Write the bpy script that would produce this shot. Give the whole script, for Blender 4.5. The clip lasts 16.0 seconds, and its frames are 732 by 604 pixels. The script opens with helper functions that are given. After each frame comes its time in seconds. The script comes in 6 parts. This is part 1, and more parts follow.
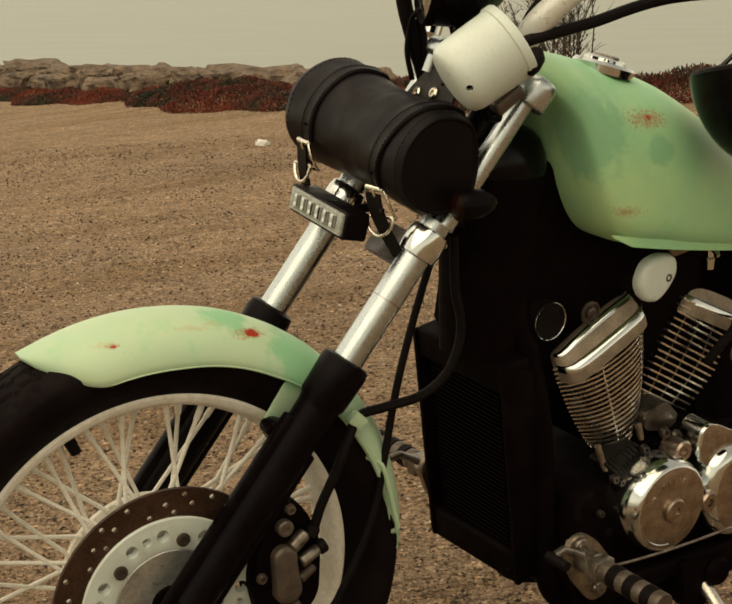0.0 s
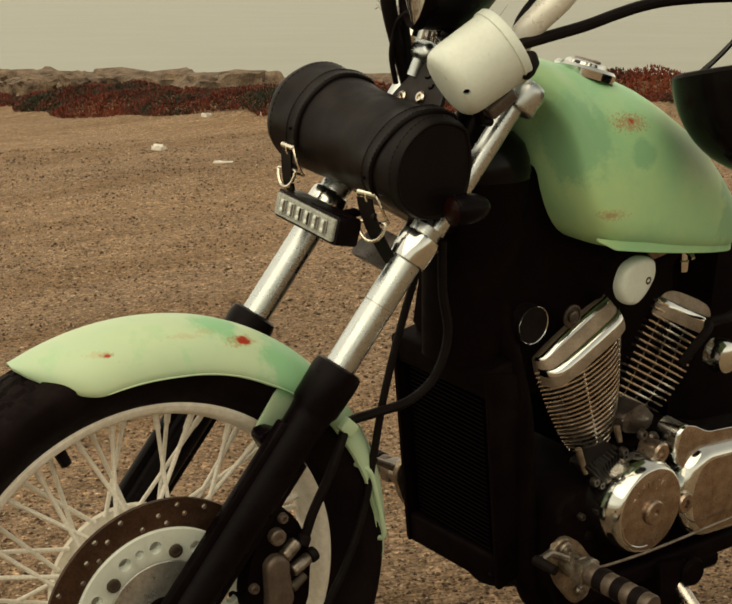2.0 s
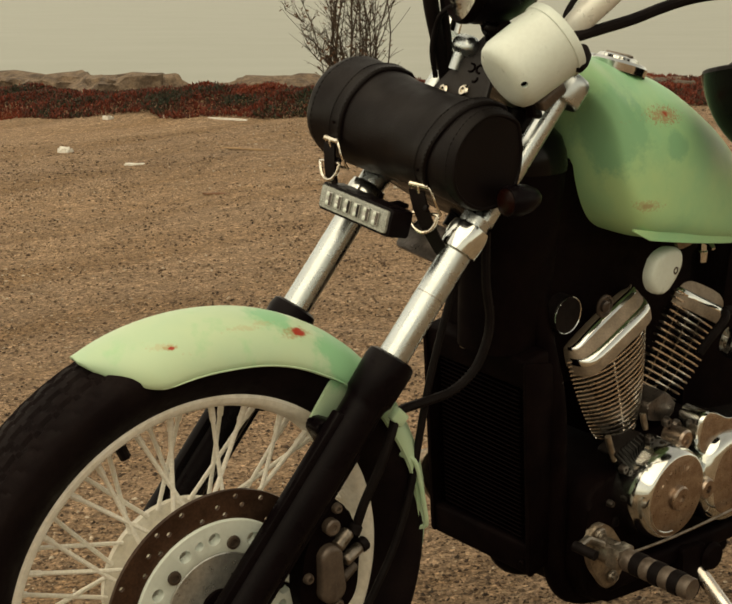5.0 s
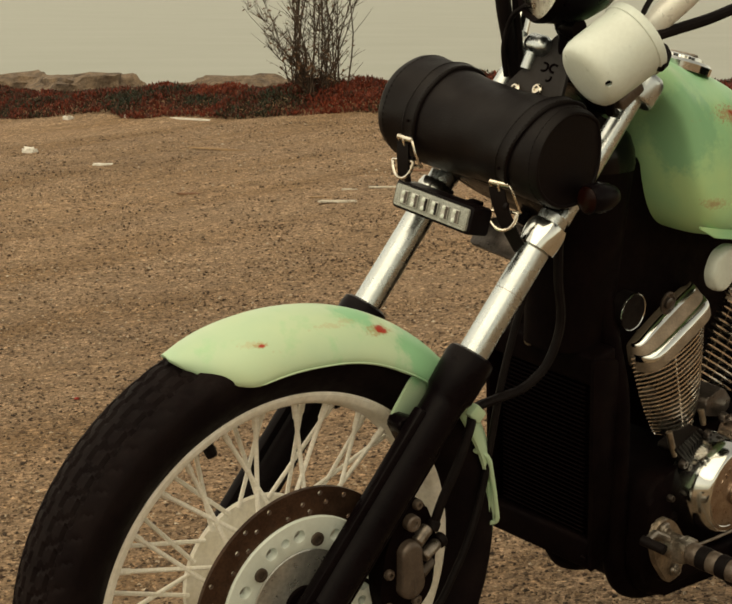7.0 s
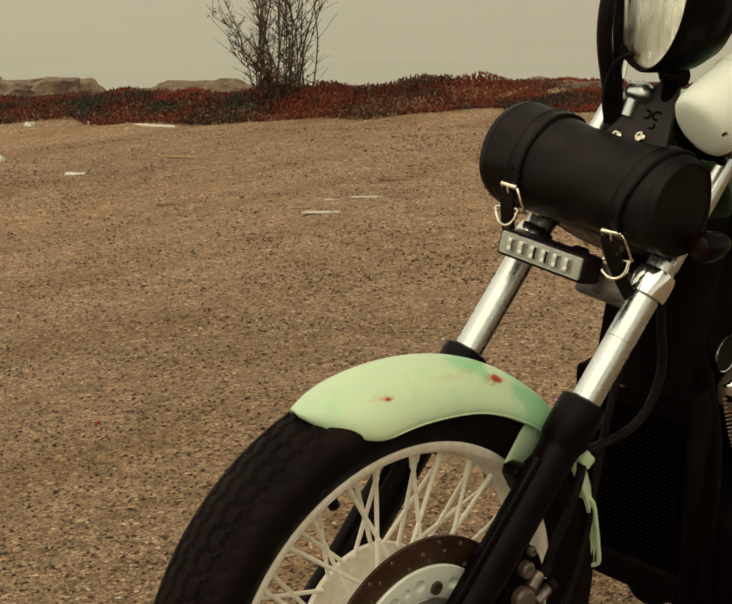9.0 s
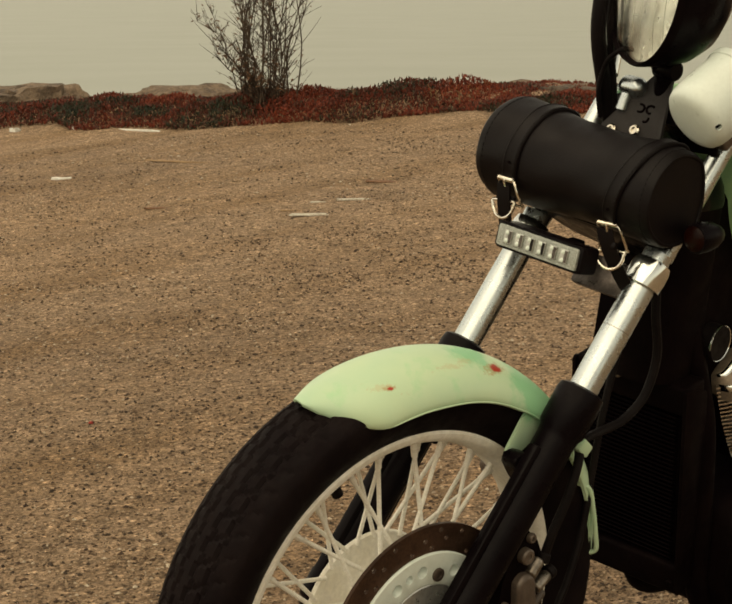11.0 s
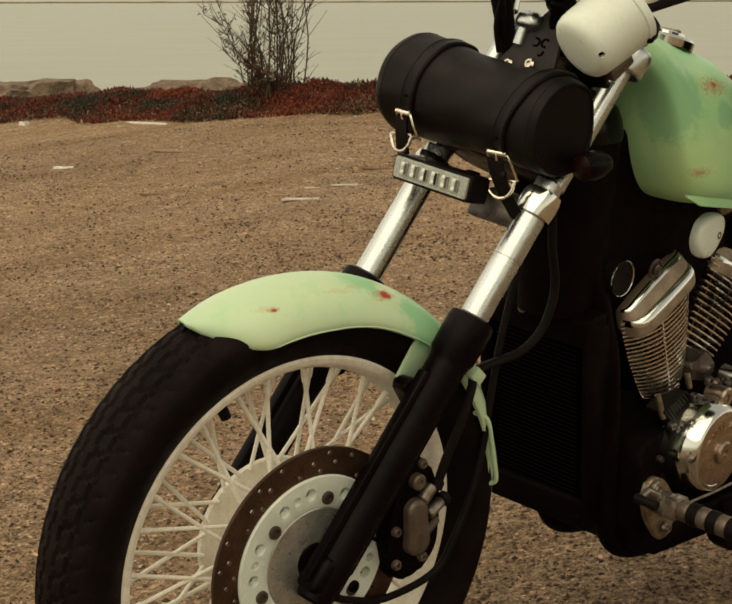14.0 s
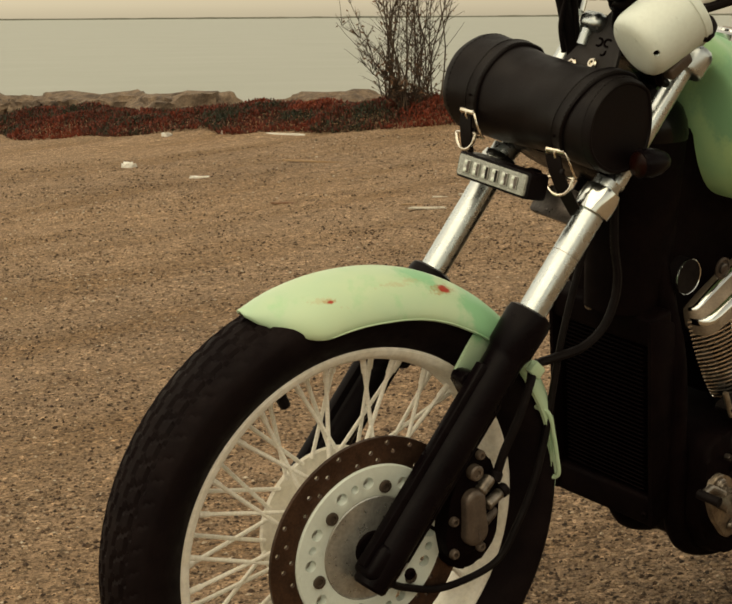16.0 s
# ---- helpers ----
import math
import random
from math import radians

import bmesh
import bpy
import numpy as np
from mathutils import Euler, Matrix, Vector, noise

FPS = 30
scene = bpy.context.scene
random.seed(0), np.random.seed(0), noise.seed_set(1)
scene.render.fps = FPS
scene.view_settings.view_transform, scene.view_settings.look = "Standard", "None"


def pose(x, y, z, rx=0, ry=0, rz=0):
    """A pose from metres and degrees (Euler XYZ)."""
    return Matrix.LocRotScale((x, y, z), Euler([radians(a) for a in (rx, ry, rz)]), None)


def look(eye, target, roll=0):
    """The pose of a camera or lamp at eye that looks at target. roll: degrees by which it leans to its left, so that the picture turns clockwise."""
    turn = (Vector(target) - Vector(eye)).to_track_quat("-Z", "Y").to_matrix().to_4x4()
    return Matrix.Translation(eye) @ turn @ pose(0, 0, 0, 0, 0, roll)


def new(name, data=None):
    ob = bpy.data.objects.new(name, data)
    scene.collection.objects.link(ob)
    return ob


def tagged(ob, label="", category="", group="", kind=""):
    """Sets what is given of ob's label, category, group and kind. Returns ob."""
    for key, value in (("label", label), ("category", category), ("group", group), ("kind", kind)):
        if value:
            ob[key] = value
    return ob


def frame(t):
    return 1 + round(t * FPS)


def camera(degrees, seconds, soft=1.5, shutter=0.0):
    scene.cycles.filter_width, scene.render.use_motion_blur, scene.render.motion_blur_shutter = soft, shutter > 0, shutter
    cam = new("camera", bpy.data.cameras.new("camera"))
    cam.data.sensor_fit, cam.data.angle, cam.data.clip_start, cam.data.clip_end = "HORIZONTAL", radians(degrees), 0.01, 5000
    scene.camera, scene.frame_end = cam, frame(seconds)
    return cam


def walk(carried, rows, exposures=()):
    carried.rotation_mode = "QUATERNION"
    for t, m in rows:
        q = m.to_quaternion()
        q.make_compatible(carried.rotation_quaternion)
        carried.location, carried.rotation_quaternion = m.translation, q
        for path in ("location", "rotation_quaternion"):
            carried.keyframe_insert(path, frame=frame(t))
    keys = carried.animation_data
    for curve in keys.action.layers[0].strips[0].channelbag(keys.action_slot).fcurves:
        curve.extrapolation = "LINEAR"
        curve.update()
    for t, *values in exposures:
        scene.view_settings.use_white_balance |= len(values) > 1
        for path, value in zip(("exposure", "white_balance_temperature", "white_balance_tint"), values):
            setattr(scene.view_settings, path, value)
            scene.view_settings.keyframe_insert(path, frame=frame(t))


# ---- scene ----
cam = camera(22.43, 16.0, soft=1.9)
PATH = [
    (0, (-0.8380, -1.9077, 1.0368), (0.2975, -0.0609, 0.6627), 0.14),
    (0.5, (-0.8619, -1.8808, 1.0398), (0.3069, -0.0548, 0.6662), 0.17),
    (1, (-0.8875, -1.8584, 1.0401), (0.3134, -0.0530, 0.6682), 0.19),
    (1.5, (-0.9155, -1.8375, 1.0390), (0.3167, -0.0530, 0.6685), 0.20),
    (2, (-0.9450, -1.8178, 1.0360), (0.3151, -0.0527, 0.6668), 0.25),
    (2.5, (-0.9757, -1.7973, 1.0336), (0.3110, -0.0511, 0.6659), 0.29),
    (3, (-1.0046, -1.7786, 1.0326), (0.3047, -0.0491, 0.6656), 0.32),
    (3.5, (-1.0343, -1.7609, 1.0315), (0.2954, -0.0469, 0.6653), 0.33),
    (6, (-1.1977, -1.6612, 1.0176), (0.2122, -0.0118, 0.6548), 0.41),
    (6.5, (-1.2339, -1.6334, 1.0162), (0.1902, 0.0039, 0.6536), 0.46),
    (7, (-1.2687, -1.6060, 1.0212), (0.1698, 0.0185, 0.6582), 0.47),
    (7.5, (-1.3046, -1.5759, 1.0299), (0.1489, 0.0351, 0.6663), 0.42),
    (8, (-1.3412, -1.5370, 1.0449), (0.1292, 0.0580, 0.6792), 0.36),
    (8.5, (-1.3852, -1.4958, 1.0664), (0.1002, 0.0849, 0.6988), 0.34),
    (9, (-1.4299, -1.4588, 1.0866), (0.0670, 0.1108, 0.7182), 0.33),
    (11.5, (-1.4731, -1.4824, 1.0666), (0.0404, 0.0732, 0.7068), -0.03),
    (12, (-1.4584, -1.5123, 1.0427), (0.0538, 0.0453, 0.6857), -0.03),
    (12.5, (-1.4406, -1.5429, 1.0203), (0.0692, 0.0174, 0.6656), -0.07),
    (13, (-1.4167, -1.5727, 1.0032), (0.0909, -0.0099, 0.6497), -0.08),
    (13.5, (-1.3962, -1.6004, 0.9924), (0.1042, -0.0306, 0.6396), -0.13),
    (14, (-1.3807, -1.6266, 0.9845), (0.1046, -0.0426, 0.6312), -0.14),
    (14.5, (-1.3690, -1.6523, 0.9785), (0.0909, -0.0447, 0.6257), -0.20),
    (15, (-1.3580, -1.6819, 0.9739), (0.0678, -0.0431, 0.6254), -0.24),
    (15.5, (-1.3469, -1.7165, 0.9712), (0.0404, -0.0438, 0.6285), -0.32),
    (16, (-1.3306, -1.7473, 0.9671), (0.0183, -0.0421, 0.6313), -0.40),
]
walk(cam, [(t, look(eye, target, roll)) for t, eye, target, roll in PATH], [(0, 0.55, 9950, 5), (16, 0.55, 9950, 5)])

# ---------------------------------------------------------------- light
world = bpy.data.worlds.new("overcast_sky")
world.use_nodes = True
scene.world = world
wt = world.node_tree
sky = wt.nodes.new("ShaderNodeTexSky")
sky.sky_type, sky.sun_disc = "NISHITA", False
sky.sun_elevation, sky.sun_rotation = radians(58), radians(-40)
sky.air_density, sky.dust_density, sky.ozone_density = 1.0, 1.2, 1.0
grey = wt.nodes.new("ShaderNodeHueSaturation")
grey.inputs["Saturation"].default_value = 0.25
wt.links.new(sky.outputs[0], grey.inputs["Color"])
wt.links.new(grey.outputs[0], wt.nodes["Background"].inputs[0])
wt.nodes["Background"].inputs[1].default_value = 0.122
sun_data = bpy.data.lights.new("sun", "SUN")
sun_data.energy, sun_data.angle, sun_data.color = 1.22, radians(75), (1.0, 0.96, 0.90)
sun = new("sun", sun_data)
sun.matrix_world = look((-4.4, -3.4, 7.8), (0, 0, 0))

# ---------------------------------------------------------------- frames of the place
# wheel frame: x to the rear, y to the machine's right, z up in the leaning wheel's plane, origin at the axle
MS = Matrix(((0.99801, 0.06240, -0.00947, 0.0780), (-0.06312, 0.98670, -0.14980, 0.0902), (0.0, 0.15010, 0.98867, 0.3144), (0, 0, 0, 1)))
# body frame: the wheel frame turned about the steering head
MB = MS @ Matrix.Translation((0.43, 0, 0)) @ Matrix.Rotation(radians(8), 4, "Z")
# turns a lathe's axis to the machine's left
ML = Matrix(((1, 0, 0, 0), (0, 0, -1, 0), (0, 1, 0, 0), (0, 0, 0, 1)))
GX, GY, GZ = 0.0746, -0.0256, -0.012


def ground_z(x, y):
    return GX * x + GY * y + GZ


# ---------------------------------------------------------------- materials
def node(nt, kind, **values):
    n = nt.nodes.new("ShaderNode" + kind)
    for key, value in values.items():
        n.inputs[key.replace("_", " ")].default_value = value
    return n


def ramp(nt, source, stops):
    n = nt.nodes.new("ShaderNodeValToRGB")
    el = n.color_ramp.elements
    while len(el) < len(stops):
        el.new(0.5)
    for e, (pos, col) in zip(el, stops):
        e.position = pos
        e.color = (*col, 1) if len(col) == 3 else col
    nt.links.new(source, n.inputs[0])
    return n.outputs[0]


def mix(nt, fac, a, b, blend="MIX"):
    n = nt.nodes.new("ShaderNodeMix")
    n.data_type, n.blend_type = "RGBA", blend
    for sock, v in ((n.inputs[0], fac), (n.inputs[6], a), (n.inputs[7], b)):
        if hasattr(v, "is_linked"):
            nt.links.new(v, sock)
        elif isinstance(v, (int, float)):
            sock.default_value = v
        else:
            sock.default_value = (*v, 1)
    return n.outputs[2]


def noise_of(nt, coord, scale, detail=4.0, rough=0.55, distort=0.0):
    n = node(nt, "TexNoise", Scale=scale, Detail=detail, Roughness=rough, Distortion=distort)
    nt.links.new(coord, n.inputs["Vector"])
    return n.outputs["Fac"]


def bumped(nt, bsdf, height, strength, dist):
    b = node(nt, "Bump", Strength=strength, Distance=dist)
    nt.links.new(height, b.inputs["Height"])
    nt.links.new(b.outputs[0], bsdf.inputs["Normal"])


def begin(name):
    m = bpy.data.materials.new(name)
    m.use_nodes = True
    nt = m.node_tree
    return m, nt, nt.nodes["Principled BSDF"], nt.nodes.new("ShaderNodeTexCoord").outputs["Object"]


def surface(name, col, col2, rough, metal=0.0, spec=0.5, s1=12.0, s2=160.0, amount=0.25, bump=0.1, bump_scale=300.0, bump_dist=0.001, coat=0.0, rvar=0.12, lo=0.38, hi=0.66):
    """A surface with two colours in patches, fine grain, uneven gloss and fine relief."""
    m, nt, b, co = begin(name)
    patches = ramp(nt, noise_of(nt, co, s1, 5), [(lo, (0, 0, 0)), (hi, (1, 1, 1))])
    base = mix(nt, patches, col, col2)
    grain = ramp(nt, noise_of(nt, co, s2, 3), [(0.3, (1 - amount,) * 3), (0.7, (1, 1, 1))])
    nt.links.new(mix(nt, 1.0, base, grain, "MULTIPLY"), b.inputs["Base Color"])
    r = ramp(nt, noise_of(nt, co, s1 * 2.7, 4), [(0.3, (max(rough - rvar, 0.02),) * 3), (0.7, (min(rough + rvar, 1),) * 3)])
    nt.links.new(r, b.inputs["Roughness"])
    b.inputs["Metallic"].default_value = metal
    b.inputs["Specular IOR Level"].default_value = spec
    b.inputs["Coat Weight"].default_value = coat
    b.inputs["Coat Roughness"].default_value = 0.08
    if bump:
        bumped(nt, b, noise_of(nt, co, bump_scale, 3), bump, bump_dist)
    return m


def near_spot(nt, co, place, size, wobble, grain_scale, stretch=(1, 1, 1)):
    """1 inside a ragged spot about a place, 0 outside."""
    o = nt.nodes.new("ShaderNodeVectorMath")
    o.operation = "SUBTRACT"
    nt.links.new(co, o.inputs[0])
    o.inputs[1].default_value = place
    k = nt.nodes.new("ShaderNodeVectorMath")
    k.operation = "MULTIPLY"
    nt.links.new(o.outputs[0], k.inputs[0])
    k.inputs[1].default_value = stretch
    d = nt.nodes.new("ShaderNodeVectorMath")
    d.operation = "LENGTH"
    nt.links.new(k.outputs[0], d.inputs[0])
    n = noise_of(nt, co, grain_scale, 6, 0.7)
    a = node(nt, "Math")
    a.operation = "MULTIPLY_ADD"
    a.inputs[1].default_value, a.inputs[2].default_value = -wobble * size * 2, wobble * size
    nt.links.new(n, a.inputs[0])
    s = nt.nodes.new("ShaderNodeMath")
    s.operation = "ADD"
    nt.links.new(d.outputs["Value"], s.inputs[0])
    nt.links.new(a.outputs[0], s.inputs[1])
    r = node(nt, "MapRange", From_Min=size * 0.75, From_Max=size * 1.1, To_Min=1.0, To_Max=0.0)
    nt.links.new(s.outputs[0], r.inputs["Value"])
    return r.outputs["Result"]


def mint_paint(name, rust=(), patches=(), worn=(), splash=False, tones=((0.285, 0.60, 0.345), (0.415, 0.66, 0.345))):
    m, nt, b, co = begin(name)
    base = mix(nt, ramp(nt, noise_of(nt, co, 7, 4), [(0.38, (0, 0, 0)), (0.62, (1, 1, 1))]), *tones)
    base = mix(nt, ramp(nt, noise_of(nt, co, 16, 6, 0.65), [(0.56, (0, 0, 0)), (0.66, (0.5,) * 3)]), base, (0.28, 0.56, 0.32))
    for place, size in patches:
        base = mix(nt, near_spot(nt, co, place, size, 0.9, 26), base, (0.235, 0.51, 0.298))
    for place, size in worn:
        spot = ramp(nt, near_spot(nt, co, place, size * 0.6, 2.2, 150, (0.30, 1, 2.2)), [(0.0, (0, 0, 0)), (1.0, (0.5,) * 3)])
        base = mix(nt, spot, base, (0.46, 0.42, 0.25))
    for place, size in rust:
        if splash:
            cloud = ramp(nt, near_spot(nt, co, place, size * 1.2, 2.6, 300, (0.38, 1, 1.25)), [(0.0, (0, 0, 0)), (1.0, (0.75 if size > 0.01 else 0.4,) * 3)])
            base = mix(nt, cloud, base, (0.42, 0.21, 0.12))
            core = ramp(nt, near_spot(nt, co, place, size * 0.75, 0.9, 130, (0.62, 1, 1.5)), [(0.0, (0, 0, 0)), (1.0, (1.0 if size > 0.01 else 0.45,) * 3)])
            base = mix(nt, core, base, (0.38, 0.055, 0.028) if size > 0.01 else (0.30, 0.16, 0.09))
            continue
        smear = ramp(nt, near_spot(nt, co, (place[0] - size * 0.9, place[1], place[2]), size * 1.25, 1.5, 210, (0.36, 1, 1.9)), [(0.0, (0, 0, 0)), (1.0, (0.62,) * 3)])
        base = mix(nt, smear, base, (0.36, 0.24, 0.11))
        base = mix(nt, near_spot(nt, co, place, size * 0.80, 0.8, 130, (0.65, 1, 1.5)), base, (0.34, 0.034, 0.018))
    nt.links.new(base, b.inputs["Base Color"])
    nt.links.new(ramp(nt, noise_of(nt, co, 30, 4), [(0.3, (0.34,) * 3), (0.7, (0.52,) * 3)]), b.inputs["Roughness"])
    b.inputs["Specular IOR Level"].default_value = 0.34
    b.inputs["Coat Weight"].default_value = 0.05
    b.inputs["Coat Roughness"].default_value = 0.15
    bumped(nt, b, noise_of(nt, co, 220, 3), 0.06, 0.001)
    return m


M_CHROME = surface("weathered_chrome", (0.71, 0.745, 0.735), (0.66, 0.685, 0.665), 0.13, 1.0, 0.5, 30, 300, 0.04, 0.004, 200, rvar=0.04)
M_PITTED = surface("pitted_chrome", (0.55, 0.455, 0.385), (0.37, 0.28, 0.225), 0.32, 1.0, 0.5, 55, 420, 0.35, 0.035, 500, rvar=0.07)
M_PANEL = surface("oxidised_brown_panel", (0.33, 0.265, 0.205), (0.23, 0.178, 0.132), 0.55, 0.25, 0.5, 45, 380, 0.30, 0.05, 450, rvar=0.08)
M_FIN = surface("polished_fin_metal", (0.85, 0.81, 0.755), (0.71, 0.655, 0.60), 0.27, 1.0, 0.5, 20, 400, 0.08, 0.01, 500)
M_ALLOY = surface("dull_cast_alloy", (0.36, 0.32, 0.28), (0.18, 0.15, 0.12), 0.36, 0.9, 0.5, 40, 260, 0.35, 0.2, 350)
M_DARKALLOY = surface("oily_dark_alloy", (0.13, 0.11, 0.10), (0.06, 0.05, 0.045), 0.36, 0.8, 0.5, 40, 260, 0.35, 0.2, 350)
M_DULL = surface("dull_tan_metal", (0.37, 0.305, 0.235), (0.20, 0.155, 0.118), 0.46, 0.9, 0.5, 45, 260, 0.35, 0.15, 350)
M_BAR = surface("satin_pale_bar", (0.76, 0.78, 0.73), (0.72, 0.73, 0.67), 0.34, 0.25, 0.5, 20, 200, 0.08, 0.02, 300)
M_PLATE = surface("grey_black_powder_coat", (0.020, 0.017, 0.017), (0.026, 0.022, 0.021), 0.55, 0.0, 0.2, 20, 300, 0.2, 0.1, 500)
M_STANCHION = surface("worn_hard_chrome", (0.57, 0.63, 0.645), (0.51, 0.56, 0.57), 0.28, 1.0, 0.5, 18, 260, 0.08, 0.01, 300, rvar=0.06)
M_BLACK = surface("black_satin_enamel", (0.0034, 0.0020, 0.0028), (0.0052, 0.0034, 0.0042), 0.32, 0.0, 0.06, 14, 180, 0.3, 0.06, 260)
M_SOOT = surface("dirty_black_metal", (0.0030, 0.0013, 0.0018), (0.0060, 0.0030, 0.0030), 0.60, 0.0, 0.03, 18, 150, 0.4, 0.2, 200)
M_GLOSS = surface("black_gloss_paint", (0.0026, 0.0018, 0.0022), (0.0036, 0.0026, 0.0030), 0.24, 0.0, 0.13, 12, 180, 0.2, 0.02, 260)
M_CASE = surface("dark_grey_case_paint", (0.0062, 0.0044, 0.0042), (0.0115, 0.0082, 0.0072), 0.48, 0.0, 0.12, 24, 200, 0.35, 0.2, 260)
M_RUBBER = surface("black_rubber", (0.0046, 0.0030, 0.0034), (0.0080, 0.0055, 0.0054), 0.60, 0.0, 0.09, 30, 260, 0.3, 0.15, 350)
M_TYRE = surface("tyre_rubber", (0.0052, 0.0028, 0.0034), (0.0092, 0.0056, 0.0058), 0.66, 0.0, 0.06, 22, 240, 0.35, 0.25, 320)
M_LEATHER = surface("black_leather", (0.0036, 0.0020, 0.0023), (0.0056, 0.0033, 0.0037), 0.46, 0.0, 0.125, 9, 240, 0.25, 0.25, 420, 0.0012)
M_THREAD = surface("black_waxed_thread", (0.0045, 0.003, 0.003), (0.007, 0.005, 0.005), 0.6, 0.0, 0.12, 40, 300, 0.2, 0.0)
M_WHITE = surface("cream_white_paint", (0.60, 0.675, 0.635), (0.565, 0.63, 0.585), 0.38, 0.0, 0.5, 18, 190, 0.06, 0.05, 250, coat=0.2)
M_SPOKE = surface("aged_white_enamel", (0.84, 0.82, 0.75), (0.74, 0.70, 0.60), 0.45, 0.0, 0.5, 26, 160, 0.18, 0.05, 300)
M_DISC = surface("rusty_brake_steel", (0.072, 0.040, 0.028), (0.110, 0.062, 0.043), 0.42, 0.75, 0.5, 35, 300, 0.4, 0.1, 400)
M_NICKEL = surface("nickel_buckle", (0.80, 0.76, 0.68), (0.62, 0.55, 0.44), 0.22, 1.0, 0.5, 60, 300, 0.2, 0.03, 400)
M_SILVER = surface("grey_hub_alloy", (0.56, 0.57, 0.54), (0.42, 0.42, 0.40), 0.36, 0.75, 0.5, 30, 220, 0.3, 0.1, 300)
M_BRONZE = surface("brown_caliper_paint", (0.075, 0.055, 0.042), (0.045, 0.032, 0.024), 0.5, 0.3, 0.5, 40, 250, 0.3, 0.15, 300)
M_CALIPER = surface("grey_brown_caliper_paint", (0.135, 0.105, 0.085), (0.085, 0.062, 0.050), 0.40, 0.35, 0.5, 40, 250, 0.3, 0.12, 300)
M_AMBER = surface("dark_amber_lens", (0.012, 0.0022, 0.0010), (0.007, 0.0015, 0.001), 0.32, 0.0, 0.08, 40, 200, 0.2, 0.02, 300)
M_LED = surface("led_lens_plastic", (0.36, 0.38, 0.35), (0.29, 0.31, 0.285), 0.25, 0.2, 0.5, 40, 300, 0.15, 0.1, 300)
M_FENDER = mint_paint("mint_fender_paint", rust=[((-0.075, -0.047, 0.325), 0.0038), ((0.10, -0.038, 0.322), 0.010), ((-0.112, -0.067, 0.288), 0.0030), ((-0.138, -0.052, 0.293), 0.0020), ((0.088, -0.062, 0.294), 0.003)],
                      patches=[((0.075, -0.02, 0.352), 0.035), ((0.17, -0.04, 0.285), 0.05)], worn=[((-0.13, -0.03, 0.33), 0.012), ((0.02, -0.040, 0.336), 0.011), ((-0.09, -0.042, 0.326), 0.012), ((0.06, -0.036, 0.338), 0.011), ((0.07, -0.045, 0.32), 0.010), ((-0.05, -0.05, 0.318), 0.009)], tones=((0.385, 0.56, 0.395), (0.455, 0.595, 0.405)))
M_TANK = mint_paint("mint_tank_paint", splash=True, rust=[((0.165, -0.120, 0.580), 0.012), ((0.120, -0.137, 0.466), 0.0075), ((0.075, -0.120, 0.575), 0.003)],
                    patches=[((0.172, -0.130, 0.540), 0.023), ((0.06, -0.105, 0.560), 0.060), ((0.40, -0.09, 0.43), 0.06)], worn=[((0.15, -0.125, 0.582), 0.012)])


def glass(name, rough=0.04, tint=(0.95, 0.96, 0.92)):
    m, nt, b, co = begin(name)
    b.inputs["Base Color"].default_value = (*tint, 1)
    b.inputs["Transmission Weight"].default_value = 1.0
    b.inputs["IOR"].default_value = 1.45
    nt.links.new(ramp(nt, noise_of(nt, co, 40, 4), [(0.3, (rough,) * 3), (0.7, (rough * 2.5,) * 3)]), b.inputs["Roughness"])
    bumped(nt, b, noise_of(nt, co, 60, 2), 0.05, 0.002)
    return m


M_GLASS = glass("lamp_glass")


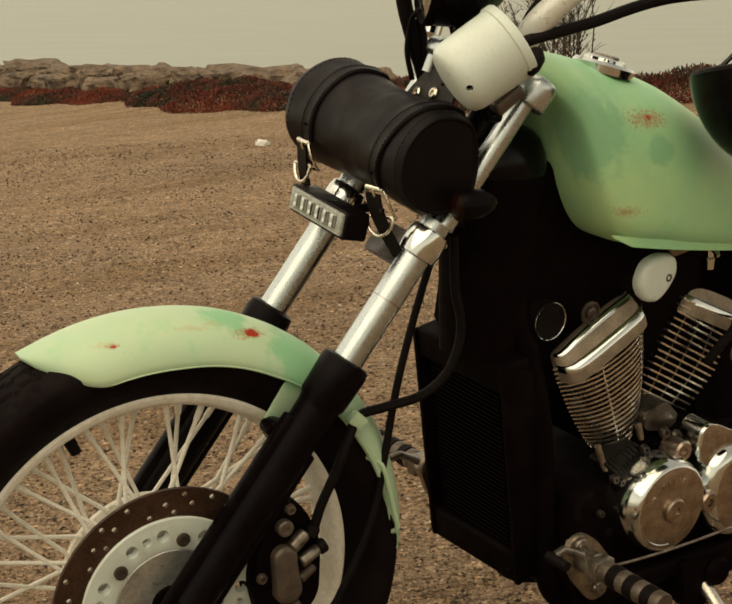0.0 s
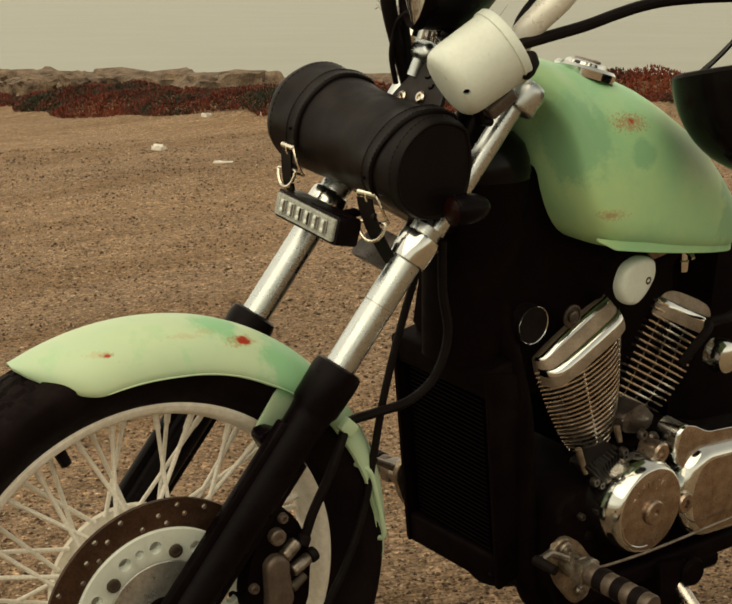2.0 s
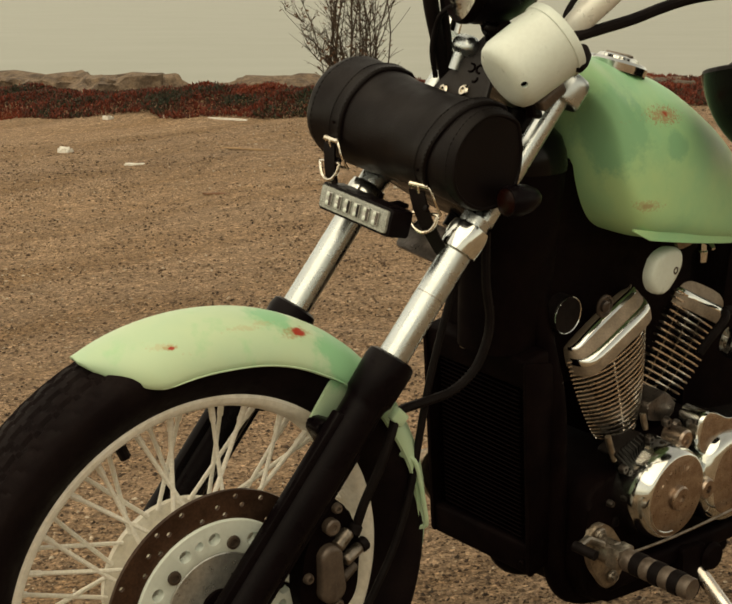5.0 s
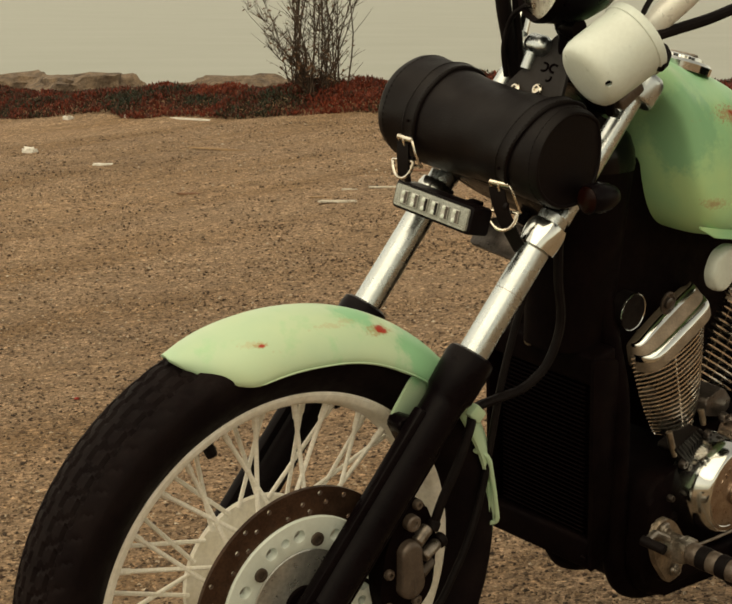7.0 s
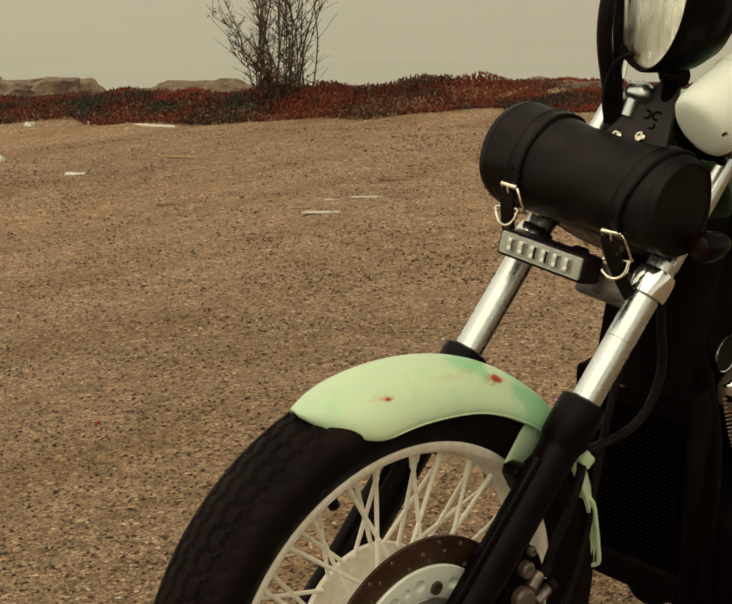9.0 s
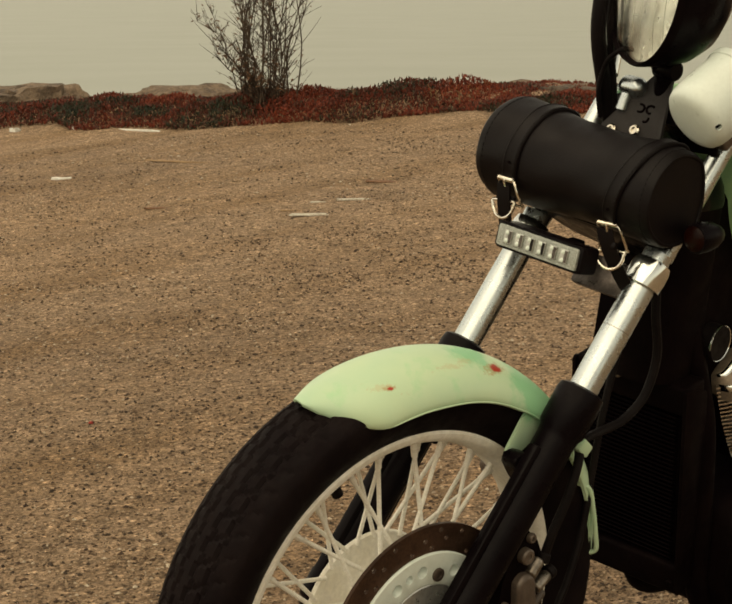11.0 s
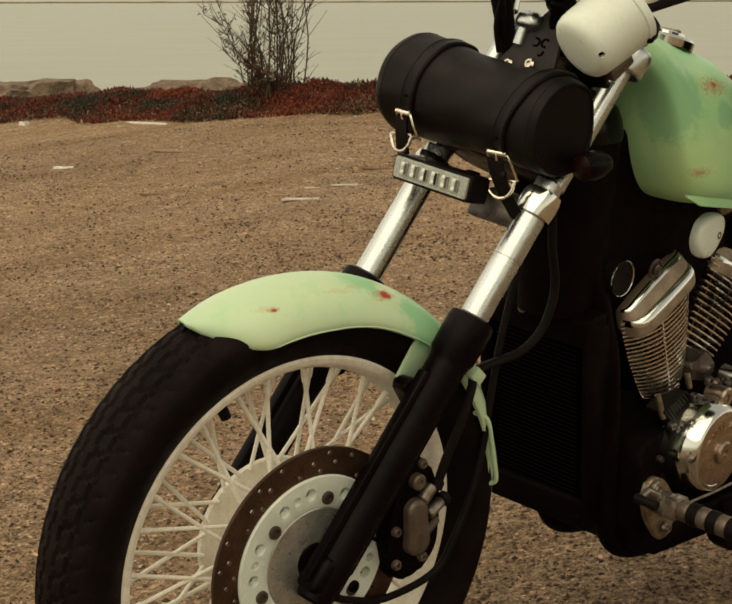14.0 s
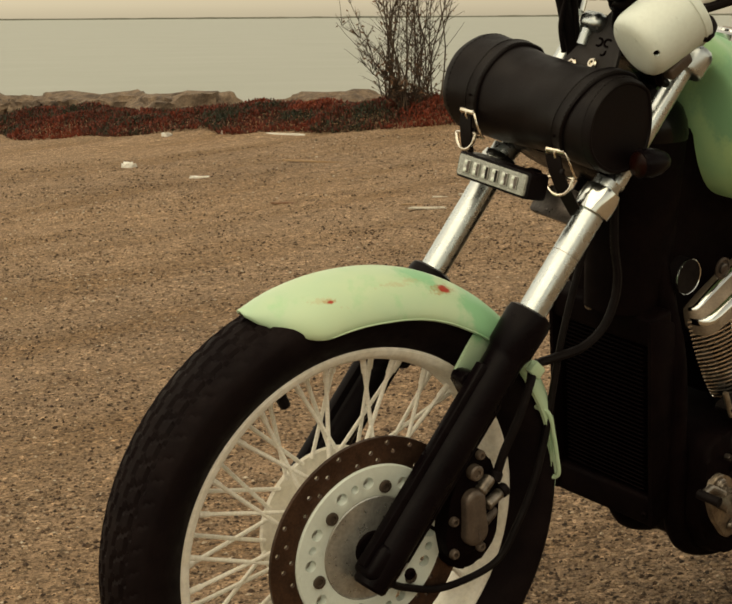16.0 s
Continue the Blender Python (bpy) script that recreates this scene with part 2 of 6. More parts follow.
def dirt_material():
    m, nt, b, co = begin("sandy_gravel_lot")
    big = noise_of(nt, co, 0.55, 5, 0.6, 0.4)
    base = ramp(nt, big, [(0.30, (0.296, 0.202, 0.137)), (0.50, (0.362, 0.246, 0.163)), (0.70, (0.392, 0.258, 0.163))])
    stretch = node(nt, "Mapping", Scale=(0.45, 2.2, 1.0), Rotation=(0, 0, radians(-42)))
    nt.links.new(co, stretch.inputs["Vector"])
    streak = ramp(nt, noise_of(nt, stretch.outputs[0], 1.1, 6, 0.62), [(0.46, (0, 0, 0)), (0.66, (0.70,) * 3)])
    base = mix(nt, streak, base, (0.245, 0.146, 0.076))
    mid = ramp(nt, noise_of(nt, co, 9, 6, 0.7), [(0.32, (0.72,) * 3), (0.62, (1.06,) * 3)])
    base = mix(nt, 1.0, base, mid, "MULTIPLY")
    cells = node(nt, "TexVoronoi", Scale=150.0, Randomness=1.0)
    nt.links.new(co, cells.inputs["Vector"])
    tone = nt.nodes.new("ShaderNodeSeparateColor")
    nt.links.new(cells.outputs["Color"], tone.inputs[0])
    pebble = ramp(nt, tone.outputs[0], [(0.0, (0.22,) * 3), (0.16, (0.55,) * 3), (0.50, (1.0,) * 3), (0.86, (1.2,) * 3), (0.95, (1.5,) * 3), (1.0, (2.4,) * 3)])
    base = mix(nt, 0.8, base, pebble, "MULTIPLY")
    coarse = node(nt, "TexVoronoi", Scale=62.0, Randomness=1.0)
    nt.links.new(co, coarse.inputs["Vector"])
    tone2 = nt.nodes.new("ShaderNodeSeparateColor")
    nt.links.new(coarse.outputs["Color"], tone2.inputs[0])
    base = mix(nt, 0.7, base, ramp(nt, tone2.outputs[1], [(0.0, (0.55,) * 3), (0.2, (0.85,) * 3), (0.7, (1.05,) * 3), (0.93, (1.2,) * 3), (1.0, (1.9,) * 3)]), "MULTIPLY")
    grain = ramp(nt, noise_of(nt, co, 330, 3, 0.7), [(0.30, (0.55,) * 3), (0.70, (1.2,) * 3)])
    base = mix(nt, 0.8, base, grain, "MULTIPLY")
    # dark pits: shade between the stones painted into the colour; brightest grain lifted
    pit_shade = ramp(nt, noise_of(nt, co, 40, 7, 0.8), [(0.33, (0.26,) * 3), (0.43, (1.02,) * 3), (0.60, (1.05,) * 3), (0.70, (1.4,) * 3)])
    base = mix(nt, 0.9, base, pit_shade, "MULTIPLY")
    nt.links.new(base, b.inputs["Base Color"])
    b.inputs["Roughness"].default_value = 0.92
    b.inputs["Specular IOR Level"].default_value = 0.2
    h = mix(nt, 0.5, mix(nt, 0.5, cells.outputs["Distance"], coarse.outputs["Distance"]), noise_of(nt, co, 90, 6, 0.75))
    bumped(nt, b, h, 1.0, 0.020)
    return m


def island_material(name, stops, rough, bump=0.3, bscale=120, tint_scale=3.0, spread=0.5):
    """Each joined piece takes its own colour, and drifts towards its neighbours' tint."""
    m, nt, b, co = begin(name)
    geo = nt.nodes.new("ShaderNodeNewGeometry")
    drift = node(nt, "Math")
    drift.operation = "MULTIPLY_ADD"
    nt.links.new(geo.outputs["Random Per Island"], drift.inputs[0])
    drift.inputs[1].default_value = 1 - spread
    scaled = node(nt, "MapRange", From_Min=0.3, From_Max=0.7, To_Min=0.0, To_Max=spread)
    nt.links.new(noise_of(nt, co, tint_scale, 4), scaled.inputs["Value"])
    nt.links.new(scaled.outputs["Result"], drift.inputs[2])
    col = ramp(nt, drift.outputs[0], stops)
    fine = ramp(nt, noise_of(nt, co, bscale, 4), [(0.3, (0.7,) * 3), (0.7, (1.1,) * 3)])
    nt.links.new(mix(nt, 1.0, col, fine, "MULTIPLY"), b.inputs["Base Color"])
    b.inputs["Roughness"].default_value = rough
    b.inputs["Specular IOR Level"].default_value = 0.25
    bumped(nt, b, noise_of(nt, co, bscale, 4), bump, 0.004)
    return m


M_DIRT = dirt_material()
M_STONES = island_material("loose_gravel", [(0.0, (0.020, 0.013, 0.010)), (0.18, (0.050, 0.034, 0.024)), (0.36, (0.14, 0.094, 0.063)), (0.60, (0.24, 0.162, 0.106)), (0.85, (0.36, 0.26, 0.175)), (1.0, (0.62, 0.56, 0.47))], 0.85, 0.3, 300, 0.8, 0.15)
# real stones, their colours darkened to paint in the shadow specks of gravel
M_PEBBLES = island_material("dark_pebble", [(0.0, (0.034, 0.020, 0.015)), (0.40, (0.075, 0.046, 0.030)), (0.66, (0.13, 0.083, 0.054)), (0.90, (0.24, 0.165, 0.11)), (1.0, (0.55, 0.50, 0.42))], 0.85, 0.4, 260, 0.8, 0.12)
M_ICEPLANT = island_material("red_green_succulent", [(0.0, (0.006, 0.012, 0.007)), (0.27, (0.020, 0.027, 0.012)), (0.38, (0.046, 0.016, 0.010)), (0.56, (0.120, 0.020, 0.010)), (0.82, (0.200, 0.036, 0.015)), (0.93, (0.19, 0.080, 0.030)), (1.0, (0.22, 0.15, 0.07))], 0.6, 0.1, 160, 2.1, 0.62)
M_TWIG = island_material("dry_brown_twig", [(0.0, (0.020, 0.012, 0.009)), (0.6, (0.052, 0.034, 0.024)), (1.0, (0.10, 0.068, 0.046))], 0.8, 0.3, 160)
M_STRAW = surface("dry_straw", (0.24, 0.155, 0.082), (0.15, 0.09, 0.05), 0.8, 0.0, 0.3, 40, 200, 0.3, 0.2, 200)
M_DRYLEAF = island_material("dry_bush_leaf", [(0.0, (0.055, 0.035, 0.02)), (0.6, (0.12, 0.055, 0.028)), (1.0, (0.18, 0.10, 0.05))], 0.7, 0.1, 160)
M_ROCK = surface("weathered_shore_rock", (0.245, 0.172, 0.118), (0.080, 0.055, 0.040), 0.88, 0.0, 0.5, 9, 60, 0.5, 0.9, 22, 0.03)
M_DARKROCK = surface("dark_weathered_rock", (0.135, 0.098, 0.070), (0.040, 0.029, 0.023), 0.9, 0.0, 0.4, 14, 70, 0.5, 0.9, 26, 0.03)
M_REFLECTOR = surface("tarnished_reflector", (0.95, 0.95, 0.92), (0.66, 0.65, 0.60), 0.34, 1.0, 0.5, 30, 120, 0.2, 0.4, 60, 0.005)
M_PAPER = surface("white_paper_litter", (0.75, 0.74, 0.70), (0.60, 0.58, 0.52), 0.7, 0.0, 0.5, 40, 200, 0.15, 0.3, 60, 0.004)
M_MARK = surface("worn_white_road_paint", (0.66, 0.62, 0.54), (0.46, 0.40, 0.31), 0.8, 0.0, 0.5, 30, 160, 0.5, 0.3, 200)
M_CLOD = surface("red_brown_soil", (0.26, 0.145, 0.088), (0.19, 0.10, 0.062), 0.95, 0.0, 0.3, 30, 160, 0.4, 0.8, 60, 0.01)
M_REDBIT = surface("red_plastic", (0.38, 0.03, 0.02), (0.30, 0.03, 0.02), 0.5, 0.0, 0.5, 60, 300, 0.2, 0.05)
M_CARD = surface("brown_cardboard_strip", (0.36, 0.23, 0.125), (0.27, 0.165, 0.09), 0.8, 0.0, 0.5, 20, 160, 0.3, 0.2, 200)


def sea_material():
    m, nt, b, co = begin("calm_grey_water")
    flow = node(nt, "Mapping", Scale=(0.6, 1.0, 1.0), Rotation=(0, 0, radians(-40)))
    nt.links.new(co, flow.inputs["Vector"])
    b.inputs["Base Color"].default_value = (0.20, 0.215, 0.175, 1)
    nt.links.new(ramp(nt, noise_of(nt, flow.outputs[0], 0.3, 5), [(0.3, (0.33,) * 3), (0.7, (0.36,) * 3)]), b.inputs["Roughness"])
    b.inputs["IOR"].default_value = 1.33
    bumped(nt, b, noise_of(nt, flow.outputs[0], 2.2, 4, 0.55), 0.04, 0.05)
    return m


M_SEA = sea_material()
M_SHORE = surface("hazy_far_shore", (0.19, 0.20, 0.17), (0.23, 0.23, 0.20), 0.95, 0.0, 0.5, 0.01, 0.1, 0.2, 0.0)


# ---------------------------------------------------------------- shapes
def lathe(bm, profile, n=48, m=Matrix(), closed=False, arc=math.tau):
    rings = []
    full = abs(arc - math.tau) < 1e-6
    steps = n if full else n + 1
    for i in range(steps):
        a = arc * i / n
        rings.append([bm.verts.new(m @ Vector((r * math.cos(a), r * math.sin(a), h))) for r, h in profile])
    k = len(profile)
    for i in range(n):
        p, q = rings[i], rings[(i + 1) % steps]
        for j in range(k if closed else k - 1):
            bm.faces.new((p[j], q[j], q[(j + 1) % k], p[(j + 1) % k]))
    if full and not closed:
        for j, flip in ((0, True), (k - 1, False)):
            if profile[j][0] > 1e-5:
                ring = [r[j] for r in rings]
                bm.faces.new(ring[::-1] if flip else ring)
    bmesh.ops.remove_doubles(bm, verts=bm.verts, dist=1e-6)
    return bm


def curve_through(points, k=8):
    pts = [Vector(p) for p in points]
    if len(pts) < 3:
        return pts
    out = []
    ext = [2 * pts[0] - pts[1]] + pts + [2 * pts[-1] - pts[-2]]
    for i in range(1, len(ext) - 2):
        a, b, c, d = ext[i - 1:i + 3]
        for j in range(k):
            t = j / k
            out.append(0.5 * ((2 * b) + (c - a) * t + (2 * a - 5 * b + 4 * c - d) * t * t + (3 * b - a - 3 * c + d) * t ** 3))
    out.append(pts[-1])
    return out


def sweep(bm, points, r, n=10, caps=True, flat=1.0):
    pts = [Vector(p) for p in points]
    rs = r if isinstance(r, (list, tuple)) else [r] * len(pts)
    rings, side = [], None
    for i, p in enumerate(pts):
        t = (pts[min(i + 1, len(pts) - 1)] - pts[max(i - 1, 0)]).normalized()
        if side is None:
            side = t.orthogonal().normalized()
        side = (side - side.dot(t) * t).normalized()
        other = t.cross(side)
        rings.append([bm.verts.new(p + rs[i] * (math.cos(math.tau * j / n) * side + flat * math.sin(math.tau * j / n) * other)) for j in range(n)])
    for a, b in zip(rings, rings[1:]):
        for j in range(n):
            bm.faces.new((a[j], a[(j + 1) % n], b[(j + 1) % n], b[j]))
    if caps:
        bm.faces.new(rings[0][::-1])
        bm.faces.new(rings[-1])
    return bm


def loft(bm, rings, caps=True):
    made = [[bm.verts.new(p) for p in ring] for ring in rings]
    n = len(made[0])
    for a, b in zip(made, made[1:]):
        for j in range(n):
            bm.faces.new((a[j], a[(j + 1) % n], b[(j + 1) % n], b[j]))
    if caps:
        bm.faces.new(made[0][::-1])
        bm.faces.new(made[-1])
    return bm


def absorb(bm, other, m=Matrix()):
    made = {v: bm.verts.new(m @ v.co) for v in other.verts}
    for f in other.faces:
        bm.faces.new([made[v] for v in f.verts])
    other.free()
    return bm


def block(bm, size, m=Matrix(), bevel=0.002, seg=2):
    t = bmesh.new()
    bmesh.ops.create_cube(t, size=1)
    for v in t.verts:
        v.co = Vector((v.co.x * size[0], v.co.y * size[1], v.co.z * size[2]))
    if bevel:
        bmesh.ops.bevel(t, geom=t.edges[:], offset=bevel, segments=seg, affect="EDGES", profile=0.5)
    return absorb(bm, t, m)


def prism(bm, outline, depth, m=Matrix(), bevel=0.0, seg=2):
    t = bmesh.new()
    low = [t.verts.new((x, y, 0)) for x, y in outline]
    high = [t.verts.new((x, y, depth)) for x, y in outline]
    n = len(outline)
    t.faces.new(low[::-1])
    t.faces.new(high)
    for i in range(n):
        t.faces.new((low[i], low[(i + 1) % n], high[(i + 1) % n], high[i]))
    if bevel:
        edges = [e for e in t.edges if abs(e.verts[0].co.z - e.verts[1].co.z) < 1e-9]
        bmesh.ops.bevel(t, geom=edges, offset=bevel, segments=seg, affect="EDGES", profile=0.5)
    return absorb(bm, t, m)


def rounded(outline, r, k=5):
    """A polygon's corners rounded."""
    out = []
    n = len(outline)
    for i in range(n):
        p, a, b = Vector(outline[i]), Vector(outline[i - 1]), Vector(outline[(i + 1) % n])
        u, v = (a - p), (b - p)
        c = min(r, u.length * 0.45, v.length * 0.45)
        s, e = p + u.normalized() * c, p + v.normalized() * c
        for j in range(k + 1):
            t = j / k
            out.append(tuple((1 - t) ** 2 * s + 2 * t * (1 - t) * p + t * t * e))
    return out


def along(p, q):
    """The pose at p whose z points to q."""
    p, q = Vector(p), Vector(q)
    return Matrix.Translation(p) @ (q - p).to_track_quat("Z", "Y").to_matrix().to_4x4()


PLACE = {}


def part(name, bm, material, parent, label="", m=None, angle=35, kind=""):
    """One mesh object under a thing or a part; m: the frame that its points are given in."""
    me = bpy.data.meshes.new(name)
    bmesh.ops.recalc_face_normals(bm, faces=bm.faces)
    bm.to_mesh(me)
    bm.free()
    me.polygons.foreach_set("use_smooth", [True] * len(me.polygons))
    me.set_sharp_from_angle(angle=radians(angle))
    me.materials.append(material)
    ob = new(name, me)
    m = m if m is not None else PLACE[parent]
    PLACE[ob] = m
    if parent is not None:
        ob.parent = parent
        ob.matrix_basis = PLACE[parent].inverted() @ m
    else:
        ob.matrix_world = m
    if label:
        ob["label"] = label
    if kind:
        ob["kind"] = kind
    return ob


def thing(name, at, label, category, group=""):
    e = new(name)
    e.empty_display_size = 0.05
    PLACE[e] = Matrix.Translation(at)
    e.matrix_world = PLACE[e]
    return tagged(e, label, category, group)


def carve(bm, cutter):
    """bm with the cutter's volume taken away."""
    pair = []
    for b in (bm, cutter):
        me = bpy.data.meshes.new("temporary")
        bmesh.ops.recalc_face_normals(b, faces=b.faces)
        b.to_mesh(me)
        b.free()
        pair.append(new("temporary", me))
    mod = pair[0].modifiers.new("cut", "BOOLEAN")
    mod.operation, mod.object, mod.solver = "DIFFERENCE", pair[1], "EXACT"
    deps = bpy.context.evaluated_depsgraph_get()
    me = bpy.data.meshes.new_from_object(pair[0].evaluated_get(deps))
    out = bmesh.new()
    out.from_mesh(me)
    for o in pair:
        data = o.data
        bpy.data.objects.remove(o)
        bpy.data.meshes.remove(data)
    bpy.data.meshes.remove(me)
    return out


def bolt(parent, at, direction, r=0.006, h=0.005, material=None, m=None, name="bolt", dome=True):
    bm = bmesh.new()
    prof = [(r, 0), (r, h * 0.6), (r * 0.75, h), (r * 0.45, h), (r * 0.42, h * 0.5), (0.0, h * 0.5)] if dome else [(r, 0), (r, h), (0, h)]
    lathe(bm, prof, 12, along(at, Vector(at) + Vector(direction)))
    return part(name, bm, material or M_ALLOY, parent, m=m)


def dome(bm, outline, steps, m):
    """An outline raised in steps (height, share of its size) to a closed, rounded lid."""
    cx, cy = sum(p[0] for p in outline) / len(outline), sum(p[1] for p in outline) / len(outline)
    return loft(bm, [[m @ Vector((cx + (x - cx) * k, cy + (y - cy) * k, h)) for x, y in outline] for h, k in steps])


def two_tone(ob, second, test):
    """The faces for which test(polygon) holds take a second material."""
    ob.data.materials.append(second)
    for f in ob.data.polygons:
        if test(f):
            f.material_index = 1
    return ob

# ---------------------------------------------------------------- ground, bank and water
FOOT = [(-60, 16), (-10, 12), (3, 8.2), (5.55, 7.1), (6.3, 6.75), (6.9, 6.35), (7.5, 6.05), (8.4, 5.6), (9.3, 5.35), (10.6, 5.07), (13.4, 4.95), (20, 4.9), (60, 4.0), (400, 0)]


def foot_x(y):
    return np.interp(y, [p[0] for p in FOOT], [p[1] for p in FOOT])


def lot_z(x, y):
    """The lot's level: a gentle slope that flattens far off, and the drop to the water behind the bank."""
    z = GX * 40 * np.tanh(x / 40) + GY * 60 * np.tanh(y / 60) + GZ
    back = (x - foot_x(y)) * 0.94
    rise = np.interp(y, [5.8, 6.5, 11.2, 12.2, 13.5], [0.025, 0.10, 0.10, 0.06, 0.04]) * np.clip(back / 0.8, 0, 1) ** 0.7 * (back < 6)
    s = np.clip((back - 1.3) / 2.2, 0, 1)
    return (z + rise) * (1 - s) - 2.2 * s


def grid_sheet(name, xs, ys, height, material, label, category):
    gx, gy = np.meshgrid(xs, ys, indexing="ij")
    co = np.stack([gx, gy, height(gx, gy)], -1).reshape(-1, 3)
    n, k = len(xs), len(ys)
    idx = np.arange(n * k).reshape(n, k)
    faces = np.stack([idx[:-1, :-1], idx[1:, :-1], idx[1:, 1:], idx[:-1, 1:]], -1).reshape(-1, 4)
    me = bpy.data.meshes.new(name)
    me.from_pydata(co.tolist(), [], faces.tolist())
    me.polygons.foreach_set("use_smooth", [True] * len(me.polygons))
    me.materials.append(material)
    return tagged(new(name, me), label, category, kind="structure")


def spread(a, b, near, far):
    """Places from a to b, close together round the origin and wide apart far off."""
    out, v = [0.0], 0.0
    while v < b:
        v += near + abs(v) * far
        out.append(v)
    v = 0.0
    while v > a:
        v -= near + abs(v) * far
        out.insert(0, v)
    return np.array(out)


def rough_lot(x, y):
    wave = 0.010 * np.sin(1.7 * x + 0.6 * np.sin(2.1 * y)) * np.sin(1.3 * y + 0.4) + 0.004 * np.sin(7.3 * x + 1.1) * np.sin(6.1 * y + 2.0 * np.sin(3.1 * x))
    near = np.clip((np.hypot(x - 0.4, y - 0.1) - 0.8) / 1.5, 0, 1)
    return lot_z(x, y) + wave * near * (np.abs(x) < 60)


grid_sheet("ground", spread(-400, 30, 0.06, 0.045), spread(-400, 400, 0.06, 0.045), rough_lot, M_DIRT, "sandy brown gravel parking lot with tyre-worn streaks", "ground")
grid_sheet("water", spread(-300, 4600, 3.0, 0.25), spread(-1500, 4600, 3.0, 0.25), lambda x, y: x * 0 - 0.95, M_SEA, "calm pale grey bay water", "water")

# the low far shore on the horizon
bm = bmesh.new()
rng = random.Random(5)
pts = []
for i in range(160):
    a = radians(5 + i * 0.55)
    r = 3600
    pts.append((r * math.sin(a), r * math.cos(a), 1.6 + 1.2 * rng.random()))
low = [bm.verts.new((x, y, -3)) for x, y, z in pts]
high = [bm.verts.new((x, y, z)) for x, y, z in pts]
back = [bm.verts.new((x * 1.05, y * 1.05, z * 0.8)) for x, y, z in pts]
for i in range(len(pts) - 1):
    bm.faces.new((low[i], low[i + 1], high[i + 1], high[i]))
    bm.faces.new((high[i], high[i + 1], back[i + 1], back[i]))
tagged(part("backdrop", bm, M_SHORE, None, m=Matrix()), "low dark far shore on the horizon", "shore", kind="structure")


def scatter_mesh(name, verts, faces, material, label, category):
    me = bpy.data.meshes.new(name)
    me.from_pydata(verts, [], faces)
    me.materials.append(material)
    return tagged(new(name, me), label, category, kind="stuff")


def gravel(name, count, seed, reach, small, large, material, label):
    """Loose stones over the lot, denser close by; small and large: the range of their half widths."""
    g = np.random.default_rng(seed)
    base = np.array([(1, 0, 0), (0, 1, 0), (-1, 0, 0), (0, -1, 0), (0, 0, 1), (0, 0, -1)], float)
    tris = [(0, 1, 4), (1, 2, 4), (2, 3, 4), (3, 0, 4), (1, 0, 5), (2, 1, 5), (3, 2, 5), (0, 3, 5)]
    dist = 1.9 + reach * g.random(count) ** 1.7
    turn = np.radians(22 + 36 * g.random(count))
    x, y = -1.2 + dist * np.sin(turn), -1.6 + dist * np.cos(turn)
    # swept tracks are barer than the strips between them
    drift = np.sin(2.1 * x - 1.7 * y + 1.5 * np.sin(0.9 * y)) + 0.6 * np.sin(5.3 * x + 3.9 * y)
    keep = (x < foot_x(y) + 0.1) & (g.random(count) < 0.80 + 0.22 * drift)
    x, y, dist = x[keep], y[keep], dist[keep]
    n = len(x)
    size = small + (large - small) * g.random(n) ** 2.6
    size *= 0.85 + 0.06 * dist
    z = rough_lot(x, y)
    a = g.random(n) * math.tau
    shape = base[None] * (0.6 + 0.8 * g.random((n, 6, 1))) * (size[:, None, None] * np.array([1.3, 1.0, 0.72]))
    c, s = np.cos(a)[:, None], np.sin(a)[:, None]
    vx = shape[..., 0] * c - shape[..., 1] * s + x[:, None]
    vy = shape[..., 0] * s + shape[..., 1] * c + y[:, None]
    vz = shape[..., 2] + (z + size * 0.25)[:, None]
    verts = np.stack([vx, vy, vz], -1).reshape(-1, 3)
    faces = (np.array(tris)[None] + (np.arange(n) * 6)[:, None, None]).reshape(-1, 3)
    return scatter_mesh(name, verts.tolist(), faces.tolist(), material, label, "gravel")


gravel("gravel", 120000, 3, 9.5, 0.0018, 0.0050, M_STONES, "loose brown and grey gravel scattered over the lot")
gravel("pebbles", 16000, 4, 5.2, 0.0019, 0.0056, M_PEBBLES, "coarser pebbles strewn over the lot, coloured dark for the shaded specks")


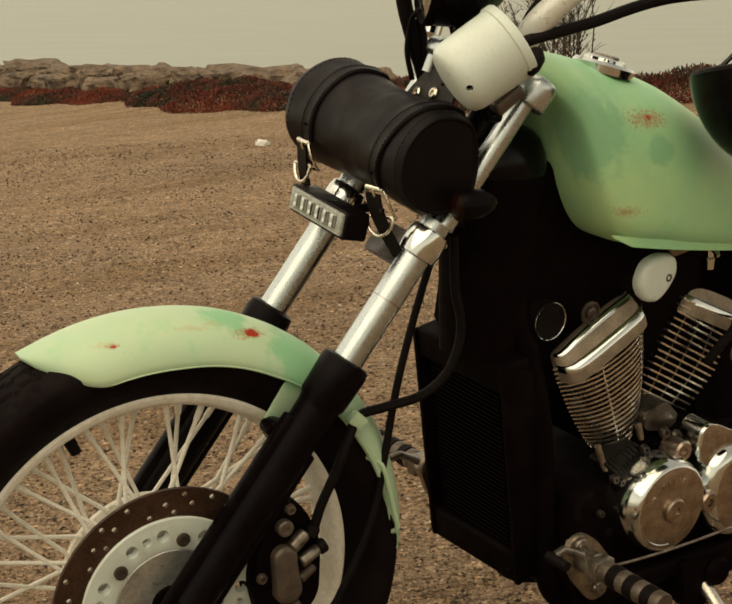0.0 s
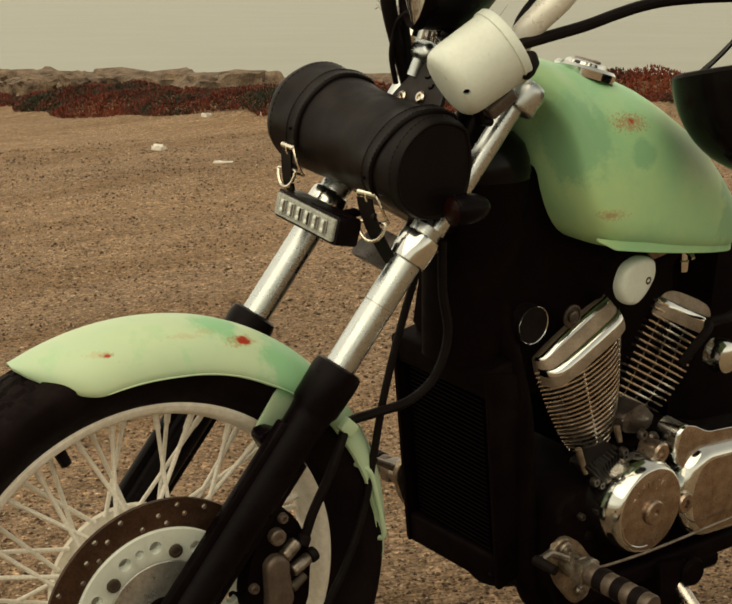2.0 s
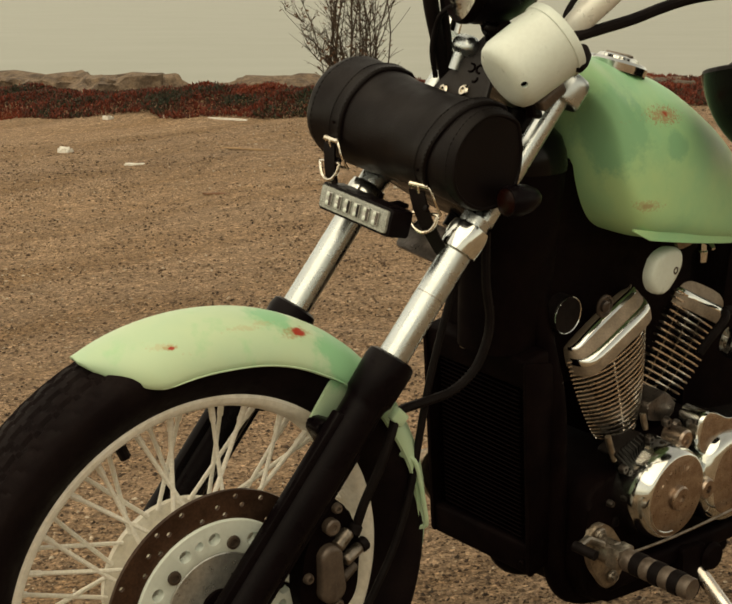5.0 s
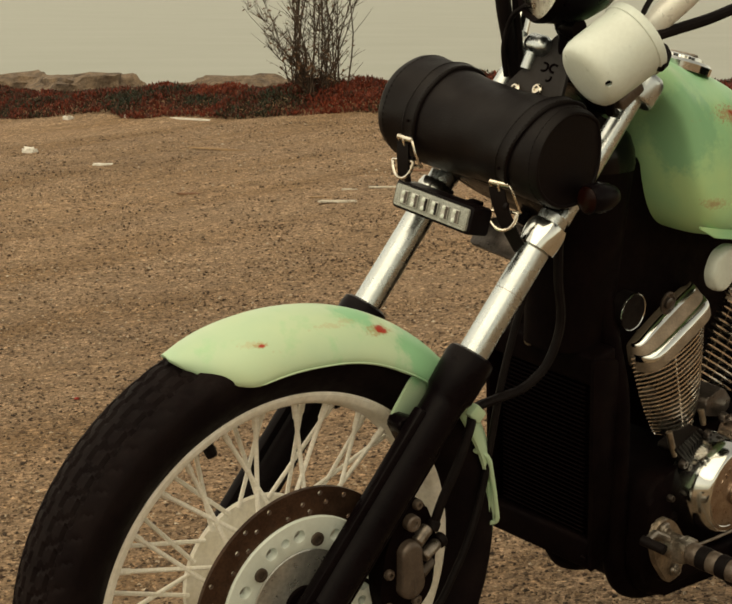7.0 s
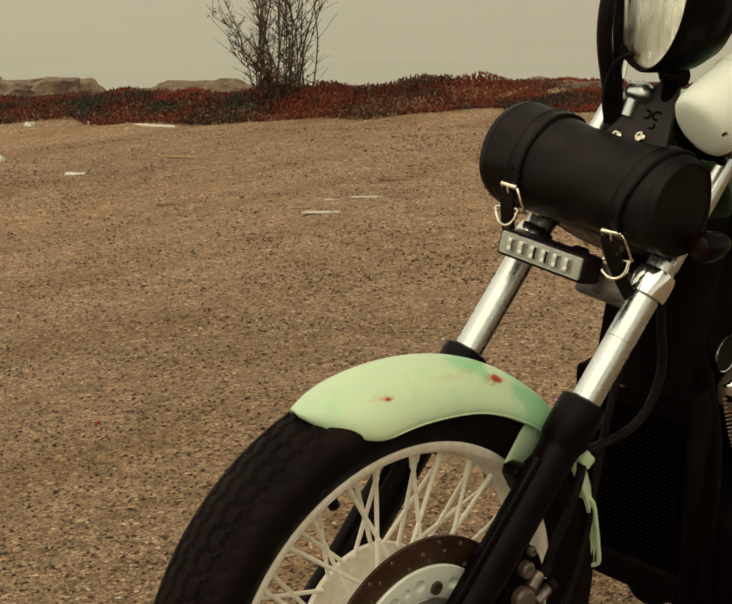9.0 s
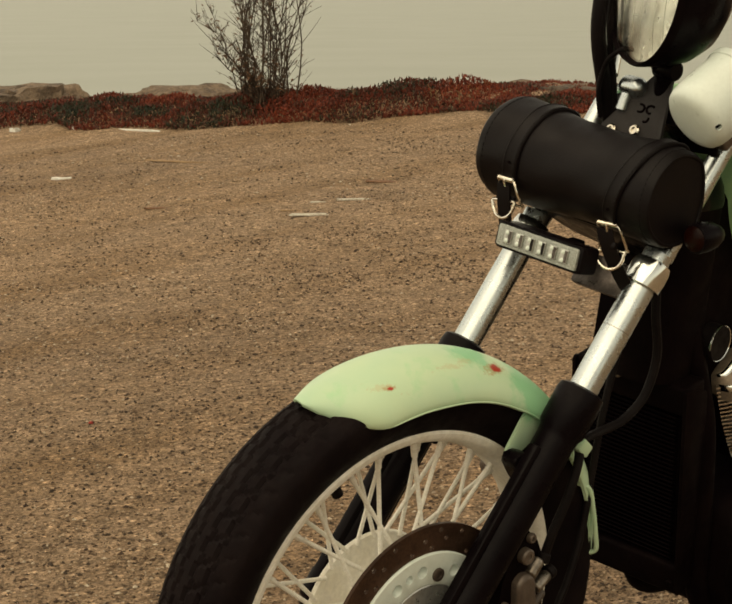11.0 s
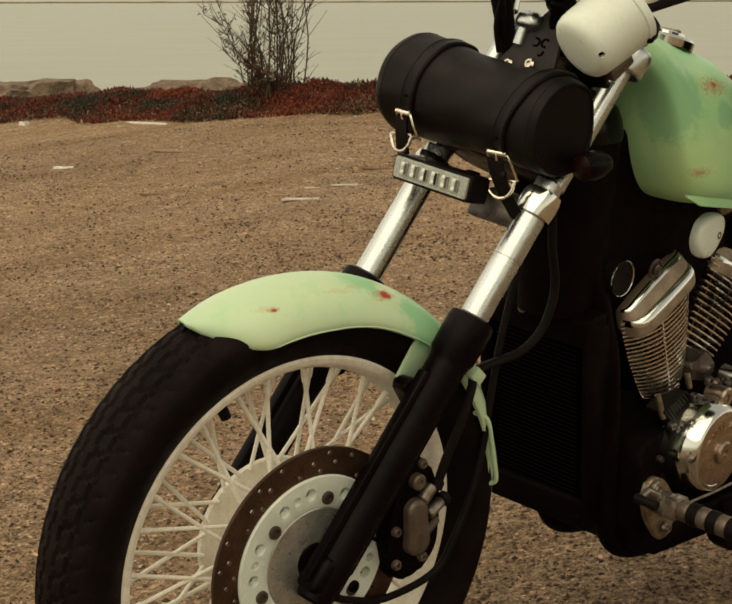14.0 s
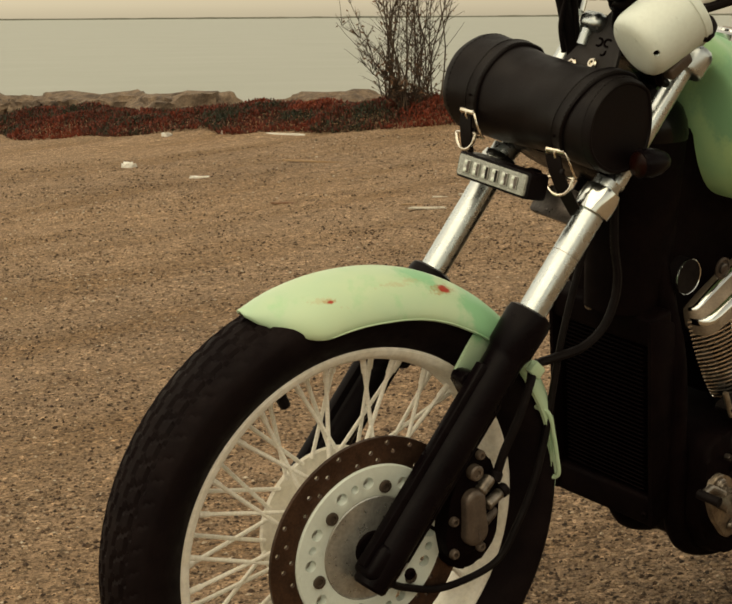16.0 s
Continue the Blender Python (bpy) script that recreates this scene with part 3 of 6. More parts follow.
def iceplant(count, seed):
    """Mats of upright finger leaves along the bank."""
    g = np.random.default_rng(seed)
    y = 3.0 + 15.0 * g.random(count) ** 1.25
    edge = 0.10 * np.sin(y * 2.3) + 0.06 * np.sin(y * 7.1 + 1.0)
    depth = 1.45 * g.random(count) ** 1.15
    x = foot_x(y) + (edge + depth) / 0.94
    thin = g.random(count) < np.clip((depth + 0.05) / 0.06, 0.8, 1)
    # bare rock shows where the mat is thin, and the far end of the bank is sparse
    gap = np.exp(-((y - 9.75) / 0.30) ** 2) * (depth > 0.9) + (y > 11.5) * (depth > 0.75) + 0.30 * (y < 6.3) * (depth > 0.55)
    thin &= g.random(count) > gap
    x, y, depth = x[thin], y[thin], depth[thin]
    n = len(x)
    # the mat's crest, metre by metre along the bank
    crest = np.interp(y, [5.9, 6.42, 6.52, 6.64, 6.82, 6.98, 7.08, 7.25, 7.55, 7.75, 8.0, 8.3, 8.65, 9.1, 9.6, 10.1, 10.4, 11.1, 11.45, 12.0, 13.0, 14.0],
                      [0.095, 0.120, 0.15, 0.205, 0.222, 0.205, 0.165, 0.168, 0.215, 0.19, 0.15, 0.16, 0.185, 0.17, 0.13, 0.145, 0.18, 0.185, 0.135, 0.095, 0.07, 0.055])
    crest = crest * (1 - 0.55 * np.clip((depth - 0.75) / 0.4, 0, 1))
    wave = 0.018 * np.sin(y * 9.1 + 4 * x) + 0.014 * np.sin(y * 17.3 + 1.2 - 7 * x)
    flat = GX * 40 * np.tanh(x / 40) + GY * 60 * np.tanh(y / 60) + GZ
    body = np.clip(depth / 0.28, 0.12, 1) ** 0.6
    low = lot_z(x, y) - 0.01
    z = low + np.clip(flat + crest - 0.034 + wave - low, 0.0, 0.3) * body * g.random(n) ** 0.35
    h = 0.011 + 0.016 * g.random(n)
    w = 0.0040 + 0.0028 * g.random(n)
    lean, a = 1.3 * g.random(n) ** 1.1, g.random(n) * math.tau
    dx, dy, dz = np.sin(lean) * np.cos(a), np.sin(lean) * np.sin(a), np.cos(lean)
    verts = np.zeros((n, 7, 3))
    for k in range(3):
        b = a + k * math.tau / 3
        verts[:, k] = np.stack([x + 0.7 * w * np.cos(b), y + 0.7 * w * np.sin(b), z], -1)
        verts[:, 3 + k] = np.stack([x + dx * h * 0.55 + w * np.cos(b), y + dy * h * 0.55 + w * np.sin(b), z + dz * h * 0.55], -1)
    verts[:, 6] = np.stack([x + dx * h, y + dy * h, z + dz * h + 0.1 * h], -1)
    quad = [(0, 1, 4, 3), (1, 2, 5, 4), (2, 0, 3, 5)]
    tri = [(3, 4, 6), (4, 5, 6), (5, 3, 6)]
    faces = []
    for i in range(n):
        o = 7 * i
        faces += [tuple(o + j for j in f) for f in quad + tri]
    return scatter_mesh("ice_plant", verts.reshape(-1, 3).tolist(), faces, M_ICEPLANT, "red and green ice plant matting along the bank", "ground cover")


iceplant(165000, 8)


def rock(at, size, turn, seed, label, material=M_ROCK):
    """A weathered boulder: a squashed, faceted lump with worn edges."""
    bm = bmesh.new()
    bmesh.ops.create_icosphere(bm, subdivisions=4, radius=1.0)
    off = Vector((seed * 3.7, seed * 1.9, seed * 5.3))
    for v in bm.verts:
        d = v.co.normalized()
        p = Vector([math.copysign(abs(c) ** 0.62, c) for c in d])
        p *= 1 + 0.24 * noise.noise(d * 1.5 + off) + 0.17 * noise.noise(d * 4.1 + off) + 0.07 * noise.noise(d * 10 + off)
        v.co = Vector((p.x * size[0], p.y * size[1], p.z * size[2]))
    ob = part("rock", bm, material, None, m=pose(*at, 0, 0, turn), angle=50)
    return tagged(ob, label, "rock", "rocks along the bank")


for k, (x, y, top, width) in enumerate([(6.43, 10.35, 0.402, 0.62), (6.60, 10.30, 0.380, 0.34), (6.75, 8.86, 0.435, 0.44), (6.80, 8.48, 0.446, 0.40), (7.2, 7.6, 0.40, 0.35), (8.05, 6.75, 0.48, 0.34), (7.95, 6.35, 0.47, 0.34),
                                        (6.33, 11.0, 0.38, 0.55), (6.38, 11.85, 0.34, 0.62), (6.35, 12.9, 0.32, 0.50), (6.33, 13.75, 0.29, 0.60), (6.32, 14.8, 0.26, 0.72), (6.30, 16.2, 0.26, 1.05), (6.2, 18.2, 0.22, 1.0), (6.0, 12.2, 0.22, 0.30), (5.9, 13.6, 0.2, 0.35), (5.75, 15.0, 0.16, 0.4)]):
    half = 0.22 + 0.05 * math.sin(k * 2.1)
    rock((x - 0.02, y, top - half), (0.34 + 0.06 * math.sin(k * 1.3), width * 0.62, half), -12 + 15 * math.sin(k * 4.1), k + 1,
         "pale flat-topped sandstone boulder on the shore bank" if k % 2 == 0 else "brown weathered boulder on the shore bank")

rng = random.Random(17)
for k in range(20):
    y = 9.0 + 0.37 * k + 0.12 * rng.random()
    x = float(foot_x(y)) + 0.62 + 0.25 * rng.random()
    if y < 11.3:
        continue
    top = float(lot_z(np.float64(x), np.float64(y))) + 0.05 + 0.07 * rng.random() + (0.05 if y > 11.2 else 0.0)
    rock((x, y, top - 0.10), (0.13 + 0.06 * rng.random(), 0.13 + 0.10 * rng.random(), 0.10), 360 * rng.random(), 30 + k, "small brown stone on the shore bank")
# low stony ridge at the near end of the bank
for k, (x, y, top, w) in enumerate([(7.62, 6.42, 0.475, 0.20), (7.66, 6.22, 0.468, 0.17), (7.72, 6.05, 0.452, 0.17), (7.78, 5.88, 0.43, 0.18), (7.9, 5.68, 0.42, 0.2)]):
    rock((x + 0.15, y, top - 0.09), (0.20, w * 0.75, 0.11), 25 * k, 60 + k, "small dark weathered stone on the shore bank", M_DARKROCK)


def bush(at):
    """A bare, many-stemmed shrub: thin upright stems, fine twigs, a few dry leaves."""
    ob = thing("bush", at, "bare twiggy shrub with a few dry leaves on the bank", "bush")
    rng = random.Random(21)
    twigs, leaves = bmesh.new(), bmesh.new()
    tips = []
    for i in range(44):
        a = rng.random() * math.tau
        out = 0.05 + 0.46 * rng.random() ** 1.6
        h = 0.75 + 0.75 * rng.random()
        if i >= 39:
            # low sprigs that lean out along the bank
            a, out, h = 2.27 + 0.25 * (i - 41), 0.26 + 0.05 * (i - 39), 0.34 + 0.07 * (i - 39)
        foot = Vector((0.15 * rng.uniform(-1, 1), 0.15 * rng.uniform(-1, 1), -0.05))
        pts = []
        for j in range(9):
            t = j / 8
            wob = 0.026 * Vector((math.sin(i * 3.1 + t * 9), math.cos(i * 1.7 + t * 8), 0))
            pts.append(foot + Vector((math.cos(a) * out * t ** 1.4, math.sin(a) * out * t ** 1.4, h * t)) + wob * (0.3 + t))
        bm = bmesh.new()
        sweep(bm, pts, [0.0056 * (1 - 0.70 * j / 8) * (0.45 + 0.6 * (i % 3) / 2) for j in range(9)], 5)
        part("stem", bm, M_TWIG, ob, "thin upright brown stem")
        for j in range(1, 9):
            for _ in range(3 if math.sin(a) < 0.3 else 5):
                tips.append((pts[j], a, out))
    for p, a, out in tips:
        b = a + rng.uniform(-2.4, 2.4)
        ln = 0.06 + 0.17 * rng.random() ** 1.5
        up = rng.uniform(0.5, 1.4)
        d = Vector((math.cos(b), math.sin(b), up)).normalized()
        bend = Vector((rng.uniform(-1, 1), rng.uniform(-1, 1), 0.4)) * 0.02
        q = [p, p + d * ln * 0.5 + bend, p + d * ln + bend * 0.6]
        sweep(twigs, q, [0.0019, 0.0014, 0.0007], 4)
        for t in (0.5, 0.75, 1.0):
            if rng.random() < (0.60 if p.z < 0.25 else 0.30 if math.sin(a) > 0.3 else 0.12):
                c = p + d * ln * t + bend
                u = Vector((rng.uniform(-1, 1), rng.uniform(-1, 1), rng.uniform(-1, 1))).normalized()
                w = u.orthogonal().normalized()
                s = 0.009 + 0.010 * rng.random()
                vs = [leaves.verts.new(c + e) for e in (Vector(), u * s + w * s * 0.4 + Vector((0, 0, 0.002)), u * 2 * s, u * s - w * s * 0.4 - Vector((0, 0, 0.002)))]
                leaves.faces.new(vs)
    m = PLACE[ob]
    part("twig_mass", twigs, M_TWIG, ob, "fine dry twigs", m=m, kind="stuff")
    part("foliage", leaves, M_DRYLEAF, ob, "sparse curled dry leaves", m=m, kind="stuff")
    return ob


bush((6.385, 7.525, float(lot_z(np.float64(6.385), np.float64(7.525))) + 0.02))
def stalk(x, y, height, lean, seed):
    """A dry weed stalk standing in the mat, with a few short side twigs."""
    rng = random.Random(seed)
    at = Vector((x, y, float(lot_z(np.float64(x), np.float64(y))) - 0.01))
    bm = bmesh.new()
    pts = [at + Vector((lean[0] * t * t + 0.004 * math.sin(5 * t + seed), lean[1] * t * t, height * t)) for t in (i / 6 for i in range(7))]
    sweep(bm, pts, [0.0042 * (1 - 0.1 * i) for i in range(7)], 5)
    for p in pts[2:]:
        for _ in range(2):
            d = Vector((rng.uniform(-1, 1), rng.uniform(-1, 1), rng.uniform(0.5, 1.6))).normalized() * (0.012 + 0.02 * rng.random())
            sweep(bm, [p, p + d * 0.5, p + d], [0.0022, 0.0026, 0.0012], 4)
    return tagged(part("dry_stalk", bm, M_STRAW, None, m=Matrix()), "dry straw-coloured weed stalk in the ice plant", "weed", "dry stalks on the bank")


for x, y, height, lean, seed in ((6.56, 6.90, 0.150, (0.0, 0.004), 3), (6.90, 6.56, 0.125, (0.01, 0.01), 5), (6.92, 6.53, 0.10, (0.0, -0.012), 6), (6.53, 7.06, 0.07, (0.0, 0.01), 8), (7.0, 6.40, 0.09, (0.0, 0.01), 9)):
    stalk(x, y, height, lean, seed)

# ---------------------------------------------------------------- the motorcycle: front wheel
bike = thing("motorcycle", (0.08, 0.14, 0.0), "mint green custom cruiser motorcycle, rust-spotted, on its side stand", "motorcycle")


def wheel():
    bm = bmesh.new()
    half = [(0.2535, 0.0325), (0.2500, 0.0345), (0.2440, 0.0335), (0.2400, 0.0300), (0.2365, 0.0240), (0.2325, 0.0130)]
    inner = [(0.2360, 0.0110), (0.2440, 0.0250), (0.2535, 0.0295)]
    prof = half + [(r, -h) for r, h in half[::-1]] + [(r, -h) for r, h in inner[::-1]] + inner
    lathe(bm, prof, 120, ML, closed=True)
    rim = part("wheel_rim", bm, M_SPOKE, bike, "cream painted wire wheel rim", m=MS)

    # tyre with cut tread
    side = [(0.2480, 0.0285), (0.2560, 0.0345), (0.2680, 0.0440), (0.2820, 0.0515), (0.2960, 0.0550), (0.3080, 0.0545)]
    n, across = 560, 34
    rings = []
    for i in range(n):
        a = math.tau * i / n
        u = (i % 8) / 8
        row = [(r, h) for r, h in side]
        for j in range(across + 1):
            s = 1 - 2 * j / across
            h = 0.0535 * math.sin(s * 1.30) / math.sin(1.30)
            r = 0.3360 - 0.0240 * (1 - math.cos(s * 1.30)) / (1 - math.cos(1.30))
            zig = 0.0030 * (abs(((i / 8) % 1) - 0.5) * 4 - 1)
            groove = 0.0
            for g in (-0.030, -0.010, 0.010, 0.030):
                if abs(h - g - zig) < 0.0017:
                    groove = 0.0036
            k = (u + abs(s) * 0.9 + (0.5 if s < 0 else 0)) % 1.0
            if abs(s) > 0.55 and k < 0.16 and abs(s) < 0.82:
                groove = max(groove, 0.0016)
            if 0.12 < abs(s) < 0.52 and 0.40 < (u + 1.5 * abs(s)) % 1.0 < 0.60:
                groove = max(groove, 0.0022)
            row.append((r - groove, h))
        row += [(r, -h) for r, h in side[::-1]]
        rings.append([Vector((r * math.cos(a), -h, r * math.sin(a))) for r, h in row])
    bm = bmesh.new()
    made = [[bm.verts.new(p) for p in ring] for ring in rings]
    for i in range(n):
        p, q = made[i], made[(i + 1) % n]
        for j in range(len(p) - 1):
            bm.faces.new((p[j], q[j], q[j + 1], p[j + 1]))
    part("tyre", bm, M_TYRE, rim, "worn black rubber tyre with cut tread", angle=18)

    # hub with two spoke flanges
    bm = bmesh.new()
    lathe(bm, [(0.020, 0.026), (0.060, 0.028), (0.100, 0.036), (0.102, 0.033), (0.100, 0.029), (0.060, 0.026), (0.046, 0.015), (0.046, -0.015), (0.060, -0.026), (0.100, -0.029),
               (0.102, -0.033), (0.100, -0.036), (0.055, -0.042), (0.020, -0.046)], 64, ML)
    part("hub", bm, M_SPOKE, rim, "cream painted wheel hub with drilled flanges")

    # 56 spokes in fours: each four holds a leading and a trailing one from either flange
    bm = bmesh.new()
    sweep(bm, [(0, 0, 0.0), (0, 0, 0.004), (0, 0, 0.845), (0, 0, 0.855), (0, 0, 0.985), (0, 0, 1.0)], [0.0036, 0.0028, 0.0028, 0.0040, 0.0040, 0.0048], 8)
    first = None
    for i in range(56):
        k = i % 4
        flange, lead = ((0.034, 1), (-0.034, 1), (0.034, -1), (-0.034, -1))[k]
        at_rim = radians(18.0 + 360 * i / 56 + 0.4 * (1.5 - k))
        ah = at_rim + radians(28) * lead
        q = Vector((0.2335 * math.cos(at_rim), flange * 0.22, 0.2335 * math.sin(at_rim)))
        p = Vector((0.065 * math.cos(ah), flange, 0.065 * math.sin(ah)))
        # the hub end lies on the flange's rim
        share = 1.0
        while math.hypot(*(q.lerp(p, share)).xz) < 0.096:
            share -= 0.01
        p = q.lerp(p, share)
        m = along(p, q) @ Matrix.Diagonal((1, 1, (q - p).length, 1))
        if first is None:
            first = part("spoke", bm, M_SPOKE, rim, "cream painted wire spoke with a stout nipple")
            base = first.matrix_basis.copy()
            spoke = first
        else:
            spoke = first.copy()
            scene.collection.objects.link(spoke)
        spoke.matrix_basis = base @ m

    # valve
    bm = bmesh.new()
    a = radians(119)
    p, q = Vector((0.232 * math.cos(a), 0, 0.232 * math.sin(a))), Vector((0.206 * math.cos(a), -0.003, 0.206 * math.sin(a)))
    sweep(bm, [p, p.lerp(q, 0.25), p.lerp(q, 0.3), q], [0.0065, 0.0055, 0.0078, 0.0070], 10)
    part("valve", bm, M_RUBBER, rim, "black rubber tyre valve")

    # brake disc, drilled
    disc = bmesh.new()
    lathe(disc, [(0.1095, 0.0635), (0.148, 0.0635), (0.148, 0.0685), (0.1095, 0.0685)], 96, ML, closed=True)
    cut = bmesh.new()
    for i in range(24):
        for r, o in ((0.118, 0), (0.129, 0.33), (0.140, 0.66)):
            if (i + round(o * 3)) % 3 == 2:
                continue
            a = math.tau * (i + o) / 24
            lathe(cut, [(0.0034, 0.055), (0.0034, 0.075)], 8, ML @ Matrix.Translation((r * math.cos(a), r * math.sin(a), 0)))
    ob = part("brake_disc", carve(disc, cut), M_DISC, rim, "brown rusted drilled brake disc")

    carrier = bmesh.new()
    lathe(carrier, [(0.070, 0.058), (0.1120, 0.0625), (0.1125, 0.0705), (0.111, 0.0722), (0.074, 0.0722), (0.070, 0.070)], 96, ML, closed=True)
    cut = bmesh.new()
    spots = []
    for i in range(6):
        a = math.tau * i / 6 + radians(22)
        for da, r, s in ((17, 0.0915, 0.0080), (30, 0.0915, 0.0058), (43, 0.0915, 0.0080)):
            b = a + radians(da)
            lathe(cut, [(s, 0.05), (s, 0.08)], 20, ML @ Matrix.Translation((r * math.cos(b), r * math.sin(b), 0)))
        spots.append(a)
    car = part("disc_carrier", carve(carrier, cut), M_WHITE, rim, "cream painted disc carrier with round holes")
    for a in spots:
        p = ML @ Vector((0.0835 * math.cos(a), 0.0835 * math.sin(a), 0.0720))
        bm = bmesh.new()
        lathe(bm, [(0.0088, 0), (0.0085, 0.003), (0.0050, 0.0035), (0.0046, 0.0008), (0, 0.0008)], 16, along(p, p + Vector((0, -1, 0))))
        part("disc_bolt", bm, M_BRONZE, rim, "rusty dark disc bolt")

    bm = bmesh.new()
    lathe(bm, [(0.0705, 0.0705), (0.0690, 0.0715), (0.0665, 0.0690), (0.0625, 0.0560), (0.0560, 0.0460), (0.0470, 0.0400), (0.0340, 0.0375), (0.0325, 0.0360)], 64, ML)
    part("hub_dish", bm, M_SILVER, rim, "dull grey alloy hub dish")
    for i in range(10):
        a = math.tau * i / 10 + 0.2
        p = ML @ Vector((0.050 * math.cos(a), 0.050 * math.sin(a), 0.0415))
        bm = bmesh.new()
        lathe(bm, [(0.0042, 0), (0.0042, 0.0022), (0.0030, 0.0028), (0, 0.0028)], 10, along(p, p + Vector((0, -1, 0.0))))
        part("rivet", bm, M_SILVER, rim)
    bm = bmesh.new()
    lathe(bm, [(0.034, 0.034), (0.034, 0.058), (0.030, 0.062), (0.030, 0.066), (0.025, 0.068), (0.023, 0.074), (0.018, 0.076), (0.0, 0.076)], 40, ML)
    part("axle_hub", bm, M_SOOT, rim, "dark greasy axle spacer")


wheel()


# ---------------------------------------------------------------- fork
def fork_at(z, y):
    return Vector((0.2055 + 0.65 * (z - 0.3), y, z))


FORK_DIR = Vector((0.545, 0, 0.838)).normalized()
for side in (-1, 1):
    y = 0.094 * side if side < 0 else 0.117
    bm = bmesh.new()
    sweep(bm, [fork_at(z, y) for z in (0.27, 0.40, 0.462)], 0.0188, 32)
    tube = part("fork_tube", bm, M_STANCHION, bike, "chromed fork tube", m=MS)
    bm = bmesh.new()
    sweep(bm, [fork_at(z, y) + Vector((0.0125 if side < 0 else 0.008, 0, 0)) for z in (0.455, 0.55, 0.63)], 0.0135 if side < 0 else 0.0150, 28)
    part("upper_tube", bm, M_STANCHION, tube, "slimmer upper end of the fork tube")
    if side < 0:
        c = fork_at(0.3690, y)
        bm = bmesh.new()
        lathe(bm, [(0.0186, -0.0004), (0.01895, -0.0004), (0.01895, 0.0004), (0.0186, 0.0004)], 32, along(c, c + FORK_DIR), closed=True)
        part("wear_line", bm, M_ALLOY, tube, "thin dull scuff round the tube")
    # slider with a ribbed flat and a capped top
    bm = bmesh.new()
    base, top = fork_at(-0.042, y), fork_at(0.298, y)
    m = along(base, top)
    ln = (top - base).length
    lathe(bm, [(0.0, 0.0), (0.020, 0.0), (0.023, 0.004), (0.0245, 0.06), (0.0255, ln - 0.07), (0.0265, ln - 0.062), (0.0300, ln - 0.055), (0.0312, ln - 0.012), (0.0295, ln - 0.003), (0.0245, ln), (0.0, ln)], 36, m)
    slider = part("fork_slider", bm, M_BLACK, bike, "black enamelled fork leg", m=MS)
    bm = bmesh.new()
    t = FORK_DIR
    fwd = Vector((-t.z, 0, t.x))
    for off, a, b in ((0.0235, 0.02, ln - 0.09), (-0.0235, 0.05, ln - 0.12)):
        p, q = base + t * a + fwd * off, base + t * b + fwd * off
        block(bm, (0.016, 0.020, (q - p).length), along(p, q) @ Matrix.Translation((0, 0, (q - p).length / 2)), 0.004)
    part("rib", bm, M_BLACK, slider)
    bm = bmesh.new()
    block(bm, (0.050, 0.040, 0.050), Matrix.Translation(Vector((0.0, y, -0.012))) @ Matrix.Rotation(radians(33), 4, "Y"), 0.010, 3)
    part("axle_lug", bm, M_BLACK, slider)
    bm = bmesh.new()
    inward = -0.020 * side
    prism(bm, rounded([(0.104, 0.216), (0.118, 0.226), (0.150, 0.214), (0.160, 0.176), (0.138, 0.172), (0.122, 0.190)], 0.007), 0.024, Matrix(((1, 0, 0, 0), (0, 0, 1, y + inward - 0.012), (0, 1, 0, 0), (0, 0, 0, 1))), 0.003)
    part("strut_lug", bm, M_BLACK, slider, "black lug that takes the fender strut")
    if side < 0:
        bolt(slider, (0.030, y - 0.021, -0.022), (0, -1, 0), 0.008, 0.005, M_SOOT)
    # chrome collar of the lamp bracket
    bm = bmesh.new()
    c = fork_at(0.437, y)
    lathe(bm, [(0.0195, -0.020), (0.0240, -0.018), (0.0255, -0.006), (0.0255, 0.008), (0.0235, 0.016), (0.0195, 0.018)], 32, along(c, c + t))
    block(bm, (0.014, 0.014, 0.016), Matrix.Translation(c + Vector((0.024, 0.008, -0.006))) @ Matrix.Rotation(radians(33), 4, "Y"), 0.004)
    col = part("collar", bm, M_CHROME, bike, "chrome clamp collar", m=MS)
    bolt(col, c + Vector((0.030, 0.002, -0.006)), (0, -1, 0), 0.004, 0.003, M_CHROME)
    # top clamp and fork cap
    if side > 0:
        continue
    bm = bmesh.new()
    c = fork_at(0.617, y) + Vector((0.018, 0, 0))
    lathe(bm, [(0.0125, -0.021), (0.0215, -0.0205), (0.0240, -0.0185), (0.0250, -0.015), (0.0252, 0.006), (0.0240, 0.012), (0.0205, 0.0165), (0.0140, 0.0185), (0.0, 0.019)], 40, along(c, c + t))
    part("fork_cap", bm, M_STANCHION, bike, "chrome fork cap", m=MS)

# lower and upper yokes
for z, h in ((0.478, 0.034), (0.606, 0.024)):
    bm = bmesh.new()
    c = fork_at(z, 0)
    prism(bm, rounded([(-0.024, -0.088), (0.024, -0.088), (0.050, -0.04), (0.050, 0.04), (0.024, 0.098), (-0.024, 0.098)], 0.03), h, Matrix(((FORK_DIR.z, 0, FORK_DIR.x, c.x), (0, 1, 0, c.y), (-FORK_DIR.x, 0, FORK_DIR.z, c.z), (0, 0, 0, 1))) @ Matrix.Translation((0, 0, -h / 2)), 0.004)
    yoke = part("yoke", bm, M_BLACK, bike, "black steel fork yoke", m=MS)
bm = bmesh.new()
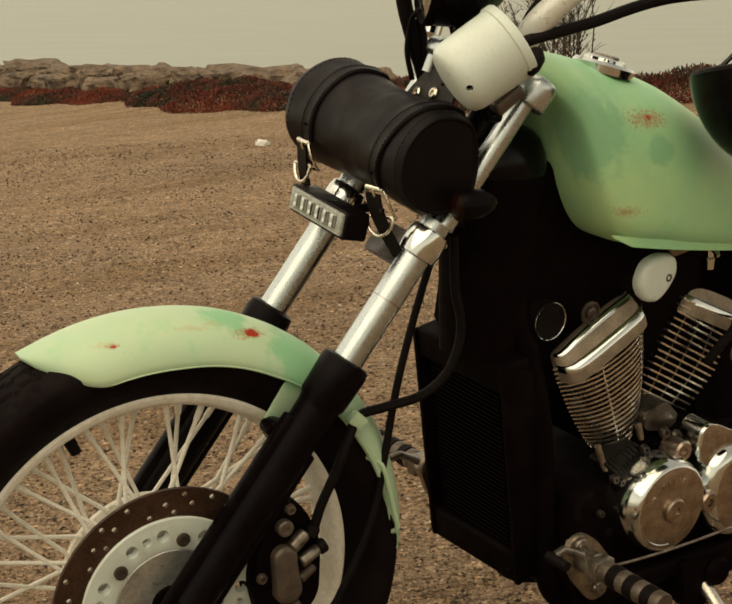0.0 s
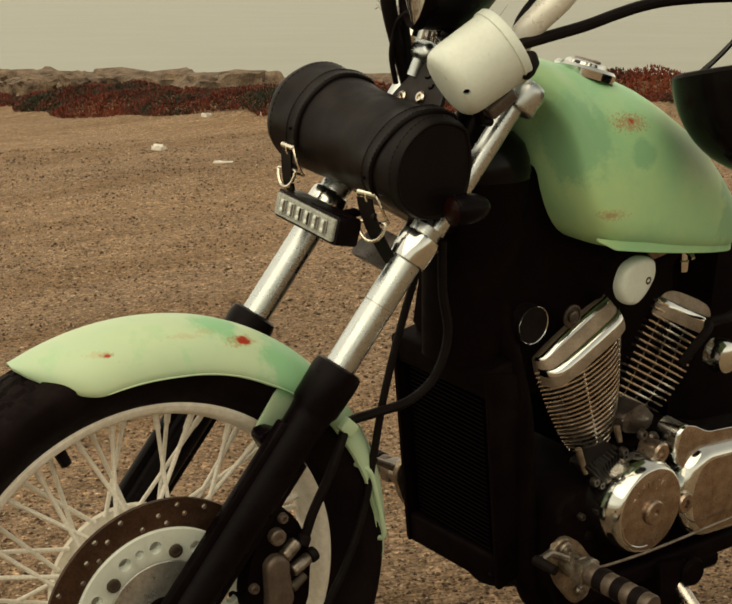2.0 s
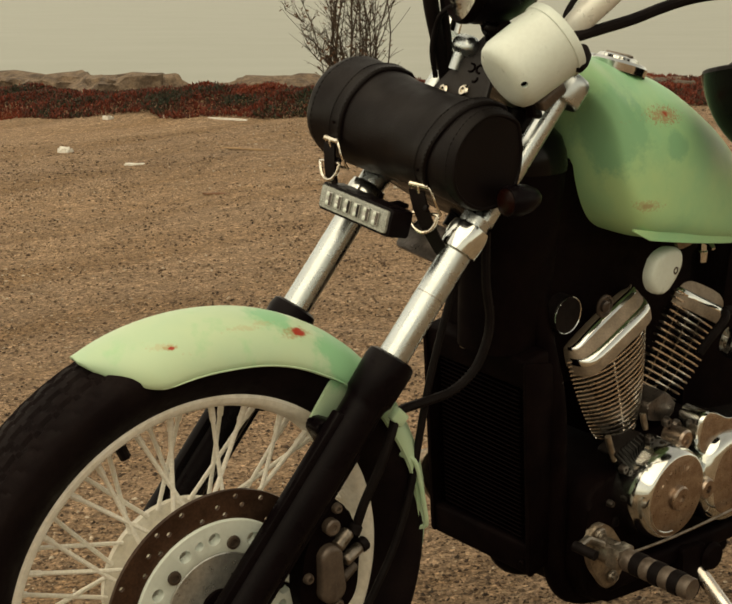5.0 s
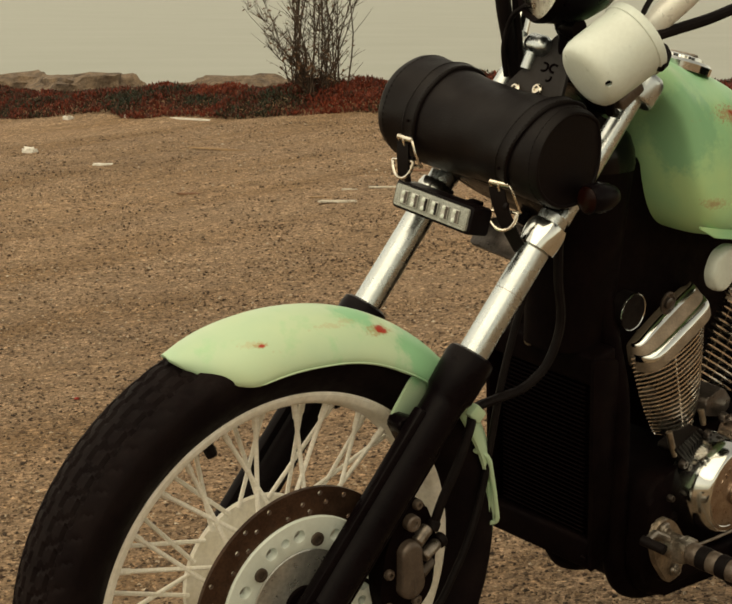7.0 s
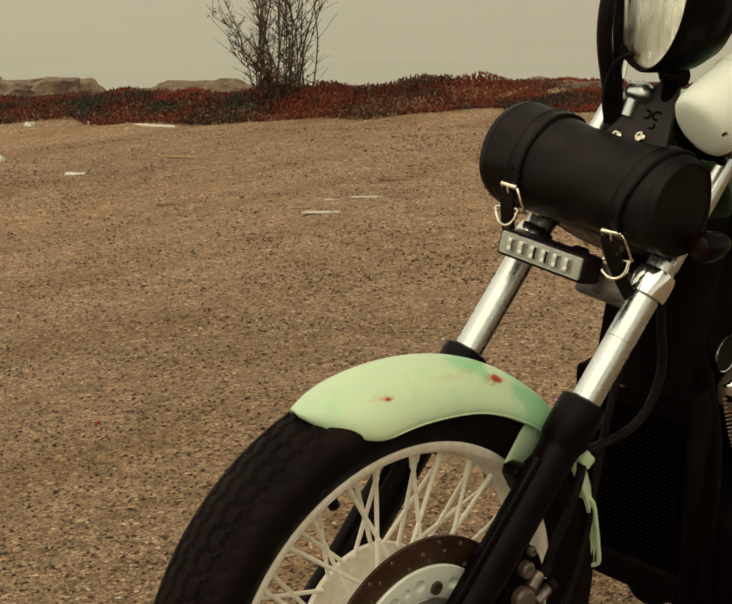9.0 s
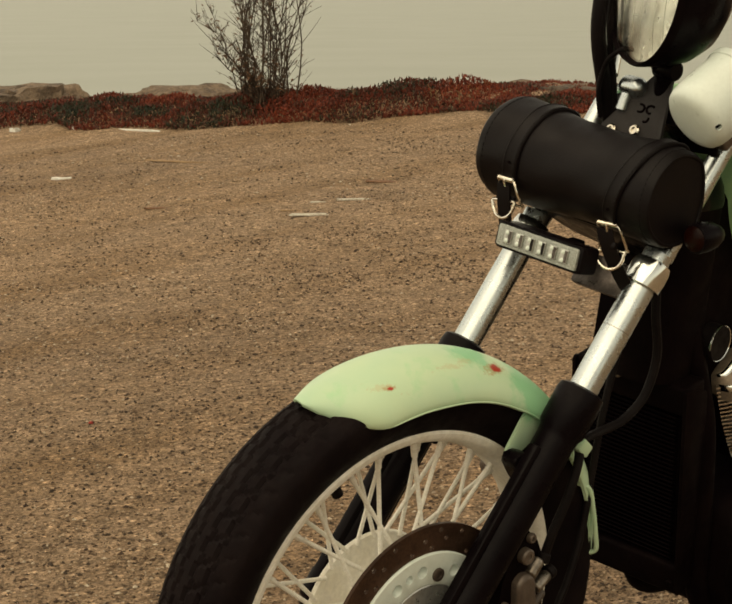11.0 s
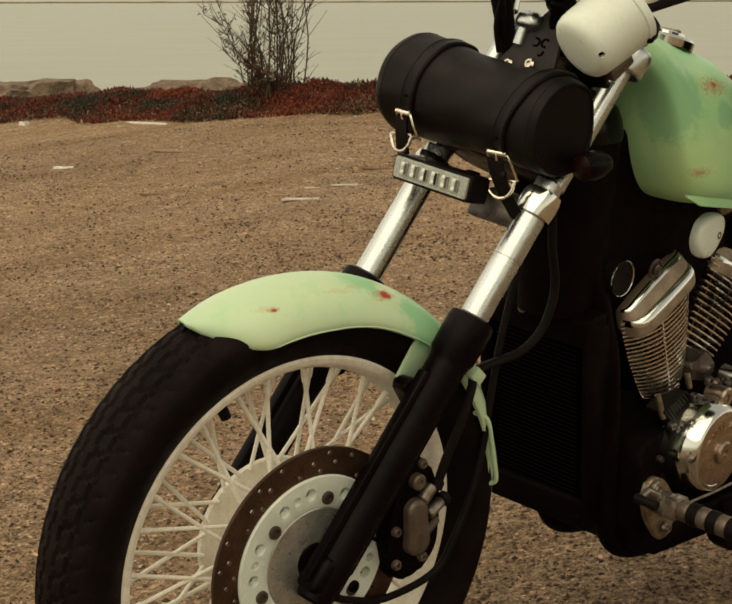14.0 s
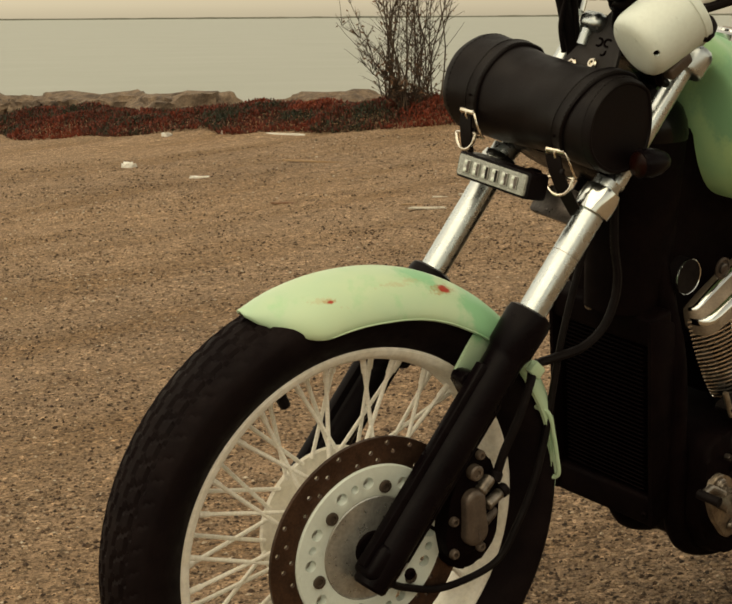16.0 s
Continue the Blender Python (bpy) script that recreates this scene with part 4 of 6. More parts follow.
p = Vector((0.350, 0, 0.42))
sweep(bm, [p, p + FORK_DIR * 0.205], 0.014, 20)
part("steering_stem", bm, M_BLACK, bike, m=MS)


# ---------------------------------------------------------------- front fender
def fender():
    rings = []
    n, k = 84, 21
    outer, inner = [], []
    for i in range(n + 1):
        u = i / n
        th = radians(119.3 - 118.3 * u)
        tip = min(1.0, u / 0.12)
        tip = math.sin(tip * math.pi / 2) ** 0.88
        tail = min(1.0, (1 - u) / 0.20)
        crown = 0.3490 - 0.004 * max(0, (u - 0.35) / 0.65) + 0.004 * math.cos(u * math.pi) - 0.0055 * max(0, 1 - u / 0.55) * tip + 0.0030 * (1 - tip)
        hw = 0.009 + 0.058 * tip - 0.012 * (1 - tail) - 0.008 * max(0, (u - 0.5) * 2)
        drop = 0.005 + 0.0465 * tip ** 0.85 * (1 - 0.12 * math.sin(min(1, max(0, (u - 0.25) / 0.45)) * math.pi)) - 0.022 * max(0, (u - 0.45) / 0.55)
        row_o, row_i = [], []
        for j in range(k):
            a = (j / (k - 1) * 2 - 1) * math.pi / 2
            r = crown - drop * (1 - math.cos(a)) ** 0.95
            h = hw * math.sin(a)
            row_o.append(Vector((r * math.cos(th), h, r * math.sin(th))))
            ri = crown - 0.0032 - (drop - 0.001) * (1 - math.cos(a)) ** 0.95
            hi = (hw - 0.0028) * math.sin(a)
            row_i.append(Vector((ri * math.cos(th), hi, ri * math.sin(th))))
        rings.append(row_o + row_i[::-1])
    bm = bmesh.new()
    loft(bm, rings)
    f = part("front_fender", bm, M_FENDER, bike, "mint green front fender with rust spots", m=MS, angle=60)
    # rolled lower edge
    for pick in (0, k - 1):
        bm = bmesh.new()
        line = [r[pick] for r in rings[8:-1:2]]
        sweep(bm, line, [0.0003, 0.0006, 0.0009] + [0.0011] * (len(line) - 4) + [0.0006], 6)
        part("rolled_edge", bm, M_FENDER, f)
    # strut plates down to the fork legs
    for side in (-1, 1):
        bm = bmesh.new()
        shape = rounded([(0.112, 0.216), (0.130, 0.208), (0.178, 0.240), (0.182, 0.252), (0.152, 0.274), (0.138, 0.262)], 0.006)
        m = Matrix(((1, 0, 0, 0), (0, 0, 1, 0.060 * side - 0.002), (0, 1, 0, 0), (0, 0, 0, 1)))
        prism(bm, shape, 0.004, m, 0.001)
        part("strut", bm, M_FENDER, f, "mint painted fender strut")
    # rear stay and hose guide on the left edge
    bm = bmesh.new()
    sweep(bm, curve_through([(0.262, -0.052, 0.150), (0.280, -0.062, 0.140), (0.292, -0.063, 0.110), (0.304, -0.062, 0.075), (0.312, -0.060, 0.048), (0.308, -0.050, 0.040)], 6), 0.0034, 8)
    part("stay", bm, M_FENDER, f, "bent mint painted wire stay")
    bm = bmesh.new()
    block(bm, (0.022, 0.012, 0.018), Matrix.Translation((0.226, -0.088, 0.216)) @ Matrix.Rotation(radians(40), 4, "Y"), 0.003)
    part("hose_clip", bm, M_FENDER, f, "mint painted hose clip")


fender()


# ---------------------------------------------------------------- brake caliper and hoses
def caliper():
    bm = bmesh.new()
    shape = rounded([(0.150, 0.085), (0.205, 0.100), (0.235, 0.045), (0.238, -0.030), (0.205, -0.070), (0.160, -0.060), (0.140, 0.0)], 0.018)
    prism(bm, shape, 0.038, Matrix(((1, 0, 0, 0), (0, 0, 1, -0.084), (0, 1, 0, 0), (0, 0, 0, 1))), 0.006, 3)
    cal = part("brake_caliper", bm, M_SOOT, bike, "grimy dark brake caliper", m=MS @ Matrix.Translation((-0.045, 0, 0.016)))
    m0 = MS
    bm = bmesh.new()
    pill = [(0.1310 + 0.0165 * math.cos(radians(a)), 0.0545 + 0.0165 * math.sin(radians(a))) for a in range(-10, 181, 15)]
    pill += [(0.1385 + 0.0185 * math.cos(radians(a)), 0.0110 + 0.0185 * math.sin(radians(a))) for a in range(170, 371, 15)]
    dome(bm, pill, [(0.082, 1.0), (0.1060, 1.0), (0.1090, 0.97), (0.1112, 0.90), (0.1120, 0.80), (0.1122, 0.3)], Matrix(((1, 0, 0, 0), (0, 0, -1, 0), (0, 1, 0, 0), (0, 0, 0, 1))))
    part("piston_cover", bm, M_CALIPER, cal, "grey-brown painted piston housing", m=m0)
    for i in range(4):
        bm = bmesh.new()
        block(bm, (0.0018, 0.0012, 0.0050), Matrix.Translation((0.1380 + 0.0012 * i, -0.1125, 0.0215 - 0.0062 * i)) @ Matrix.Rotation(radians(10), 4, "Y"), 0.0003, 1)
        part("cast_mark", bm, M_CALIPER, cal, m=m0)
    for p, q, r, mat in (((0.1290, -0.092, 0.0945), (0.1290, -0.1105, 0.0945), 0.0105, M_CALIPER), ((0.1400, -0.1030, 0.0650), (0.1610, -0.0960, 0.0790), 0.0090, M_ALLOY), ((0.1540, -0.1030, 0.0445), (0.1800, -0.0970, 0.0565), 0.0078, M_ALLOY),
                         ((0.1560, -0.1000, 0.0200), (0.1760, -0.0950, 0.0330), 0.0070, M_BRONZE), ((0.1800, -0.0970, 0.0565), (0.1900, -0.0960, 0.0610), 0.0095, M_RUBBER), ((0.1690, -0.0960, 0.0740), (0.1740, -0.0950, 0.0860), 0.0085, M_RUBBER)):
        bm = bmesh.new()
        p, q = Vector(p), Vector(q)
        lathe(bm, [(0.0, 0.0), (r * 0.8, 0.0), (r, 0.0015), (r, (q - p).length - 0.002), (r * 0.82, (q - p).length), (r * 0.45, (q - p).length), (r * 0.40, (q - p).length - 0.002), (0.0, (q - p).length - 0.002)], 18, along(p, q))
        part("fitting", bm, mat, cal, "dull metal caliper fitting", m=m0)
    bm = bmesh.new()
    prism(bm, rounded([(0.098, 0.060), (0.112, 0.108), (0.136, 0.126), (0.150, 0.112), (0.134, 0.086), (0.150, 0.060), (0.166, 0.048), (0.160, 0.0), (0.150, -0.020), (0.112, -0.030), (0.096, 0.0)], 0.010), 0.016, Matrix(((1, 0, 0, 0), (0, 0, 1, -0.099), (0, 1, 0, 0), (0, 0, 0, 1))), 0.003)
    part("caliper_bracket", bm, M_SOOT, cal, "sooty caliper bracket", m=m0)
    for at in ((0.1361, -0.100, 0.1167), (0.104, -0.100, 0.030), (0.1515, -0.101, -0.012), (0.1100, -0.100, -0.016)):
        bolt(cal, at, (0, -1, 0), 0.0068, 0.007, M_CALIPER, m=m0)


caliper()


def hose(name, pts, r, label, m=MS, material=None, parent=None, k=8, n=10):
    bm = bmesh.new()
    sweep(bm, curve_through(pts, k), r, n)
    return part(name, bm, material or M_RUBBER, parent or bike, label, m=m)


hose("brake_hose", [(0.1735, -0.095, 0.083), (0.180, -0.098, 0.115), (0.196, -0.100, 0.158), (0.214, -0.094, 0.200), (0.236, -0.075, 0.216), (0.280, -0.062, 0.218), (0.328, -0.06, 0.226), (0.362, -0.06, 0.25), (0.377, -0.06, 0.285), (0.378, -0.06, 0.32), (0.365, -0.06, 0.366), (0.36, -0.055, 0.43)], 0.0062, "black rubber brake hose")
hose("speedometer_cable", [(0.015, -0.100, -0.040), (0.050, -0.085, -0.058), (0.120, -0.075, -0.076), (0.203, -0.075, -0.056), (0.238, -0.073, -0.005), (0.262, -0.068, 0.046), (0.278, -0.062, 0.098), (0.288, -0.056, 0.16), (0.30, -0.05, 0.24), (0.32, -0.045, 0.33), (0.345, -0.04, 0.42)], 0.0050, "black speedometer cable sagging behind the wheel")


# ---------------------------------------------------------------- headlight, gauge, indicator, bars
def headlight():
    c = Vector((0.338, 0.000, 0.780))
    m = Matrix.Translation(c) @ Matrix.Rotation(radians(-23), 4, "Z") @ Matrix.Rotation(radians(3), 4, "Y") @ Matrix.Rotation(radians(-90), 4, "Y") @ Matrix.Scale(1.33, 4)
    bm = bmesh.new()
    lathe(bm, [(0.0725, -0.006), (0.0735, 0.0), (0.0745, -0.006), (0.0735, -0.020), (0.068, -0.038), (0.057, -0.054), (0.040, -0.066), (0.020, -0.072), (0.0, -0.073)], 56, m)
    h = part("headlight", bm, M_BLACK, bike, "round headlight in a gloss black shell", m=MS)
    bm = bmesh.new()
    lathe(bm, [(0.0715, -0.002), (0.0752, 0.000), (0.0756, 0.005), (0.0735, 0.009), (0.0710, 0.005)], 56, m, closed=True)
    part("bezel", bm, M_SOOT, h, "thin dark headlight bezel")
    bm = bmesh.new()
    lathe(bm, [(0.0720, -0.002), (0.064, -0.022), (0.046, -0.040), (0.020, -0.050), (0.0, -0.051)], 48, m)
    part("reflector", bm, M_REFLECTOR, h, "silvered headlight reflector")
    bm = bmesh.new()
    lathe(bm, [(0.0, 0.017), (0.030, 0.0155), (0.055, 0.011), (0.0725, 0.005), (0.0725, 0.002), (0.055, 0.008), (0.030, 0.0125), (0.0, 0.014)], 48, m)
    part("lens", bm, M_GLASS, h, "fluted clear headlight glass").visible_shadow = False
    for i in range(-3, 4):
        bm = bmesh.new()
        x = 0.0185 * i + 0.003 * (i % 2)
        reach = math.sqrt(0.069 ** 2 - x * x)
        sweep(bm, [m @ Vector((v * reach, x, 0.0135 - 0.0085 * (x * x + v * v * reach * reach) / 0.069 ** 2)) for v in np.linspace(-1, 1, 9)], 0.0007, 6)
        part("flute", bm, M_GLASS, h, "moulded rib of the headlight glass").visible_shadow = False
    # mounting post
    bm = bmesh.new()
    sweep(bm, [(0.384, -0.004, 0.640), (0.378, -0.006, 0.668), (0.366, 0.000, 0.692)], [0.012, 0.012, 0.012], 16)
    lathe(bm, [(0.0, -0.016), (0.012, -0.016), (0.0145, -0.012), (0.0145, 0.012), (0.012, 0.016), (0.0, 0.016)], 24, Matrix.Translation((0.3755, -0.012, 0.6775)) @ Matrix.Rotation(radians(90), 4, "X"))
    part("lamp_mount", bm, M_BLACK, h)
    return h


lamp = headlight()

# bracket plate between the yokes with three bolts and a cut emblem
bm = bmesh.new()
p0, p1 = Vector((0.338, 0.010, 0.560)), Vector((0.384, 0.010, 0.672))
up = (p1 - p0).normalized()
right = Vector((0, 1, 0))
nrm = right.cross(up).normalized()
mp = Matrix((( right.x, up.x, nrm.x, p0.x), (right.y, up.y, nrm.y, p0.y), (right.z, up.z, nrm.z, p0.z), (0, 0, 0, 1)))
prism(bm, rounded([(-0.052, 0.0), (0.066, 0.0), (0.058, 0.030), (0.000, 0.118), (-0.026, 0.122), (-0.046, 0.035)], 0.010), 0.005, mp, 0.001)
plate = part("bracket_plate", bm, M_PLATE, bike, "black triangular bracket plate with a cut emblem", m=MS)
face = -1 if (mp.to_3x3() @ Vector((0, 0, 1))).x > 0 else 1
for a, b in ((0.034, 0.031), (-0.003, 0.038), (-0.030, 0.022)):
    p = mp @ Vector((a, b, 0.0025 + 0.003 * face))
    bolt(plate, p, nrm * face, 0.0080, 0.0045, M_NICKEL)
bm = bmesh.new()
for a, b, r, a0, a1 in ((0.003, 0.068, 0.0065, 70, 290), (-0.014, 0.069, 0.0065, -110, 130), (-0.011, 0.056, 0.005, 150, 290)):
    sweep(bm, [mp @ Vector((a + r * math.cos(radians(a0 + (a1 - a0) * k / 10)), b + r * 0.8 * math.sin(radians(a0 + (a1 - a0) * k / 10)), 0.0025 + 0.0030 * face)) for k in range(11)], 0.0016, 6)
part("emblem", bm, M_SOOT, plate, "small cut-out emblem of curved bars")


def gauge_cup():
    base, top = Vector((0.2925, -0.1285, 0.6365)), Vector((0.3635, -0.1398, 0.6885))
    m = along(base, top)
    ln = (top - base).length
    bm = bmesh.new()
    lathe(bm, [(0.0, -0.002), (0.027, -0.0012), (0.0370, 0.0012), (0.0420, 0.0058), (0.0446, 0.0135), (0.0454, 0.024), (0.0464, ln - 0.014), (0.0470, ln - 0.012), (0.0486, ln - 0.011), (0.0486, ln - 0.002), (0.0472, ln), (0.0430, ln), (0.0420, ln - 0.004)], 56, m)
    cut = bmesh.new()
    hole = m @ Vector((0, 0, 0.024))
    side = (Vector((0.2915, -0.1720, 0.6390)) - hole).normalized()
    sweep(cut, [hole + side * 0.020, hole + side * 0.07], 0.0042, 16)
    cup = part("gauge_cup", carve(bm, cut), M_WHITE, bike, "cream painted gauge housing cup", m=MS)
    # added black filler: paints the shade that the pale hole lacks
    bm = bmesh.new()
    sweep(bm, [hole + side * 0.026, hole + side * 0.0385], 0.0041, 14)
    part("hole_shade", bm, M_SOOT, cup, "dark filler that stands in for the shade deep in the hole")
    bm = bmesh.new()
    lathe(bm, [(0.0, ln - 0.006), (0.0445, ln - 0.006), (0.0445, ln - 0.003), (0.0, ln - 0.003)], 40, m)
    part("dial", bm, M_SOOT, cup, "dark gauge face")
    bm = bmesh.new()
    block(bm, (0.042, 0.020, 0.018), Matrix.Translation((0.372, -0.126, 0.616)) @ Matrix.Rotation(radians(-38), 4, "Y"), 0.005, 3)
    part("cup_bracket", bm, M_CALIPER, cup, "weathered metal gauge bracket")
    bm = bmesh.new()
    sweep(bm, [(0.335, -0.134, 0.612), (0.345, -0.128, 0.596), (0.372, -0.110, 0.590)], 0.006, 10)
    part("bracket_arm", bm, M_SOOT, cup, "dark bracket arm")
    bm = bmesh.new()
    sweep(bm, [(0.384, -0.158, 0.676), (0.380, -0.166, 0.671), (0.372, -0.171, 0.6635), (0.366, -0.1735, 0.659), (0.363, -0.174, 0.6565)], [0.009, 0.0105, 0.0105, 0.0088, 0.004], 16)
    part("cup_knob", bm, M_RUBBER, cup, "black rubber knob")


gauge_cup()


def indicator():
    c = Vector((0.325, -0.152, 0.498))
    m = Matrix.Translation(c) @ Matrix.Rotation(radians(-4), 4, "Y") @ Matrix.Rotation(radians(90), 4, "Y") @ Matrix.Scale(0.78, 4)
    bm = bmesh.new()
    lathe(bm, [(0.0225, -0.030), (0.0245, -0.024), (0.0245, -0.006), (0.0215, 0.012), (0.0140, 0.028), (0.0060, 0.036), (0.0, 0.037)], 36, m)
    ob = part("indicator", bm, M_BLACK, bike, "black bullet indicator lamp", m=MS)
    bm = bmesh.new()
    lathe(bm, [(0.0, -0.037), (0.010, -0.036), (0.018, -0.033), (0.0222, -0.028), (0.0222, -0.026)], 32, m)
    part("indicator_lens", bm, M_AMBER, ob, "dark amber indicator lens")
    bm = bmesh.new()
    sweep(bm, [c + Vector((0.006, 0.01, -0.004)), fork_at(0.49, -0.10)], 0.0085, 12)
    part("indicator_stem", bm, M_BLACK, ob)


indicator()

hose("handlebar", [(0.385, -0.112, 0.660), (0.400, -0.130, 0.703), (0.4248, -0.150, 0.741), (0.455, -0.165, 0.785), (0.53, -0.205, 0.820), (0.62, -0.245, 0.800)], 0.0160, "pale satin handlebar", material=M_BAR, n=18)
hose("handlebar", [(0.395, 0.100, 0.650), (0.43, 0.125, 0.72), (0.48, 0.155, 0.80), (0.55, 0.20, 0.82), (0.64, 0.245, 0.80)], 0.0115, "pale chromed handlebar", material=M_CHROME, n=18)
hose("grip", [(0.60, -0.238, 0.804), (0.66, -0.262, 0.788), (0.74, -0.290, 0.770)], 0.0165, "brown rubber handlebar grip", material=M_BRONZE, n=18)
hose("clutch_cable", [(0.362, -0.138, 0.680), (0.3825, -0.140, 0.6865), (0.426, -0.145, 0.6984), (0.468, -0.150, 0.7100), (0.507, -0.155, 0.7239), (0.5446, -0.160, 0.7352), (0.580, -0.170, 0.743), (0.635, -0.190, 0.750), (0.70, -0.22, 0.755)], 0.0070, "black sheathed clutch cable")
hose("throttle_cable", [(0.385, -0.12, 0.690), (0.41, -0.10, 0.715), (0.45, -0.09, 0.745), (0.52, -0.10, 0.79)], 0.0036, "thin black cable")
hose("wiring_loom", [(0.338, 0.078, 0.800), (0.331, 0.075, 0.739), (0.337, 0.075, 0.698), (0.354, 0.075, 0.652), (0.374, 0.075, 0.605), (0.384, 0.070, 0.560), (0.39, 0.06, 0.50)], 0.0100, "thick black wiring loom", n=12)
hose("brake_line", [(0.356, 0.078, 0.770), (0.352, 0.074, 0.73), (0.356, 0.070, 0.69), (0.366, 0.068, 0.65), (0.376, 0.066, 0.60)], 0.0050, "black brake line")
hose("lamp_wire", [(0.352, 0.010, 0.695), (0.3427, 0.030, 0.6973), (0.340, 0.052, 0.684), (0.3436, 0.066, 0.666), (0.3457, 0.072, 0.635), (0.356, 0.072, 0.60)], 0.0035, "thin black lamp wire")
# chrome clamp on the right-hand riser
bm = bmesh.new()
block(bm, (0.028, 0.040, 0.026), Matrix.Translation((0.372, 0.036, 0.646)) @ Matrix.Rotation(radians(33), 4, "Y"), 0.0115, 5)
sweep(bm, [(0.367, 0.042, 0.636), (0.361, 0.042, 0.615)], 0.0085, 14)
part("riser_clamp", bm, M_STANCHION, bike, "chrome riser clamp", m=MS)


# ---------------------------------------------------------------- tank
def tank():
    yc = -0.012
    stations = [(0.000, 0.024, 0.640, 0.606), (0.008, 0.052, 0.650, 0.612), (0.026, 0.082, 0.652, 0.603), (0.052, 0.105, 0.650, 0.563), (0.084, 0.119, 0.644, 0.480), (0.114, 0.126, 0.637, 0.433), (0.148, 0.130, 0.628, 0.412),
                (0.195, 0.131, 0.617, 0.405), (0.25, 0.128, 0.597, 0.395), (0.33, 0.116, 0.554, 0.384), (0.38, 0.103, 0.516, 0.378), (0.42, 0.088, 0.478, 0.376), (0.448, 0.064, 0.444, 0.381), (0.464, 0.028, 0.416, 0.392)]
    dense = np.linspace(0.0, 0.464, 46)
    cols = []
    for c in (1, 2, 3):
        pts = curve_through([(s[0], 0, s[c]) for s in stations], 10)
        cols.append(np.interp(dense, [p.x for p in pts], [p.z for p in pts]))
    n = 56
    rings, seam = [], []
    for x, w, top, low in zip(dense, *cols):
        mid = low + (top - low) * 0.34
        ring = []
        for j in range(n):
            a = math.tau * j / n
            c, s = math.cos(a), math.sin(a)
            pw = 2 / 2.15 if s > 0 else 2 / 4.6
            yy = w * math.copysign(abs(c) ** pw, c)
            zz = mid + ((top - mid) if s > 0 else (mid - low)) * math.copysign(abs(s) ** (2 / 2.15 if s > 0 else 2 / 4.0), s)
            ring.append(Vector((x, yc + yy, zz)))
        rings.append(ring)
        seam.append((x, w, low))
    bm = bmesh.new()
    loft(bm, rings)
    t = part("fuel_tank", bm, M_TANK, bike, "mint green teardrop fuel tank, rust-spotted", m=MB, angle=60)
    for side in (-1, 1):
        bm = bmesh.new()
        rows = []
        run = seam[11:-1]
        for i, (x, w, low) in enumerate(run):
            foot = 0.4215 - 0.147 * (x - 0.10)
            y, deep = yc + side * w * 0.90, 0.0125 * min(1, (i + 1) / 4, (len(run) - i) / 3)
            rows.append([Vector((x, y + dy * side, foot + 0.0140 - dz)) for dy, dz in ((-0.0015, 0.0), (-0.0015, deep), (0.0015, deep + 0.0005), (0.0022, deep), (0.0020, 0.0))])
        loft(bm, rows)
        part("seam", bm, M_TANK, t, "folded lower seam of the tank")
    m = Matrix.Translation((0.152, yc - 0.020, 0.6195)) @ Matrix.Rotation(radians(14), 4, "Y")
    bm = bmesh.new()
    lathe(bm, [(0.0, 0.0), (0.040, 0.0), (0.041, 0.010), (0.037, 0.014), (0.028, 0.0145), (0.027, 0.018), (0.023, 0.020), (0.012, 0.0205), (0.0, 0.0205)], 48, m)
    cap = part("fuel_cap", bm, M_CHROME, t, "chrome fuel cap")
    bm = bmesh.new()
    block(bm, (0.010, 0.040, 0.005), m @ Matrix.Translation((0, 0, 0.0215)), 0.002)
    part("cap_flap", bm, M_ALLOY, cap)


tank()


# ---------------------------------------------------------------- frame and radiator
def tube(name, pts, r, label="", material=None, m=MB, n=16, k=6, parent=None):
    bm = bmesh.new()
    sweep(bm, curve_through(pts, k), r, n)
    return part(name, bm, material or M_BLACK, parent or bike, label, m=m)


for side in (-1, 1):
    y = -0.063 if side < 0 else 0.048
    tube("down_tube", [(0.012, y * 0.35, 0.42), (0.042, y * 0.55, 0.33), (0.060, y * 0.78, 0.255), (0.080, y, 0.17), (0.115, y, -0.01), (0.135, y, -0.085), (0.19, y, -0.122), (0.30, y, -0.130), (0.52, y, -0.120)], 0.0165, "black frame down tube", material=M_SOOT)
tube("backbone", [(-0.03, 0.0, 0.52), (0.08, 0, 0.49), (0.25, 0, 0.44), (0.48, 0, 0.38)], 0.028, "black frame backbone", n=20)
tube("head_tube", [(-0.062, 0.0, 0.44), (0.01, 0.0, 0.56)], 0.034, "black steering head tube", n=24)


def neck_ring(x, z, w, k):
    turns = [math.tau * j / 36 for j in range(36)]
    return [Vector((x + k * 0.066 * math.copysign(abs(math.cos(a)) ** 0.8, math.cos(a)), w * math.copysign(abs(math.sin(a)) ** 0.8, math.sin(a)), z)) for a in turns]


